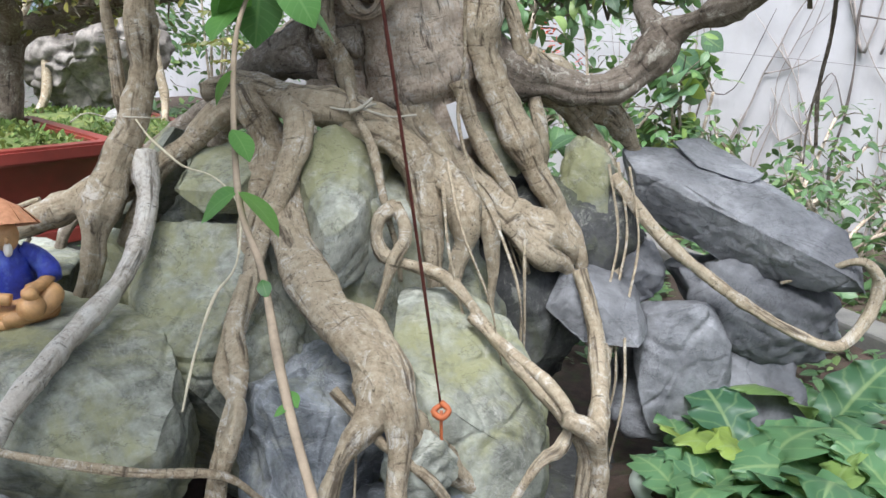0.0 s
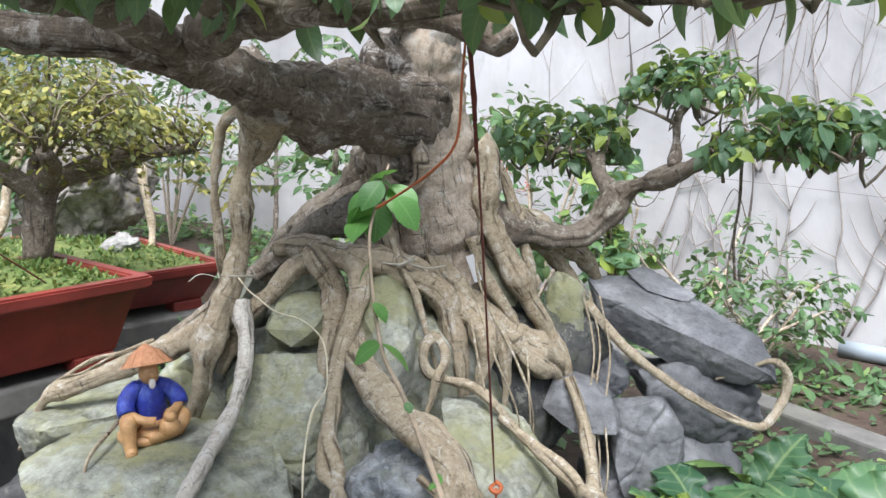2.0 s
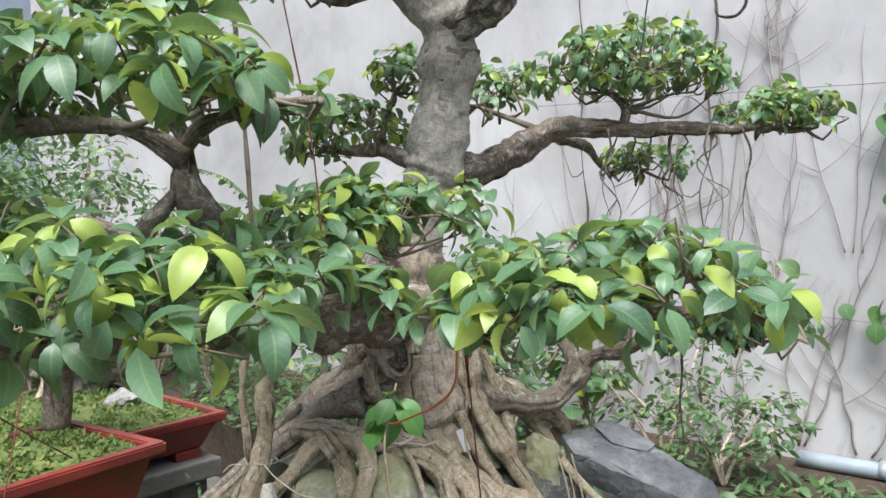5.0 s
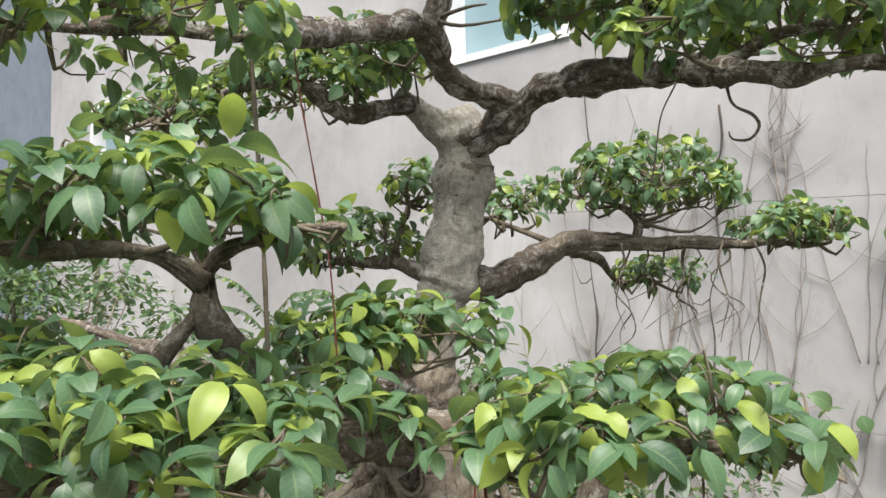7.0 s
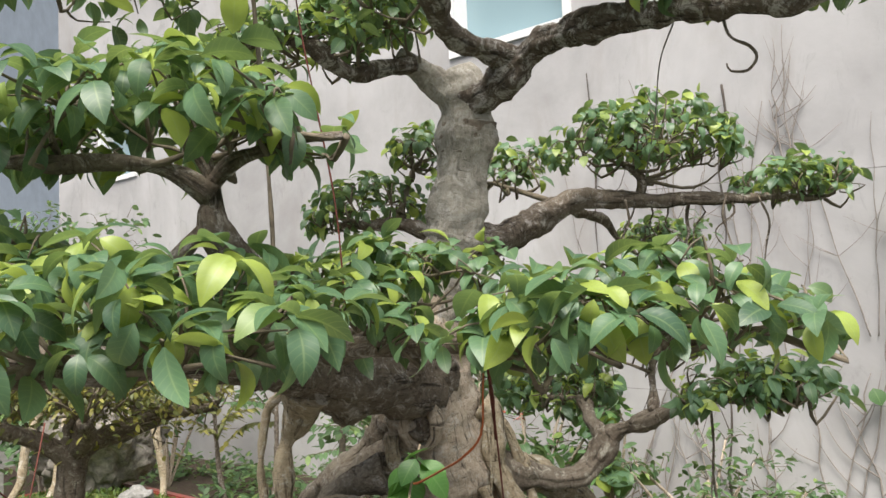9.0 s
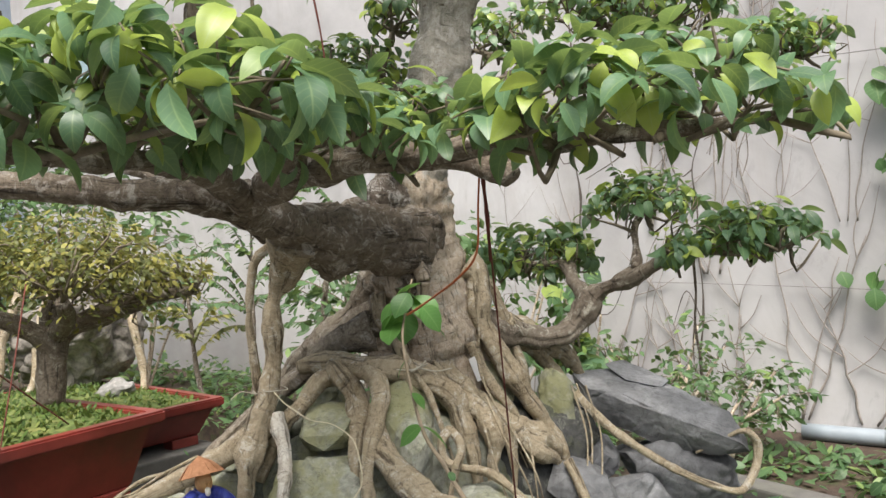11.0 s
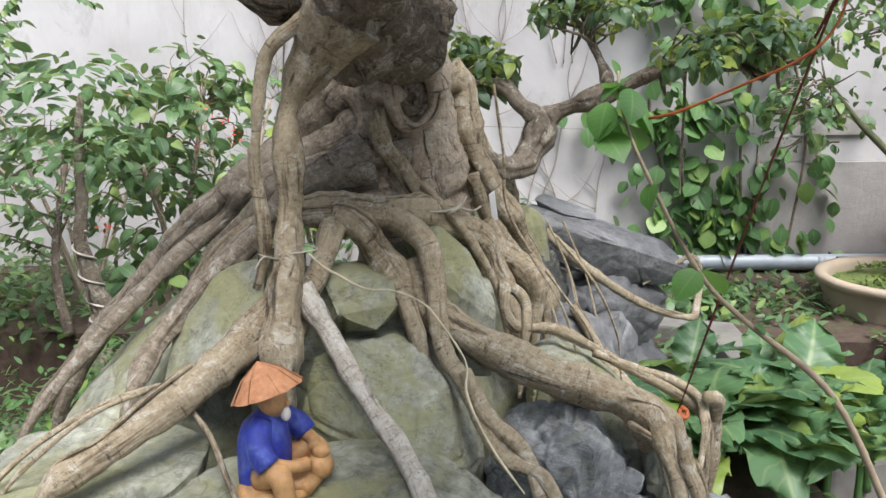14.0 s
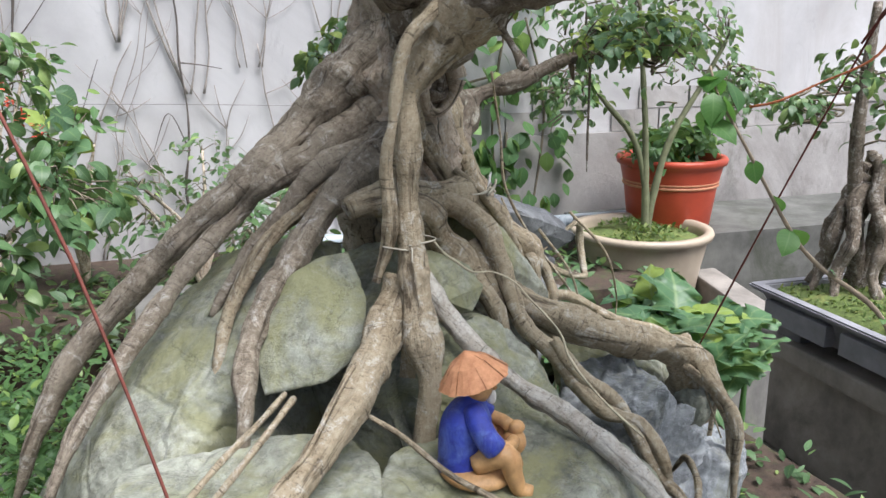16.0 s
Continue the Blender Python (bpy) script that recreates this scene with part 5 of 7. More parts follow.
for k in range(3):
    part("panel", frame_box(TG, G1, G2, (0.05 + k * 0.3, -0.004 + 0.0, 0.405), (0.3 + k * 0.3, 0.03, 0.465), 0.003), GREY_CLAY, grey_tray)
STAINED = plain("wet_concrete", (0.23, 0.21, 0.19), 0.6, 0.45, 5, relief=0.4, second=(0.06, 0.058, 0.048))
tray_bench = thing("tray_bench", (TG.x, TG.y, 0), "dark water-stained concrete bench under the grey tray", "bench")
part("bench_top", frame_box(TG, G1, G2, (0.0, 0.01, 0.3), (1.32, 0.52, 0.36), 0.01), STAINED, tray_bench)
part("bench_block", frame_box(TG, G1, G2, (0.03, 0.04, 0.0), (1.29, 0.49, 0.3), 0.01), STAINED, tray_bench)
lone("kerb", frame_box(Vector((2.34, 1.24, 0)), Vector((-0.81, -0.58, 0)).normalized(), Vector((0.58, -0.81, 0)).normalized(), (0, 0, 0), (1.1, 0.12, 0.26), 0.01), STAINED, "stained concrete kerb beside the big pot", "kerb", kind="structure")

lone("concrete_slab", frame_box(Vector((0.79, 0.66, 0)), Vector((0.38, 0.92, 0)).normalized(), Vector((-0.92, 0.38, 0)).normalized(), (0, 0, 0), (0.3, 0.24, 0.49), 0.008), CONCRETE, "short pale concrete slab beside the greens", "slab")

# ---- pots on the right ----
BEIGE = plain("beige_glaze", (0.36, 0.3, 0.23), 0.45, 0.12, 6, relief=0.06, second=(0.28, 0.23, 0.18))
TERRA = plain("red_plastic", (0.4, 0.055, 0.025), 0.45, 0.15, 8, relief=0.05)
BAND = plain("faded_band", (0.5, 0.22, 0.12), 0.6, 0.2, 60)


def pot(c, r, h, base, mat, label, name="plant_pot"):
    t = thing(name, c, label, "pot")
    prof = [(0.0, 0.0), (base * r, 0.0), (base * r * 1.03, 0.01), ((base + (0.92 - base) * 0.6) * r, h * 0.55), (0.93 * r, h - 0.05), (0.94 * r, h - 0.035), (r, h - 0.03), (1.02 * r, h - 0.012), (r, h), (0.9 * r, h), (0.87 * r, h - 0.02), (0.86 * r, h - 0.06)]
    part("pot_body", lathe(prof, c, 56), mat, t)
    disc = [(0.0, h - 0.02), (0.4 * r, h - 0.022), (0.7 * r, h - 0.03), (0.88 * r, h - 0.045)]
    part("moss_bed", lathe(disc, c, 40), MOSS, t)
    return t


beige = pot((2.13, 1.38, 0.06), 0.285, 0.4, 0.72, BEIGE, "large beige glazed pot with a rolled rim")
red = pot((2.50, 1.37, 0.41), 0.235, 0.3, 0.74, TERRA, "red plastic flower pot with a printed band")
for z in (0.6, 0.585):
    part("band", lathe([(0.205, 0), (0.2085, 0.004), (0.2085, 0.008), (0.206, 0.012)], (2.50, 1.37, z), 56), BAND, red)


def shrub(name, base, stems, crown, n, ln, mat, label, seed, r=0.012, shapes=LEAF_SHAPES, category="shrub", bark_mat=None, droop=(-0.3, 0.8)):
    """Stems from a base, twigs, and leaves in several uneven clumps; crown: (centre, radii) clumps."""
    rnd = random.Random(seed)
    t = thing(name, base, label, category)
    ways = []
    for s in stems:
        ways.append([(*base, r), *[(*p, r * (0.8 - 0.5 * i / len(s))) for i, p in enumerate(s)]])
    for w in ways:
        part("stem", tube(w, seg=9, step=0.02, rough=0.1), bark_mat or BARK, t)
    pts = [q for w in ways for q in spline(w, 0.03)]
    items = []
    for c, rr in crown:
        items += pad_leaves(c, rr, max(8, int(n / len(crown))), ln, seed + len(items), droop, 0.9)
    part("twig_work", tubes(twig_lines(items, pts, seed, min(0.22, 200 / len(items)), min(r * 0.14, 0.0022)), seg=4, step=0.05, rough=0.0), TWIG, t, kind="stuff")
    part("foliage", leaves_joined(items, shapes), mat, t, kind="stuff")
    return t


SMALL = [leaf_arrays(1.0, w, a, f, 4) for w, a, f in ((0.42, 0.4, 0.2), (0.5, 0.7, 0.25), (0.36, 0.2, 0.1))]
HEART = [leaf_arrays(1.0, w, a, f, 5) for w, a, f in ((0.85, 0.4, 0.1), (0.75, 0.7, 0.15), (0.95, 0.3, 0.05))]

# pot plants
shrub("pot_tree", (2.13, 1.36, 0.42), [[(2.13, 1.37, 0.6), (2.12, 1.38, 0.85), (2.1, 1.4, 1.1), (2.08, 1.42, 1.35)], [(2.15, 1.34, 0.6), (2.2, 1.3, 0.82), (2.3, 1.22, 1.02), (2.38, 1.15, 1.2)], [(2.13, 1.37, 0.62), (2.1, 1.42, 0.82), (2.0, 1.52, 0.98), (1.92, 1.6, 1.12)]],
      [((1.95, 1.5, 1.2), (0.3, 0.25, 0.25)), ((2.3, 1.25, 1.15), (0.3, 0.25, 0.25)), ((2.12, 1.36, 1.42), (0.42, 0.36, 0.28)), ((1.8, 1.6, 1.0), (0.15, 0.15, 0.15)), ((2.45, 1.1, 0.98), (0.15, 0.15, 0.14))],
      900, 0.055, LEAF_SHRUB, "young green-stemmed tree growing in the beige pot", 201, 0.019, bark_mat=plain("green_stem", (0.13, 0.14, 0.075), 0.8, 0.3, 30), category="tree")
shrub("pot_herbs", (2.50, 1.37, 0.68), [[(2.45, 1.35, 0.75)], [(2.56, 1.38, 0.76)]], [((2.40, 1.42, 0.73), (0.16, 0.14, 0.09)), ((2.6, 1.31, 0.74), (0.16, 0.14, 0.09)), ((2.5, 1.37, 0.78), (0.2, 0.18, 0.08))], 300, 0.085, LEAF_GREENS, "leafy green herbs filling the red pot", 203, 0.006, category="plant", droop=(-0.9, 0.6))
tray_tree = shrub("tray_tree", (1.44, 0.53, 0.5), [[(1.43, 0.56, 0.7), (1.4, 0.58, 0.95), (1.42, 0.57, 1.3)], [(1.46, 0.5, 0.7), (1.52, 0.47, 1.0), (1.5, 0.45, 1.35)]], [((1.38, 0.6, 1.1), (0.16, 0.16, 0.1)), ((1.5, 0.49, 1.35), (0.26, 0.2, 0.18)), ((1.3, 0.72, 1.02), (0.1, 0.1, 0.05)), ((1.45, 0.42, 0.98), (0.14, 0.14, 0.08))], 300, 0.05, LEAF_SHRUB, "dark gnarled tree growing in the grey tray", 205, 0.028, bark_mat=BARK_DARK, category="tree")
rnd = random.Random(44)
for k in range(8):
    a = 0.785 * k + rnd.gauss(0, 0.15)
    cx, cy = 1.44 + 0.02 * math.cos(a + 0.8), 0.53 + 0.02 * math.sin(a + 0.8)
    w = [(cx, cy, 0.9 - 0.03 * k % 0.1, 0.014), (cx + 0.04 * math.cos(a), cy + 0.04 * math.sin(a), 0.78, 0.02), (cx + 0.075 * math.cos(a + 0.5), cy + 0.075 * math.sin(a + 0.5), 0.67, 0.02), (cx + 0.09 * math.cos(a + 0.2), cy + 0.09 * math.sin(a + 0.2), 0.58, 0.017), (cx + 0.12 * math.cos(a + 0.4), cy + 0.12 * math.sin(a + 0.4), 0.5, 0.012)]
    part("root", tube(w, seg=12, step=0.012, rough=0.3), BARK_DARK, tray_tree)



def tufts(name, o, e1, e2, ln, wd, z, n, label, seed, size=0.016):
    """Tiny moss shoots over a tray's bed."""
    rnd = random.Random(seed)
    items = []
    for _ in range(n):
        a, b, t = rnd.random(), rnd.random(), rnd.uniform(0, 6.28)
        p = o + e1 * (0.03 + a * (ln - 0.06)) + e2 * (0.03 + b * (wd - 0.06))
        hh = math.sin(math.pi * a) ** 0.5 * math.sin(math.pi * b) ** 0.5
        if noise.noise(p * 7) < -0.25:
            continue
        items.append((leaf_pose(Vector((p.x, p.y, z - 0.022 + 0.05 * hh + rnd.random() * 0.008)), (math.cos(t), math.sin(t), 0), rnd.uniform(-2.5, 0.2), 0, rnd), size * rnd.uniform(0.5, 1.3), rnd.random()))
    lone(name, leaves_joined(items, SMALL), MOSS_TUFT, label, "moss", kind="stuff")


MOSS_TUFT = leafy("moss_shoot", (0.03, 0.07, 0.015), (0.085, 0.15, 0.03), (0.2, 0.24, 0.06), 0.7, rough=0.8)
tufts("moss", TA, E1, E2, 0.95, 0.42, 0.83, 3500, "bright green moss tufts in the long red tray", 611, 0.02)
tufts("moss", TB, F1, F2, 0.85, 0.92, 0.72, 4200, "green moss tufts round the rock scene", 612, 0.02)
tufts("moss", TG, G1, G2, 0.95, 0.36, 0.5, 1800, "moss tufts in the grey tray", 613)
tufts("moss", Vector((1.93, 1.2, 0)), Vector((1, 0, 0)), Vector((0, 1, 0)), 0.4, 0.4, 0.44, 900, "moss tufts in the beige pot", 614, 0.024)

# ---- the bonsai and rock scene in the red trays ----
shrub("tray_bonsai", (-1.06, 1.74, 0.84), [[(-1.07, 1.75, 0.92), (-1.04, 1.76, 1.0), (-0.98, 1.8, 1.06), (-0.85, 1.82, 1.1), (-0.68, 1.84, 1.12)], [(-1.05, 1.75, 0.98), (-1.12, 1.7, 1.06), (-1.25, 1.62, 1.12), (-1.35, 1.55, 1.15)], [(-1.06, 1.75, 0.97), (-1.08, 1.82, 1.08), (-1.1, 1.95, 1.14)], [(-1.05, 1.76, 1.0), (-0.98, 1.68, 1.07), (-0.95, 1.58, 1.12)], [(-1.03, 1.77, 1.02), (-0.93, 1.85, 1.06), (-0.8, 1.95, 1.11)]],
      [((-0.85, 1.82, 1.15), (0.27, 0.2, 0.1)), ((-1.2, 1.66, 1.19), (0.28, 0.22, 0.12)), ((-1.05, 1.85, 1.24), (0.32, 0.24, 0.13)), ((-0.95, 1.66, 1.18), (0.28, 0.2, 0.12))], 4200, 0.028, LEAF_YELLOW, "clipped bonsai with small yellow-green leaves", 207, 0.036, SMALL, "bonsai", bark_mat=BARK_MID)
lone("tray_rock", rock_mesh((-1.334, 2.72, 0.93), (0.24, 0.2, 0.3), (0, 8, 10), 92, 6, rough=0.4, cuts=14, crack=0.12, pits=[(-1.384, 2.55, 1.02, 0.05), (-1.254, 2.56, 0.84, 0.05)]), stone("pale_rock", (0.1, 0.09, 0.078), (0.2, 0.183, 0.16), (0.31, 0.29, 0.26)), "weathered pale rock standing in the red tray", "rock")
lone("tray_stone", rock_mesh((-1.12, 2.42, 0.75), (0.07, 0.05, 0.05), (0, 0, 0), 93, 4, rough=0.35), stone("white_rock", (0.12, 0.12, 0.105), (0.22, 0.215, 0.2), (0.33, 0.325, 0.31)), "small whitish stone on moss", "rock")
roots_on_rock = thing("tray_root", (-1.5, 2.6, 0.72), "pale roots clasping the rock in the tray", "root")
for i in (0, 1, 4):
    a = 0.09 * i
    part("root", tube([(-1.5 + a, 2.6 + a * 0.3, 1.12 - 0.03 * i, 0.02), (-1.55 + a * 1.2, 2.54 + a * 0.3, 0.95, 0.017), (-1.56 + a * 1.3, 2.5 + a * 0.4, 0.8, 0.015), (-1.62 + a * 1.5, 2.46 + a * 0.4, 0.7, 0.012)], seg=10), BARK_ROOT, roots_on_rock)

# ---- planting in front of the wall ----


def cover(name, region, z, n, ln, mat, label, seed, shapes, spread=0.05, lift=(-1.2, 0.4)):
    """Low ground cover over a region of (s, out) along the wall."""
    rnd = random.Random(seed)
    items = []
    while len(items) < n:
        s, o = rnd.uniform(region[0], region[1]), rnd.uniform(region[2], region[3])
        if noise.noise(Vector((s * 1.3, o * 1.3, seed))) < -0.15:
            continue
        a = rnd.uniform(0, 6.28)
        p = Vector(on_wall(s, z + rnd.random() ** 1.5 * spread, o))
        items.append((leaf_pose(p, (math.cos(a), math.sin(a), 0), rnd.uniform(*lift), rnd.gauss(0, 20), rnd), ln * rnd.uniform(0.5, 1.2), rnd.random()))
    return lone(name, leaves_joined(items, shapes), mat, label, "ground cover", kind="stuff")


cover("ground_cover", (-4.5, -0.9, 0.05, 1.08), 0.32, 2600, 0.07, LEAF_SHRUB, "bright green leafy ground cover below the wall", 301, SMALL, 0.14)
cover("low_plants", (-0.9, 1.3, 0.25, 1.05), 0.32, 1900, 0.06, LEAF_SHRUB, "mixed low green plants in the bed", 303, SMALL, 0.06)


def wall_bush(s, out, h, w, n, ln, label, seed, mat=None, shapes=SMALL, name="shrub", z0=0.34):
    rnd = random.Random(seed)
    b = on_wall(s, z0, out)
    stems, crown = [], []
    for i in range(5):
        dx, dy, hh = rnd.uniform(-w, w), rnd.uniform(-w, w) * 0.6, h * rnd.uniform(0.65, 1.0)
        top = (b[0] + dx, b[1] + dy, z0 + hh)
        mid = (b[0] + dx * 0.4 + rnd.gauss(0, 0.03), b[1] + dy * 0.4, z0 + hh * 0.5)
        stems.append([mid, top])
        crown.append((top, (w * 0.55, w * 0.5, h * 0.16)))
        crown.append(((mid[0] + dx * 0.5, mid[1] + dy * 0.5, mid[2] + h * 0.05), (w * 0.5, w * 0.45, h * 0.14)))
    return shrub(name, b, stems, crown, n, ln, mat or LEAF_SHRUB, label, seed, 0.009, shapes)


wall_bush(-0.1, 0.5, 0.36, 0.28, 520, 0.05, "small-leaved green shrub below the wall", 311)
wall_bush(-0.35, 0.5, 0.5, 0.3, 420, 0.05, "small-leaved green shrub below the wall", 312)
wall_bush(0.7, 0.6, 0.1, 0.3, 300, 0.06, "broad-leaved green shrub under the pipe", 313, shapes=HEART)
wall_bush(-0.75, 0.35, 0.75, 0.16, 80, 0.12, "dark heart-leaved creeper at the wall", 314, LEAF, HEART)
wall_bush(-1.05, 0.6, 0.8, 0.32, 420, 0.06, "light green leafy shrub behind the low limb", 322, LEAF_GREENS)
wall_bush(-1.55, 0.7, 1.0, 0.4, 260, 0.075, "leafy green shrub behind the bonsai", 315)


def arching_shrub(s0, out, h, sprays, ln, label, seed, mat=LEAF_SHRUB, z0=0.34, leader=0.0):
    """A trunk with long arching twigs, leaves in pairs along each one."""
    rnd = random.Random(seed)
    b = Vector(on_wall(s0, z0, out))
    t = thing("arching_shrub", b, label, "shrub")
    top = b + Vector((rnd.gauss(0, 0.04), rnd.gauss(0, 0.04), h * 0.62))
    stem = [(*b, 0.018), (*(b * 0.6 + top * 0.4 + Vector((rnd.gauss(0, 0.025), 0, 0))), 0.014), (*top, 0.009)]
    if leader:
        stem.append((*(top + Vector((0.02, 0, leader))), 0.003))
    part("stem", tube(stem, seg=9, step=0.02, rough=0.2), BARK_DARK, t)
    items, twigs = [], []
    way = spline(stem, 0.02)
    for k in range(sprays):
        q = way[int(len(way) * rnd.uniform(0.45, 0.98)) - 1]
        a, reach = rnd.uniform(0, 6.28), rnd.uniform(0.22, 0.5)
        d = Vector((math.cos(a), math.sin(a) * 0.8, 0))
        p = Vector(q[:3])
        lift = rnd.uniform(0.05, 0.3)
        w = [(*p, 0.004), (*(p + d * reach * 0.5 + Vector((0, 0, lift * 0.8))), 0.0028), (*(p + d * reach + Vector((0, 0, lift * rnd.uniform(0.5, 1.1)))), 0.0012)]
        twigs.append(w)
        c = spline(w, 0.018)
        for i2 in range(3, len(c)):
            run = Vector(c[i2][:3] - c[i2 - 1][:3]).normalized()
            side = run.cross(Vector((0, 0, 1))).normalized()
            for sg in (-1, 1):
                items.append((leaf_pose(Vector(c[i2][:3]), side * sg + run * 0.6, rnd.uniform(0.0, 0.6), rnd.gauss(0, 20), rnd), ln * rnd.uniform(0.6, 1.15), rnd.random()))
    if leader:
        for q in spline(stem[-2:], 0.02):
            for _ in range(2):
                a = rnd.uniform(0, 6.28)
                items.append((leaf_pose(Vector(q[:3]), (math.cos(a), math.sin(a), 0), rnd.uniform(-0.3, 0.6), 0, rnd), ln * rnd.uniform(0.5, 1.0), rnd.random()))
    part("twig_work", tubes(twigs, seg=5, step=0.03, rough=0.1), TWIG, t, kind="stuff")
    part("foliage", leaves_joined(items, SMALL), mat, t, kind="stuff")


arching_shrub(-1.95, 0.75, 1.15, 15, 0.055, "green shrub with long arching leafy sprays", 316, leader=0.3)
arching_shrub(-2.45, 0.85, 1.2, 14, 0.05, "slender shrub with flat leafy sprays", 326, leader=0.35)
arching_shrub(-2.95, 0.8, 1.1, 12, 0.055, "yellow-green shrub with arching sprays", 317, LEAF_YELLOW)
arching_shrub(-1.45, 1.0, 1.0, 13, 0.05, "green shrub spreading behind the rockery", 327)
wall_bush(-3.7, 0.7, 1.2, 0.4, 420, 0.08, "dense green shrub in front of the wall", 318)
wall_bush(-3.5, 1.5, 1.75, 0.5, 2600, 0.06, "dense dark green shrub beyond the trays", 320, z0=0.0)
wall_bush(-4.3, 1.8, 1.9, 0.55, 2400, 0.07, "dense dark green shrub beyond the trays", 321, z0=0.0)
wall_bush(-4.6, 0.8, 1.6, 0.6, 700, 0.09, "tall leafy shrub in front of the wall", 319)

flowering = shrub("flowering_shrub", (0.02, 2.55, 0.3), [[(0.0, 2.5, 0.6), (-0.1, 2.4, 0.95)], [(0.05, 2.55, 0.7), (0.12, 2.5, 1.1)], [(0.0, 2.6, 0.7), (-0.02, 2.65, 1.15)], [(0.05, 2.5, 0.6), (0.2, 2.35, 0.85)]], [((-0.1, 2.4, 1.0), (0.22, 0.2, 0.14)), ((0.12, 2.5, 1.1), (0.22, 0.2, 0.14)), ((0.0, 2.6, 0.8), (0.25, 0.22, 0.2)), ((0.2, 2.35, 0.8), (0.2, 0.18, 0.15)), ((-0.05, 2.4, 0.62), (0.22, 0.2, 0.16))], 700, 0.08, LEAF_SHRUB, "leafy shrub with small red flowers behind the rockery", 331, 0.012)
PETAL = plain("red_petal", (0.6, 0.08, 0.04), 0.6, 0.3, 60)
rnd = random.Random(12)
for i in range(9):
    c = Vector((rnd.uniform(-0.25, 0.3), rnd.uniform(2.3, 2.5), rnd.uniform(0.75, 1.15)))
    items = [(leaf_pose(c + Vector((rnd.gauss(0, 0.012), rnd.gauss(0, 0.012), rnd.gauss(0, 0.01))), (rnd.gauss(0, 1), rnd.gauss(0, 1), 0), rnd.uniform(-0.6, 0.4), 0, rnd), 0.018, rnd.random()) for _ in range(14)]
    part("flower", leaves_joined(items, SMALL), PETAL, flowering, "small red flower cluster")

wired = thing("wired_tree", (-0.341, 2, 0.3), "young tree with its bent trunk bound in pale wire", "tree")
WIRED_WAY = [(-0.321, 2, 1.149, 0.008), (-0.339, 2, 1.02, 0.011), (-0.345, 2, 0.911, 0.013), (-0.357, 2, 0.838, 0.016), (-0.349, 2, 0.78, 0.02), (-0.341, 2, 0.721, 0.022), (-0.325, 2, 0.659, 0.024), (-0.341, 2, 0.603, 0.026), (-0.341, 2, 0.3, 0.028)]
part("stem", tube(WIRED_WAY, seg=14, step=0.015, rough=0.25), BARK_MID, wired)
_w = spline(WIRED_WAY, 0.004)
coil = [(q[0] + (q[3] + 0.002) * math.cos(k * 0.42), q[1] + (q[3] + 0.002) * math.sin(k * 0.42), q[2], 0.0028) for k, q in enumerate(_w) if 0.629 < q[2] < 0.858]
part("wire", tube(coil[::2], seg=6, step=0.006, rough=0.0), plain("pale_wire", (0.45, 0.42, 0.38), 0.5, 0.2, 60, metal=0.3), wired, "pale wire coiled round the trunk")
items = []
for (x, y, z, q), rr in ((WIRED_WAY[0], 0.2), (WIRED_WAY[1], 0.22)):
    items += pad_leaves((x, y, z), (rr, rr, rr * 0.45), 150, 0.05, int(rr * 900), (-0.3, 0.7), 0.7)
part("foliage", leaves_joined(items, SMALL), LEAF_SHRUB, wired, kind="stuff")

# ---- creepers on the wall ----
IVY_LEAF = leafy("ivy_leaf", (0.035, 0.09, 0.035), (0.085, 0.19, 0.06), (0.25, 0.38, 0.1), 0.8, rough=0.5)


def creeper(strands, n, ln, label, seed, mat=IVY_LEAF, width=0.1):
    """Stems that climb the wall, with leaves held off its face."""
    rnd = random.Random(seed)
    s0, z0 = strands[0][0]
    t = thing("creeper", on_wall(s0, z0, 0.01), label, "creeper")
    items = []
    for st in strands:
        pts = [(*on_wall(s, z, 0.02), 0.006) for s, z in st]
        part("stem", tube(pts, seg=6, step=0.05, rough=0.1), TWIG, t)
        w = spline(pts, 0.03)
        for _ in range(n // len(strands)):
            q = w[rnd.randrange(len(w))]
            p = Vector(q[:3]) + WD * rnd.gauss(0, width) + WN * rnd.uniform(0.02, 0.07) + Vector((0, 0, rnd.gauss(0, 0.04)))
            d = WD * rnd.gauss(0, 0.8) + WN * 0.5
            items.append((leaf_pose(p, d, rnd.uniform(0.3, 1.6), rnd.gauss(0, 25), rnd), ln * rnd.uniform(0.6, 1.2), rnd.random()))
    part("foliage", leaves_joined(items, HEART), mat, t, kind="stuff")


creeper([[(0.6, 0.3), (0.64, 0.7), (0.58, 1.0), (0.6, 1.2)], [(0.98, 0.4), (0.95, 0.9), (1.02, 1.4), (0.98, 1.9)], [(0.75, 0.3), (0.8, 0.6), (0.82, 0.8)]], 260, 0.08, "broad-leaved creeper climbing the wall", 401)
creeper([[(0.5, 1.4), (0.75, 1.45), (1.05, 1.5)], [(0.38, 1.0), (0.62, 0.98), (0.95, 1.05)]], 110, 0.085, "pale green creeper spreading across the wall", 402, LEAF_GREENS)
creeper([[(0.42, 1.75), (0.5, 1.6), (0.6, 1.45)]], 34, 0.1, "dark creeper on the wall", 403)
creeper([[(1.15, 0.4), (1.2, 0.9), (1.1, 1.3)], [(1.0, 0.4), (1.02, 0.8)]], 70, 0.085, "green creeper behind the slate rock", 404)

DRY = plain("dry_vine", (0.27, 0.24, 0.215), 0.9, 0.3, 40)


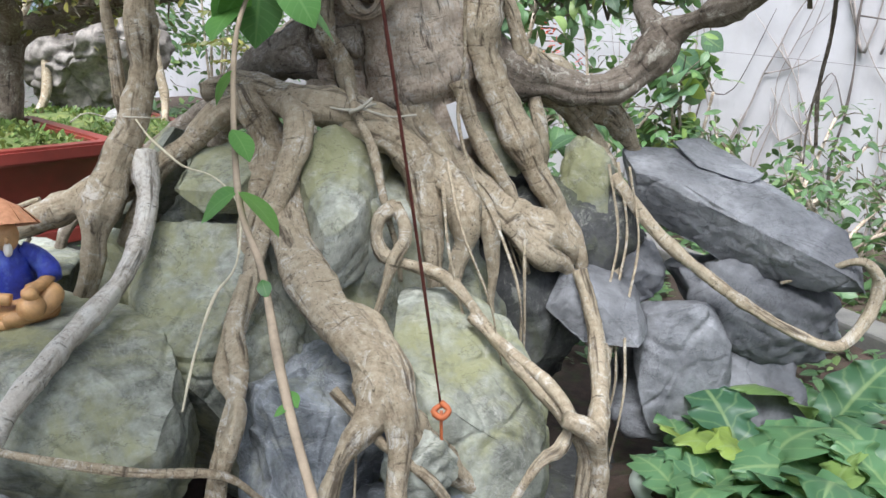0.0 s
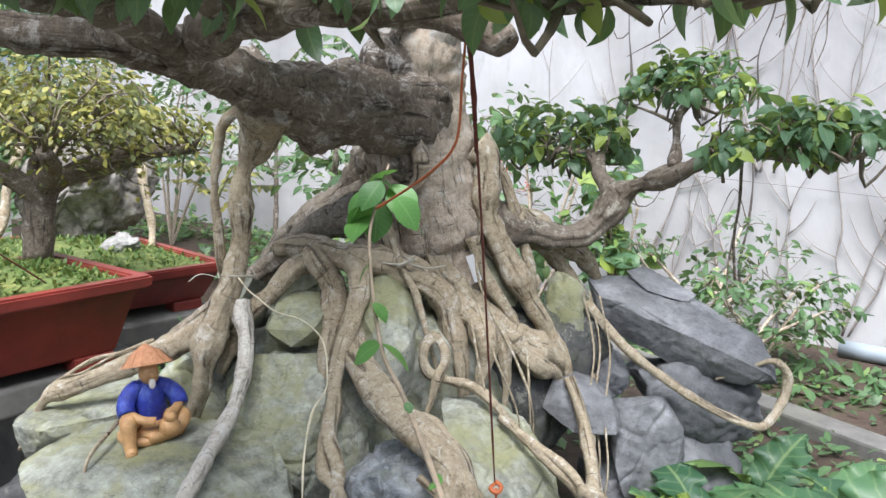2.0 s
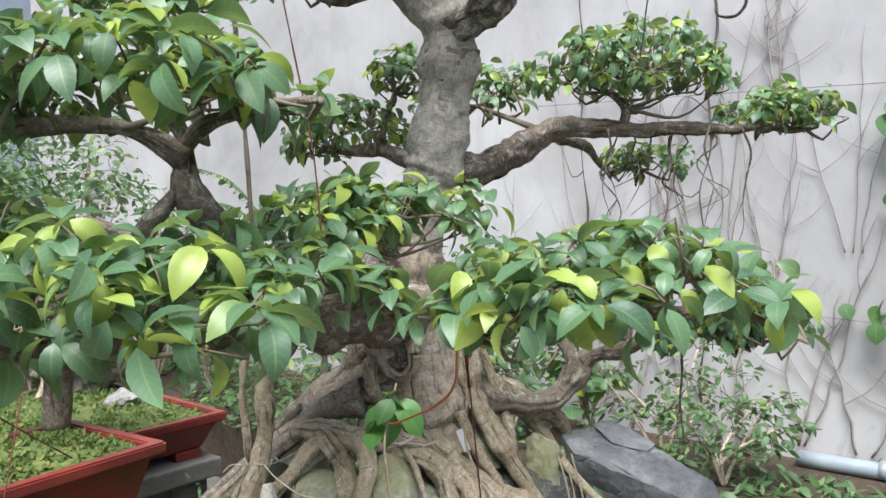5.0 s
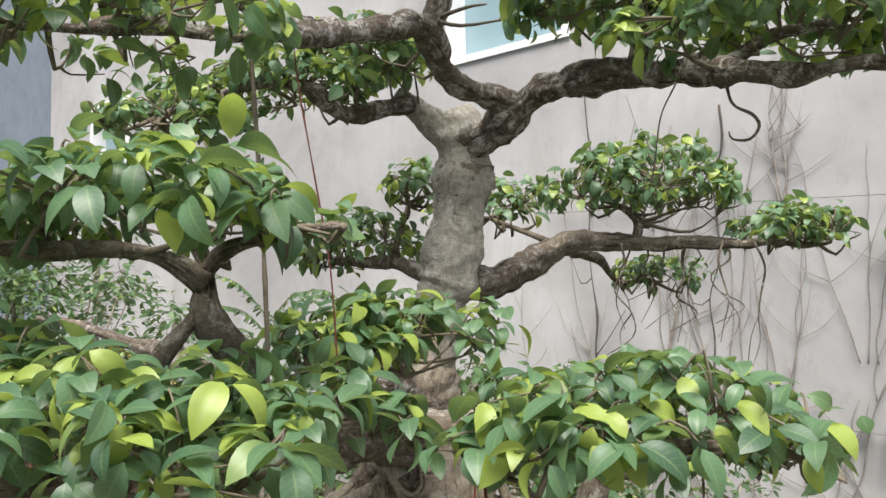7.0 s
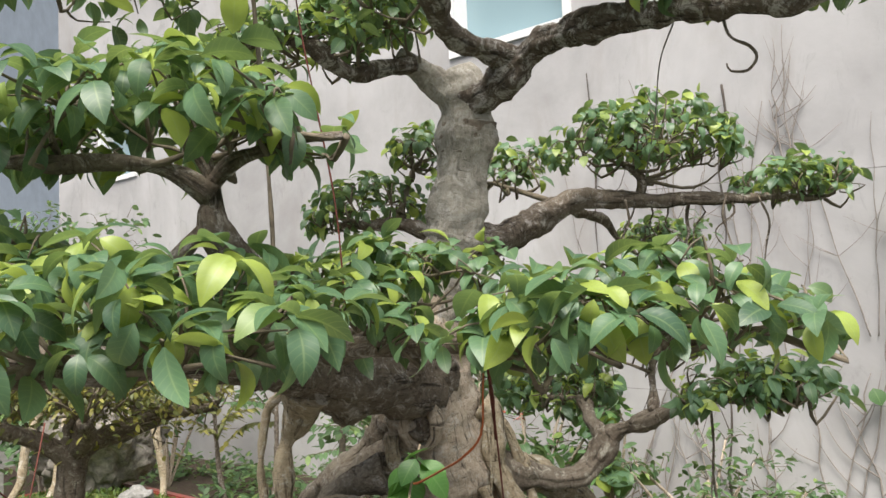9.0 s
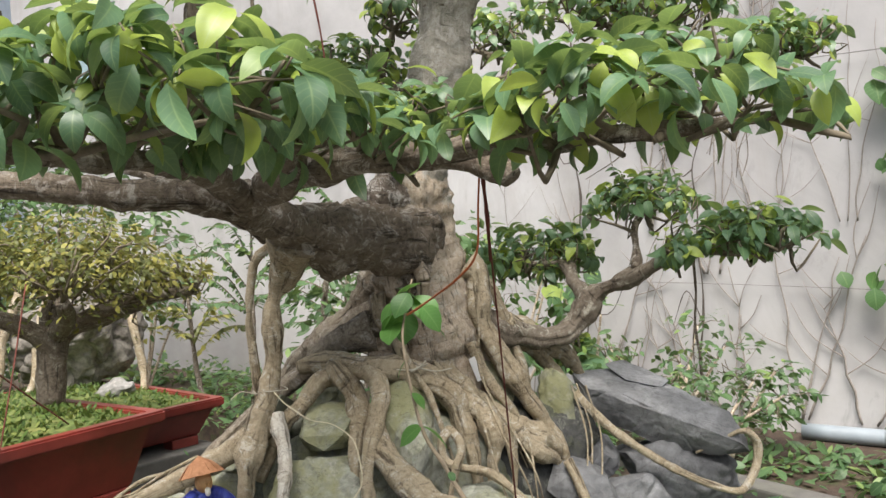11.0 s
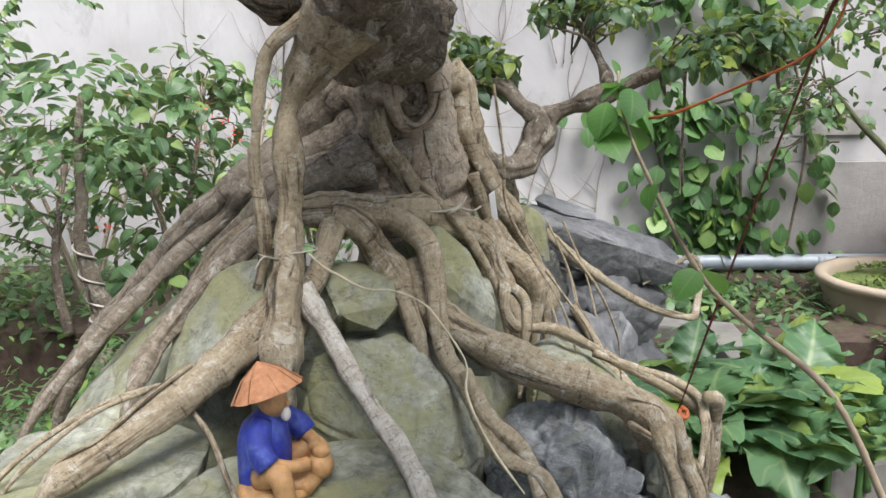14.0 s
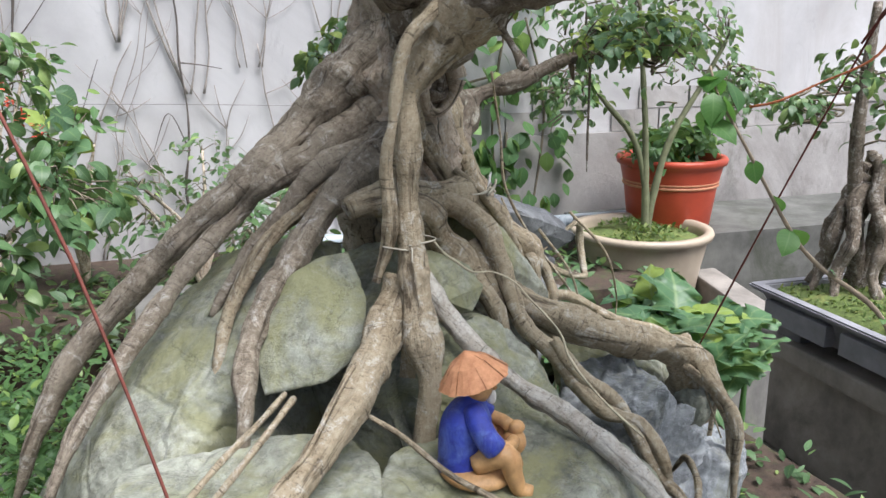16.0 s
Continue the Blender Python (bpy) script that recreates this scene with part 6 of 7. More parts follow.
def vine_fan(s0, z0, h, n, seed, mat, r=0.0038):
    """Leafless climber: crooked stems that spread upward from one foot, each with side twigs."""
    rnd = random.Random(seed)
    ways = []
    for i in range(n):
        lean, top = rnd.gauss(0, 0.22), h * rnd.uniform(0.45, 1.0)
        s, pts = s0 + rnd.gauss(0, 0.02), []
        for j in range(9):
            u = j / 8
            s += lean * top / 8 + rnd.gauss(0, 0.014)
            pts.append((*on_wall(s, z0 + top * u, 0.012 + 0.012 * rnd.random()), r * (1 - 0.65 * u) * rnd.uniform(0.8, 1.15)))
        ways.append(pts)
        for _ in range(rnd.randrange(2, 5)):
            q = Vector(rnd.choice(pts[2:8])[:3])
            dx, up = rnd.choice((-1, 1)) * rnd.uniform(0.05, 0.2), rnd.uniform(0.08, 0.3)
            mid = q + WD * (dx * 0.55 + rnd.gauss(0, 0.012)) + Vector((0, 0, up * 0.4))
            ways.append([(*q, r * 0.5), (*mid, r * 0.4), (*(q + WD * dx + Vector((0, 0, up))), r * 0.2)])
    lone("dry_vine", tubes(ways, seg=5, step=0.03, rough=0.2), mat, "thin leafless grey vine on the plaster wall", "vine", "dry vines on the wall")


for i, (s0, z0, h, n) in enumerate(((-0.75, 0.35, 2.1, 3), (-0.45, 0.35, 0.9, 2), (-0.22, 0.33, 1.0, 3), (-0.1, 1.1, 1.3, 4), (-0.32, 1.0, 1.5, 4), (0.03, 0.4, 0.9, 3), (0.2, 1.2, 1.3, 3), (-0.6, 1.2, 1.2, 4), (-0.95, 0.4, 1.0, 2), (-1.3, 0.4, 1.4, 2), (-0.06, 1.85, 0.7, 4), (0.3, 0.4, 0.6, 2))):
    vine_fan(s0, z0, h, n, 710 + i, DRY, 0.003 + 0.0012 * (i % 3))

DARK_VINE = plain("dark_vine", (0.09, 0.075, 0.065), 0.9, 0.3, 40)
for s, z1, seed in ((-0.33, 2.3, 5), (-0.95, 2.5, 7)):
    rnd = random.Random(seed)
    pts, p = [], s
    for j in range(12):
        p += rnd.gauss(0, 0.022)
        pts.append((*on_wall(p, 0.45 + (z1 - 0.45) * j / 11, 0.02 + 0.02 * rnd.random()), 0.0055 * rnd.uniform(0.5, 1.0)))
    ways = [pts]
    for q in pts[2:10:2]:
        dx = rnd.choice((-1, 1)) * rnd.uniform(0.1, 0.3)
        ways.append([(*q[:3], 0.003), (*(Vector(q[:3]) + WD * dx * 0.5 + Vector((0, 0, rnd.uniform(-0.1, 0.15)))), 0.0022), (*(Vector(q[:3]) + WD * dx + Vector((0, 0, rnd.uniform(-0.1, 0.35)))), 0.0012)])
    lone("dry_vine", tubes(ways, seg=7, step=0.03, rough=0.25), DARK_VINE, "dark woody leafless vine hanging on the wall", "vine", "dry vines on the wall")

PIPE = plain("grey_pipe", (0.26, 0.3, 0.335), 0.4, 0.1, 12, relief=0.05)
pipe = thing("water_pipe", on_wall(0.2, 0.38, 0.09), "grey plastic water pipe running along the wall", "pipe")
part("pipe_run", tube([(*on_wall(0.05, 0.37, 0.09), 0.033), (*on_wall(0.9, 0.38, 0.09), 0.033), (*on_wall(1.8, 0.385, 0.09), 0.033)], seg=20, step=0.1, rough=0.0), PIPE, pipe)
for s in (0.35, 1.25):
    part("pipe_clip", tube([(*on_wall(s, 0.378, 0.09), 0.037), (*on_wall(s + 0.03, 0.378, 0.09), 0.037)], seg=20, step=0.01, rough=0.0), PIPE, pipe)
WIRE = plain("rusty_wire", (0.2, 0.19, 0.185), 0.7, 0.3, 60)
lone("barbed_wire", tubes([[(*on_wall(-2.5, 1.0, 0.03), 0.0016), (*on_wall(-0.5, 0.965, 0.03), 0.0016), (*on_wall(1.0, 0.9, 0.03), 0.0016)]], seg=5, step=0.1), WIRE, "thin wire stretched along the wall", "wire")
lone("barbed_wire", tubes([[(*on_wall(-1.2, 1.9, 0.03), 0.002), (*on_wall(0.0, 1.86, 0.03), 0.002), (*on_wall(1.5, 1.8, 0.03), 0.002)]], seg=5, step=0.1), WIRE, "thin wire stretched along the wall", "wire")

# ---- greens in the basin ----


def greens_leaf(s, wide, arch, phase, rnd):
    """Long leaf: bare stalk, jagged lobed lower blade, broad ruffled tip; 9 across."""
    vs, fs, uv, rows = [], [], [], 34
    for i in range(rows + 1):
        t = i / rows
        if t < 0.18:
            w = 0.035
        else:
            u = (t - 0.18) / 0.82
            w = (0.3 + 0.7 * math.sin(math.pi * min(1.0, u ** 0.85 * 0.97)) ** 0.7) * math.sqrt(max(0.02, 1 - (max(0.0, u - 0.7) / 0.31) ** 2))
            lobe = 0.5 + 0.5 * math.sin(u * 15 + phase)
            w *= 0.72 + 0.28 * lobe if u < 0.4 else 0.93 + 0.07 * lobe
            w *= 1 + 0.03 * math.sin(u * 48 + phase * 3)
        a = arch * t
        y, z = s * math.sin(a) / arch, -s * (1 - math.cos(a)) / arch
        for k in range(-4, 5):
            q = k / 4
            x = q * w * wide * 0.5 * s
            ruff = q * q * 0.075 * s * math.sin(t * 24 + phase + q * 2.5) * (t > 0.2)
            quilt = 0.012 * s * math.cos((t * 8 - abs(q) * 1.6) * 6.283) * (0.2 < abs(q) < 0.9) * (t > 0.2)
            vs.append((x, y - abs(q) * 0.03 * s, z + abs(x) * 0.3 + ruff - quilt - (0.007 * s if k == 0 else 0)))
            uv.append((q, t, 0.0))
    for i in range(rows):
        for k in range(8):
            q = i * 9 + k
            fs.append((q, q + 1, q + 10, q + 9))
    return np.array(vs), fs, np.array(uv)


def leafy_plant(base, n, ln, seed, label):
    rnd = random.Random(seed)
    t = thing("leaf_vegetable", base, label, "plant")
    for i in range(n):
        a = 2.4 * i + rnd.gauss(0, 0.3)
        s = ln * rnd.uniform(0.65, 1.15)
        vs, fs, uv = greens_leaf(s, rnd.uniform(0.42, 0.56), rnd.uniform(0.9, 2.0), rnd.uniform(0, 6), rnd)
        m = leaf_pose(Vector(base) + Vector((0, 0, 0.01)), (math.cos(a), math.sin(a), 0), -rnd.uniform(0.9, 4.5), rnd.gauss(0, 24), rnd)
        mm = np.array(m)
        part("leaf", mesh_from("leaf", vs @ mm[:3, :3].T + mm[:3, 3], fs, True, uv), LEAF_GREENS_ONE, t)
    part("stalk", tube([(base[0], base[1], base[2] - 0.09, 0.008), (base[0], base[1], base[2] + 0.05, 0.005)], seg=7), LEAF_GREENS, t)


LEAF_GREENS_ONE = leafy("greens_leaf", (0.045, 0.115, 0.06), (0.105, 0.215, 0.095), (0.26, 0.35, 0.07), 0.78, True, rough=0.42, vein=0.6)
for i, (x, y, ln) in enumerate(((0.42, 0.86, 0.15), (0.50, 0.82, 0.16), (0.55, 0.92, 0.17), (0.45, 0.96, 0.13), (0.62, 0.84, 0.17), (0.36, 0.84, 0.11), (0.67, 0.96, 0.15), (0.57, 1.05, 0.13), (0.45, 0.74, 0.12), (0.72, 0.88, 0.15), (0.58, 0.75, 0.14), (0.38, 0.95, 0.1), (0.66, 0.72, 0.13), (0.53, 0.67, 0.11), (0.76, 0.8, 0.13))):
    leafy_plant((x - 0.03, y, 0.53), 6 + i % 2, ln * 1.25, 500 + i, "bright green leafy vegetable growing in the basin soil")
DISH = plain("pale_plastic", (0.45, 0.52, 0.45), 0.45, 0.12, 20)
DX, DY, DZ = 0.340, 0.939, 0.5
dish = thing("dish", (DX, DY, DZ), "pale green plastic dish half buried among the greens", "dish")
part("rim", lathe([(0.045, 0.0), (0.06, 0.016), (0.066, 0.03), (0.069, 0.034), (0.052, 0.036), (0.046, 0.02), (0.03, 0.008), (0.0, 0.006)], (DX, DY, DZ), 40), DISH, dish)
part("dry_litter", lathe([(0.0, 0.022), (0.03, 0.019), (0.047, 0.012)], (DX, DY, DZ), 24), SOIL, dish, "dry brown litter in the dish")
lone("soil_mound", rock_mesh((DX + 0.1, DY + 0.02, 0.42), (0.3, 0.22, 0.085), (0, 0, 0), 97, 5, 0.1, 3), SOIL, "mounded dark soil under the greens", "soil")
rnd = random.Random(5)
for i in range(26):
    x, y = rnd.uniform(0.25, 0.85), rnd.uniform(0.75, 1.35)
    a = rnd.uniform(0, 6.28)
    lone("dead_twig", tube([(x, y, 0.465, 0.002), (x + 0.05 * math.cos(a), y + 0.05 * math.sin(a), 0.475, 0.0018), (x + 0.11 * math.cos(a), y + 0.11 * math.sin(a), 0.468, 0.001)], seg=5, step=0.03), TWIG, "dry fallen twig lying on the soil", "twig", "fallen twigs")
items = []
for i in range(2600):
    u, v = rnd.uniform(0.1, 1.85), rnd.uniform(0.1, 1.15)
    p = BC + B2 * u + B1 * v
    if (p.x / 0.62) ** 2 + ((p.y - 1.05) / 0.42) ** 2 < 1:
        continue
    a = rnd.uniform(0, 6.28)
    items.append((leaf_pose(Vector((p.x, p.y, 0.462 + rnd.random() ** 2 * 0.05)), (math.cos(a), math.sin(a), 0), rnd.uniform(-0.8, 0.3), 0, rnd), rnd.uniform(0.015, 0.045), rnd.random()))
lone("weeds", leaves_joined(items, SMALL), LEAF_SHRUB, "small weeds over the basin soil", "weeds", kind="stuff")
items = []
for i in range(4200):
    u = rnd.random()
    x, y = -0.221 + -0.264 * u + rnd.gauss(0, 0.07), 1.873 + -0.398 * u + rnd.gauss(0, 0.07)
    if i % 3 == 0:
        x, y = rnd.gauss(-0.6, 0.06), rnd.gauss(1.5, 0.12)
    a = rnd.uniform(0, 6.28)
    items.append((leaf_pose(Vector((x, y, 0.42 + rnd.random() * 0.24)), (math.cos(a), math.sin(a), 0), rnd.uniform(-1.5, 0.3), 0, rnd), rnd.uniform(0.012, 0.03), rnd.random()))
lone("fine_grass", leaves_joined(items, SMALL), LEAF_GREENS, "fine feathery green weeds beside the rockery", "weeds", kind="stuff")

# ---- figurine: plain seated fisher in glazed clay ----
SKIN = plain("ochre_glaze", (0.5, 0.29, 0.125), 0.45, 0.3, 60, relief=0.3, second=(0.38, 0.17, 0.06))
BLUE = plain("blue_glaze", (0.025, 0.045, 0.34), 0.38, 0.4, 90, relief=0.5, second=(0.12, 0.19, 0.55))
STRAW, _nt, _b = material("straw_hat", (0.52, 0.24, 0.11), 0.75)
_c = ramp(_nt, noise_node(_nt, 120, 5, 0.7), [(0.3, (0.4, 0.17, 0.08)), (0.7, (0.62, 0.31, 0.16))])
_nt.links.new(_c, _b.inputs["Base Color"])
bump(_nt, _b, noise_node(_nt, 160, 4), 0.4, 0.001)
WHITE = plain("white_glaze", (0.7, 0.68, 0.62), 0.5, 0.1, 60)


def figurine():
    fwd, side = Vector((0.6, -0.8, 0)), Vector((0.8, 0.6, 0))
    o = Vector((-0.43, 0.775, 0.778))

    def w(a, b, c):
        """b ahead, a to its left, c up."""
        return o + side * a + fwd * b + Vector((0, 0, c))

    bm = bmesh.new()

    def ball(c, r, mat, turn=None):
        res = bmesh.ops.create_icosphere(bm, subdivisions=3, radius=1.0)
        for v in res["verts"]:
            p = Vector((v.co.x * r[0], v.co.y * r[1], v.co.z * r[2]))
            q = Vector(c)
            v.co = w(q.x + p.x, q.y + p.y, q.z + p.z)
            v.co += Vector(noise.noise_vector(v.co * 90)) * 0.0009
        for f in {f for v in res["verts"] for f in v.link_faces}:
            f.material_index, f.smooth = mat, True

    def limb(pts, mat):
        vs, fs, _ = tube_arrays([(*w(*p[:3]), p[3]) for p in pts], seg=12, step=0.004, rough=0.05)
        bv = [bm.verts.new(v) for v in vs]
        for f in fs:
            g = bm.faces.new([bv[i] for i in f])
            g.material_index, g.smooth = mat, True

    ball((0, 0.0, 0.006), (0.046, 0.04, 0.014), 0)           # plinth
    ball((0.01, 0.015, 0.014), (0.034, 0.03, 0.013), 0)
    limb([(0, -0.012, 0.008, 0.03), (0, -0.013, 0.03, 0.027), (0, -0.012, 0.052, 0.026), (0, -0.008, 0.069, 0.022), (0, -0.005, 0.08, 0.013), (0, -0.003, 0.088, 0.008)], 1)       # robe
    limb([(-0.012, -0.007, 0.075, 0.011), (-0.026, -0.003, 0.066, 0.0125), (-0.034, 0.004, 0.053, 0.013), (-0.035, 0.012, 0.043, 0.0125)], 1)
    limb([(0.012, -0.007, 0.075, 0.011), (0.026, -0.003, 0.067, 0.0125), (0.036, 0.005, 0.055, 0.013), (0.037, 0.014, 0.045, 0.0125)], 1)
    limb([(-0.034, 0.010, 0.045, 0.007), (-0.022, 0.028, 0.038, 0.0065), (-0.004, 0.036, 0.034, 0.007)], 0)
    limb([(0.036, 0.012, 0.046, 0.007), (0.026, 0.028, 0.044, 0.0065), (0.014, 0.036, 0.042, 0.007)], 0)
    limb([(-0.022, -0.004, 0.022, 0.013), (-0.036, 0.022, 0.036, 0.012), (-0.038, 0.030, 0.014, 0.009), (-0.038, 0.036, 0.0, 0.008), (-0.040, 0.048, -0.004, 0.007)], 0)
    limb([(0.022, -0.002, 0.022, 0.013), (0.036, 0.024, 0.03, 0.013), (0.020, 0.034, 0.018, 0.011), (0.0, 0.036, 0.014, 0.009), (-0.014, 0.038, 0.012, 0.007)], 0)
    ball((0.014, 0.04, 0.024), (0.015, 0.013, 0.014), 0)     # gourd
    ball((0.014, 0.042, 0.04), (0.009, 0.009, 0.008), 0)
    ball((0, 0.0, 0.094), (0.0135, 0.015, 0.0175), 0)        # head
    ball((0, 0.0135, 0.082), (0.0045, 0.005, 0.008), 3)      # beard
    ball((0, 0.016, 0.093), (0.0025, 0.003, 0.004), 0)
    n = 28
    for i in range(n):                                       # cone hat
        a0, a1 = 2 * math.pi * i / n, 2 * math.pi * (i + 1) / n
        def hat(x, y, z):
            """A point of the hat, tipped back so that the brow shows."""
            c, t = math.cos(-0.3), math.sin(-0.3)
            return w(x, -0.006 + y * c + (z - 0.108) * t, 0.108 - y * t + (z - 0.108) * c)
        r1 = 0.036 * (1 + 0.03 * math.sin(i * 2.3))
        tip, low = hat(0, 0, 0.134), hat(0, 0, 0.111)
        p0, p1 = hat(math.cos(a0) * r1, math.sin(a0) * r1, 0.103), hat(math.cos(a1) * r1, math.sin(a1) * r1, 0.103)
        m0, m1 = hat(math.cos(a0) * r1 * 0.55, math.sin(a0) * r1 * 0.55, 0.1215), hat(math.cos(a1) * r1 * 0.55, math.sin(a1) * r1 * 0.55, 0.1215)
        k = [bm.verts.new(q) for q in (tip, m0, m1, p0, p1, low)]
        for f in ((k[0], k[1], k[2]), (k[1], k[3], k[4], k[2]), (k[5], k[4], k[3])):
            g = bm.faces.new(f)
            g.material_index, g.smooth = 2, False
    bmesh.ops.remove_doubles(bm, verts=bm.verts, dist=0.0002)
    bmesh.ops.recalc_face_normals(bm, faces=bm.faces)
    return lone("figurine", bm, [SKIN, BLUE, STRAW, WHITE], "glazed clay figurine in blue coat and cone hat on rock", "figurine")


figurine()

# ---- strings, tag, ties, young shoot ----
RED_STRING = plain("rust_red_string", (0.12, 0.03, 0.02), 0.8, 0.3, 90)
ORANGE = plain("orange_wire", (0.38, 0.1, 0.03), 0.6, 0.2, 90)
TWINE = plain("pale_twine", (0.42, 0.39, 0.32), 0.85, 0.15, 90)
cord = thing("guy_string", (0.048, 0.671, 0.765), "rust-red string tied from a branch down to a stone", "string")
part("cord", tube([(-0.006, 0.437, 1.335, 0.0015), (0.02, 0.55, 1.07, 0.0013), (0.048, 0.671, 0.765, 0.0013)], seg=6, step=0.02, rough=0.2), RED_STRING, cord)
part("cord", tube([(-0.004, 0.432, 1.345, 0.002), (-0.004, 0.44, 1.30, 0.0022), (0.002, 0.47, 1.25, 0.0022), (0.006, 0.5, 1.2, 0.0018)], seg=8, step=0.006, rough=0.5), RED_STRING, cord)
part("knot", tube([(0.048, 0.668, 0.772, 0.003), (0.056, 0.664, 0.766, 0.003), (0.05, 0.66, 0.760, 0.003), (0.042, 0.664, 0.764, 0.003), (0.049, 0.668, 0.77, 0.002)], seg=8, step=0.003), ORANGE, cord, "orange wire loop")
part("loose_end", tube([(0.049, 0.664, 0.765, 0.0018), (0.05, 0.662, 0.74, 0.0016), (0.052, 0.664, 0.715, 0.0014)], seg=6, step=0.01), ORANGE, cord)
lone("orange_wire", tube([(-0.006, 0.436, 1.335, 0.0013), (-0.01, 0.455, 1.27, 0.0014), (-0.014, 0.467, 1.212, 0.0015), (-0.037, 0.485, 1.182, 0.0015), (-0.065, 0.53, 1.158, 0.0014), (-0.092, 0.571, 1.137, 0.0017), (-0.1, 0.6, 1.13, 0.0015)], seg=6, step=0.01), ORANGE, "bent orange wire hooked round a shoot", "wire")
lone("red_wire", tube([(-0.97, 0.5, 1.35, 0.002), (-0.95, 0.86, 1.22, 0.002), (-0.93, 1.2, 1.0, 0.002), (-0.9, 1.45, 0.84, 0.002)], seg=5, step=0.05), RED_STRING, "red string pulled down to the red tray", "string")
lone("aerial_root", tubes([[(0.45, 1.0, 1.17, 0.003), (0.452, 1.0, 1.1, 0.0026), (0.447, 0.998, 1.04, 0.0028), (0.455, 1.0, 0.97, 0.0018)], [(0.449, 1.0, 1.06, 0.0018), (0.44, 0.995, 1.0, 0.0014), (0.442, 0.995, 0.95, 0.001)]], seg=6, step=0.01, rough=0.3), BARK_DARK, "dark aerial root hanging from the low leaf pad", "root")
rnd = random.Random(61)
for i, x in enumerate((0.36, 0.4, 0.43, 0.47, 0.52, 0.535, 0.57, 0.6, 0.66)):
    y, z, n = 1.23 + rnd.gauss(0, 0.03), 1.585, rnd.uniform(0.12, 0.28)
    w = [(x + rnd.gauss(0, 0.008) * j, y + rnd.gauss(0, 0.006), z - n * j / 5, 0.0026 * (1 - 0.13 * j) * (1.6 if i == 4 else 1.0)) for j in range(6)]
    q = w[3]
    lone("aerial_root", tubes([w, [(*q[:3], 0.0014), (q[0] + rnd.gauss(0, 0.02), q[1], q[2] - 0.04, 0.0011), (q[0] + rnd.gauss(0, 0.03), q[1], q[2] - 0.1, 0.0007)]], seg=5, step=0.012, rough=0.25), BARK_DARK, "thin dark aerial root hanging from the middle limb", "root", "hanging aerial roots")
lone("red_wire", tube([(-0.77, 0.98, 1.19, 0.0013), (-0.765, 0.907, 1.06, 0.0013), (-0.767, 0.835, 0.912, 0.0013), (-0.77, 0.79, 0.8, 0.0013)], seg=5, step=0.05), RED_STRING, "red string hanging beside the flat slab", "string")
lone("red_string", tube([(-0.248, 0.62, 1.856, 0.0014), (-0.238, 0.615, 1.77, 0.0013), (-0.217, 0.61, 1.648, 0.0013), (-0.195, 0.605, 1.514, 0.0013), (-0.185, 0.6, 1.367, 0.0013)], seg=6, step=0.02, rough=0.25), RED_STRING, "rust-red string tied from a crown limb down to a branch", "string")
lone("hanging_stem", tube([(-0.296, 0.56, 1.826, 0.003), (-0.288, 0.55, 1.739, 0.0032), (-0.28, 0.54, 1.638, 0.003), (-0.271, 0.53, 1.498, 0.003), (-0.265, 0.52, 1.355, 0.0028)], seg=8, step=0.02, rough=0.25), TWIG, "thin pale brown stem hanging from the crown", "stem")
lone("grey_cord", tube([(0.33, 0.7, 1.8, 0.0014), (0.349, 0.85, 1.777, 0.0013), (0.379, 1, 1.713, 0.0013), (0.41, 1.2, 1.63, 0.0013)], seg=6, step=0.02, rough=0.2), WIRE, "thin grey cord tied between two limbs", "string")
lone("hooked_twig", tube([(0.377, 0.63, 1.786, 0.003), (0.383, 0.62, 1.745, 0.0026), (0.411, 0.62, 1.729, 0.0025), (0.421, 0.62, 1.712, 0.0024), (0.406, 0.62, 1.693, 0.0022), (0.381, 0.62, 1.693, 0.002), (0.376, 0.62, 1.704, 0.0015)], seg=8, step=0.006, rough=0.3), BARK_DARK, "dark hooked twig hanging under a crown limb", "twig")
lone("pillar_tie", tubes([[(-0.36, 0.90, 0.985, 0.001), (-0.33, 0.885, 0.987, 0.001), (-0.31, 0.905, 0.985, 0.001), (-0.33, 0.935, 0.988, 0.001), (-0.37, 0.93, 0.984, 0.001), (-0.362, 0.9, 0.98, 0.001)], [(-0.36, 0.9, 0.98, 0.0008), (-0.385, 0.88, 0.99, 0.0008), (-0.4, 0.87, 0.98, 0.001)]], seg=5, step=0.006), TWINE, "wire tie round the prop root and thin stem", "tie")
lone("runner_root", tube([(-0.33, 0.885, 0.985, 0.0013), (-0.315, 0.88, 0.968, 0.0012), (-0.30, 0.875, 0.957, 0.0013), (-0.27, 0.868, 0.937, 0.0012), (-0.235, 0.86, 0.93, 0.0012), (-0.205, 0.845, 0.912, 0.0012), (-0.192, 0.83, 0.89, 0.0012), (-0.185, 0.79, 0.85, 0.0012), (-0.2, 0.77, 0.825, 0.0017), (-0.205, 0.745, 0.80, 0.0016), (-0.205, 0.71, 0.77, 0.0015), (-0.2, 0.67, 0.74, 0.0013)], seg=6, step=0.008, rough=0.3), plain("yellow_root", (0.52, 0.47, 0.34), 0.85, 0.25, 70), "thin yellowish runner root trailing over the rock", "root")
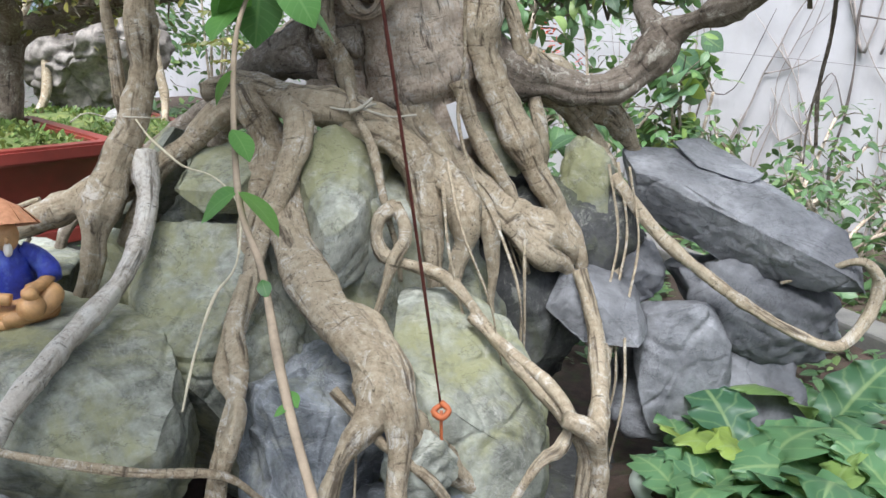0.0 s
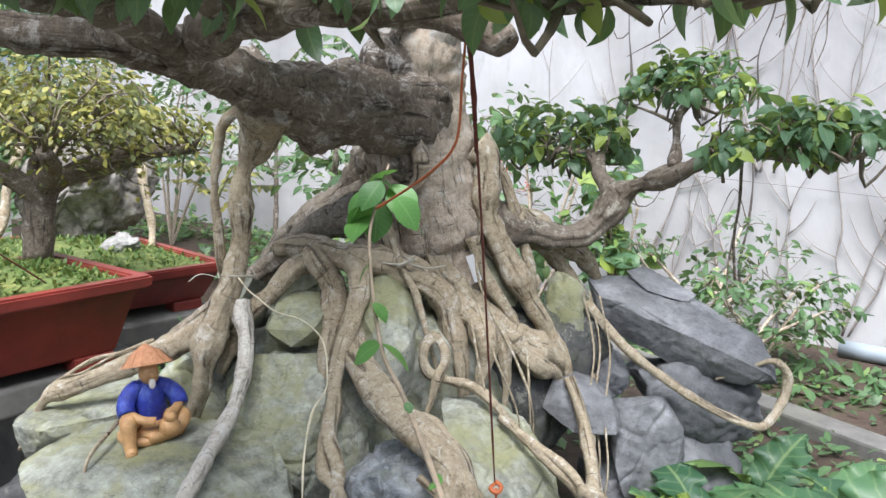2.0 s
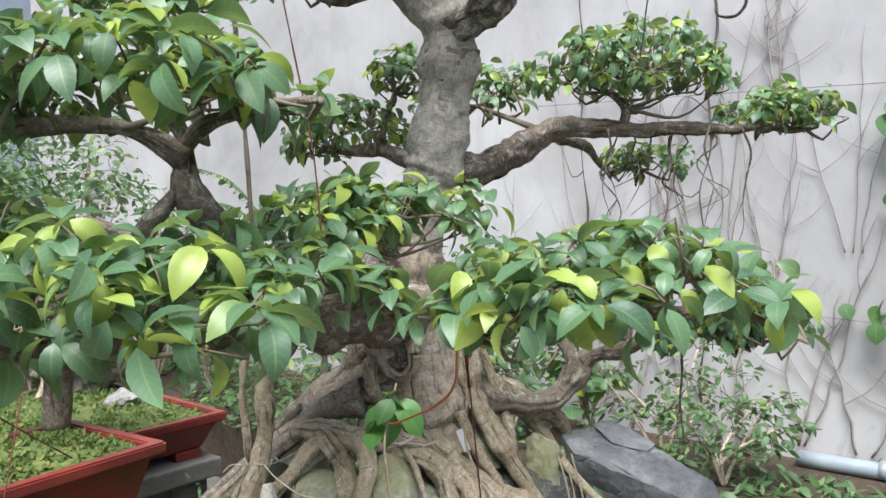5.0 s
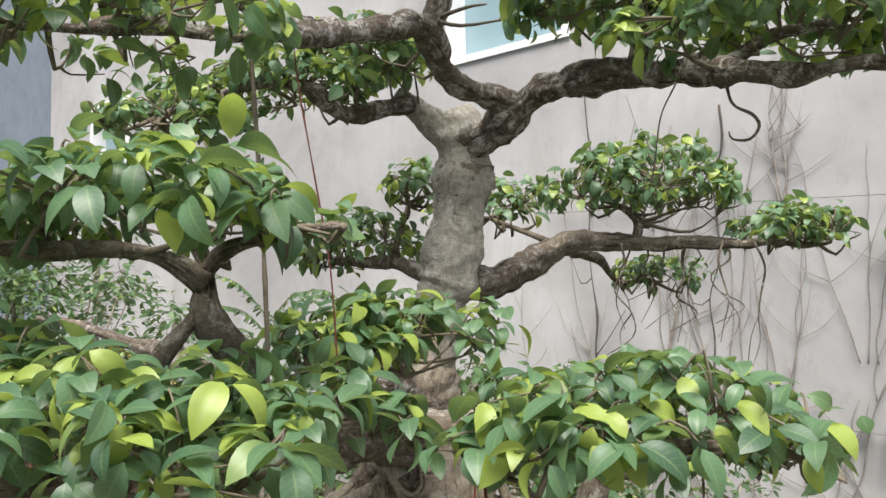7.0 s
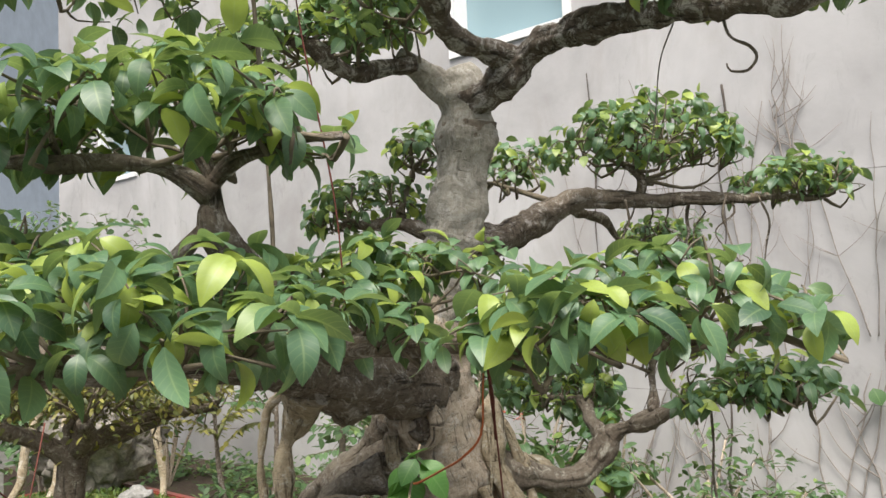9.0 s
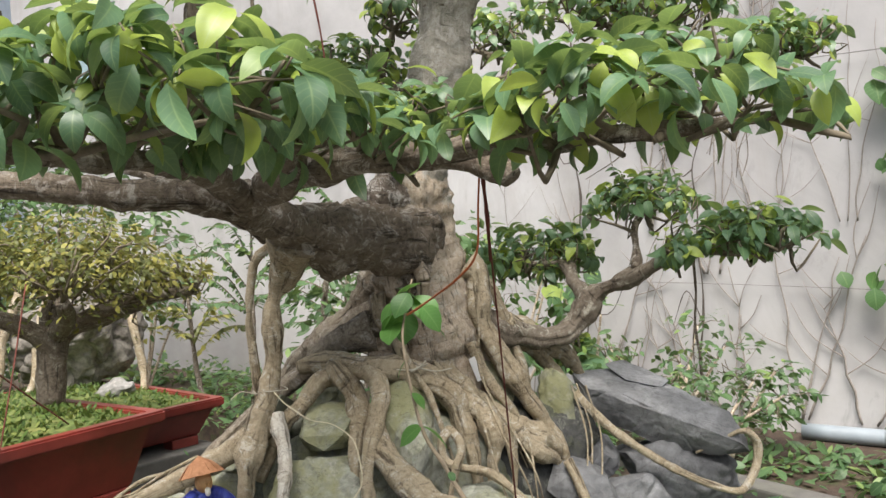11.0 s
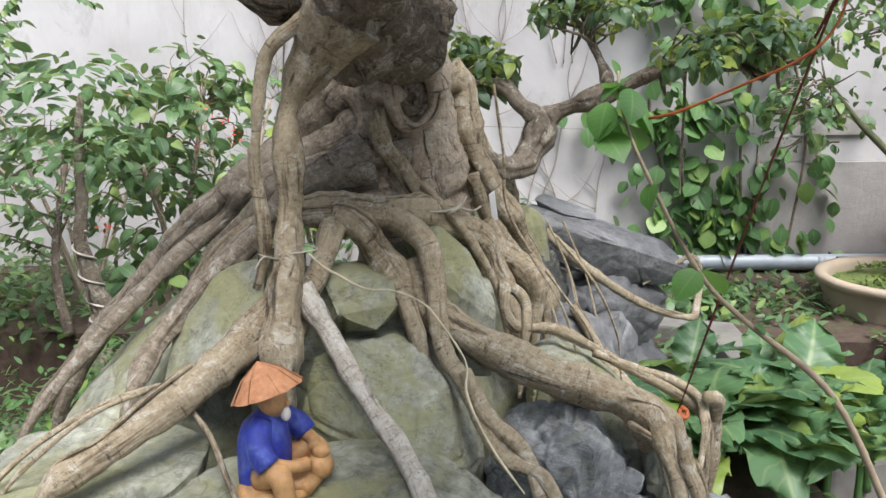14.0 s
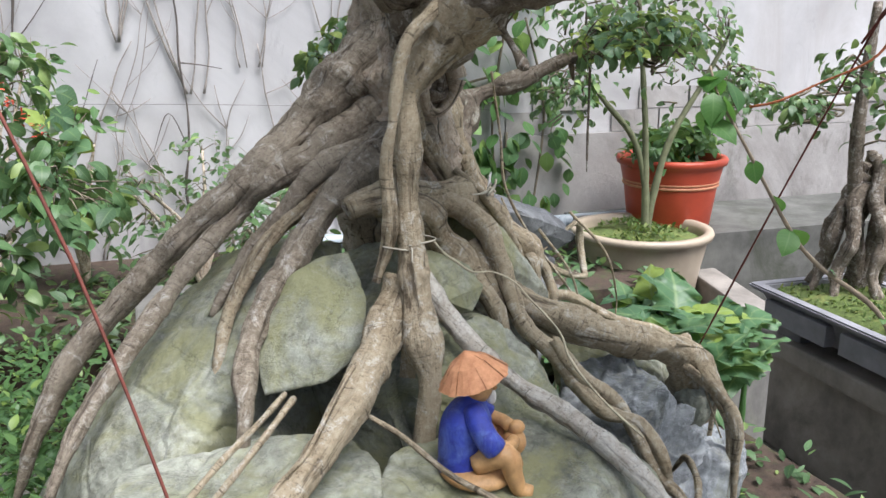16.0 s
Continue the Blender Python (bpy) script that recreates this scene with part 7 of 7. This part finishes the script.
lone("twine", tubes([[(-0.17, 0.985, 1.008, 0.0018), (-0.13, 0.955, 1.0, 0.0018), (-0.09, 0.945, 0.998, 0.002), (-0.065, 0.95, 1.006, 0.0017)], [(-0.085, 0.94, 1.002, 0.0018), (-0.05, 0.95, 0.992, 0.0016), (-0.02, 0.97, 0.992, 0.0015)], [(-0.095, 0.94, 0.995, 0.0018), (-0.078, 0.938, 1.004, 0.0018), (-0.068, 0.94, 1.014, 0.0015)]], seg=6, step=0.005, rough=0.3), TWINE, "short piece of pale twine knotted round a root", "twine")
bm = bmesh.new()
box_bm(bm, (-0.0065, -0.0006, -0.028), (0.0065, 0.0006, 0.022), 0.0004)
bmesh.ops.transform(bm, matrix=pose(0.026, 1.0, 0.985, 12, 0, 12) @ pose(0, 0, 0, 0, -22, 0), verts=bm.verts)
lone("plant_tag", bm, plain("white_plastic", (0.8, 0.8, 0.82), 0.4, 0.05), "small white plastic plant tag on the trunk", "tag")

shoot = thing("young_shoot", (0.0, 0.42, 0.8), "young green shoot with rounded leaves in front of the trunk", "shoot")
part("stem", tube([(0.02, 0.40, 0.76, 0.0035), (-0.026, 0.44, 0.879, 0.0032), (-0.063, 0.51, 0.942, 0.0028), (-0.09, 0.544, 0.988, 0.0024), (-0.108, 0.6, 1.087, 0.002), (-0.1, 0.635, 1.14, 0.0018), (-0.09, 0.65, 1.175, 0.0015)], seg=7, step=0.01, rough=0.15), plain("shoot_bark", (0.3, 0.24, 0.17), 0.85, 0.3, 60), shoot)
SHOOT_LEAF = leafy("shoot_leaf", (0.05, 0.14, 0.04), (0.11, 0.27, 0.06), (0.2, 0.4, 0.07), 0.85, True, 0.5)
rnd = random.Random(9)
SPRIG = [(-0.098 + 0.02 * math.cos(2.4 * k), 0.64 + 0.014 * math.sin(2.4 * k), 1.17 - 0.006 * k, (170, 350, 230, 310, 200, 340, 270, 150, 20, 250)[k], (0.25, 0.35, 0.7, 0.8, 1.2, 1.0, 1.7, 0.6, 0.5, 0.3)[k], rnd.uniform(0.042, 0.055)) for k in range(10)]
SPRIG += [(-0.105, 0.59, 1.07, 200, 1.0, 0.03), (-0.1, 0.565, 1.03, 330, 0.7, 0.028), (-0.09, 0.544, 0.99, 185, 0.5, 0.04), (-0.09, 0.544, 0.99, 350, 0.5, 0.045), (-0.06, 0.5, 0.94, 300, 0.6, 0.014), (-0.03, 0.45, 0.885, 320, 0.3, 0.014), (-0.025, 0.44, 0.88, 200, 0.3, 0.012)]
for x, y, z, a, d, s in SPRIG:
    vs, fs = leaf_arrays(s, s * 0.72, 0.6, 0.15, 9, 4)
    mm = np.array(leaf_pose(Vector((x, y, z)), (math.cos(radians(a)), math.sin(radians(a)), 0), d, rnd.gauss(0, 15), rnd))
    part("leaf", mesh_from("leaf", vs @ mm[:3, :3].T + mm[:3, 3], fs, True, LEAF_UV[len(vs)]), SHOOT_LEAF, shoot)
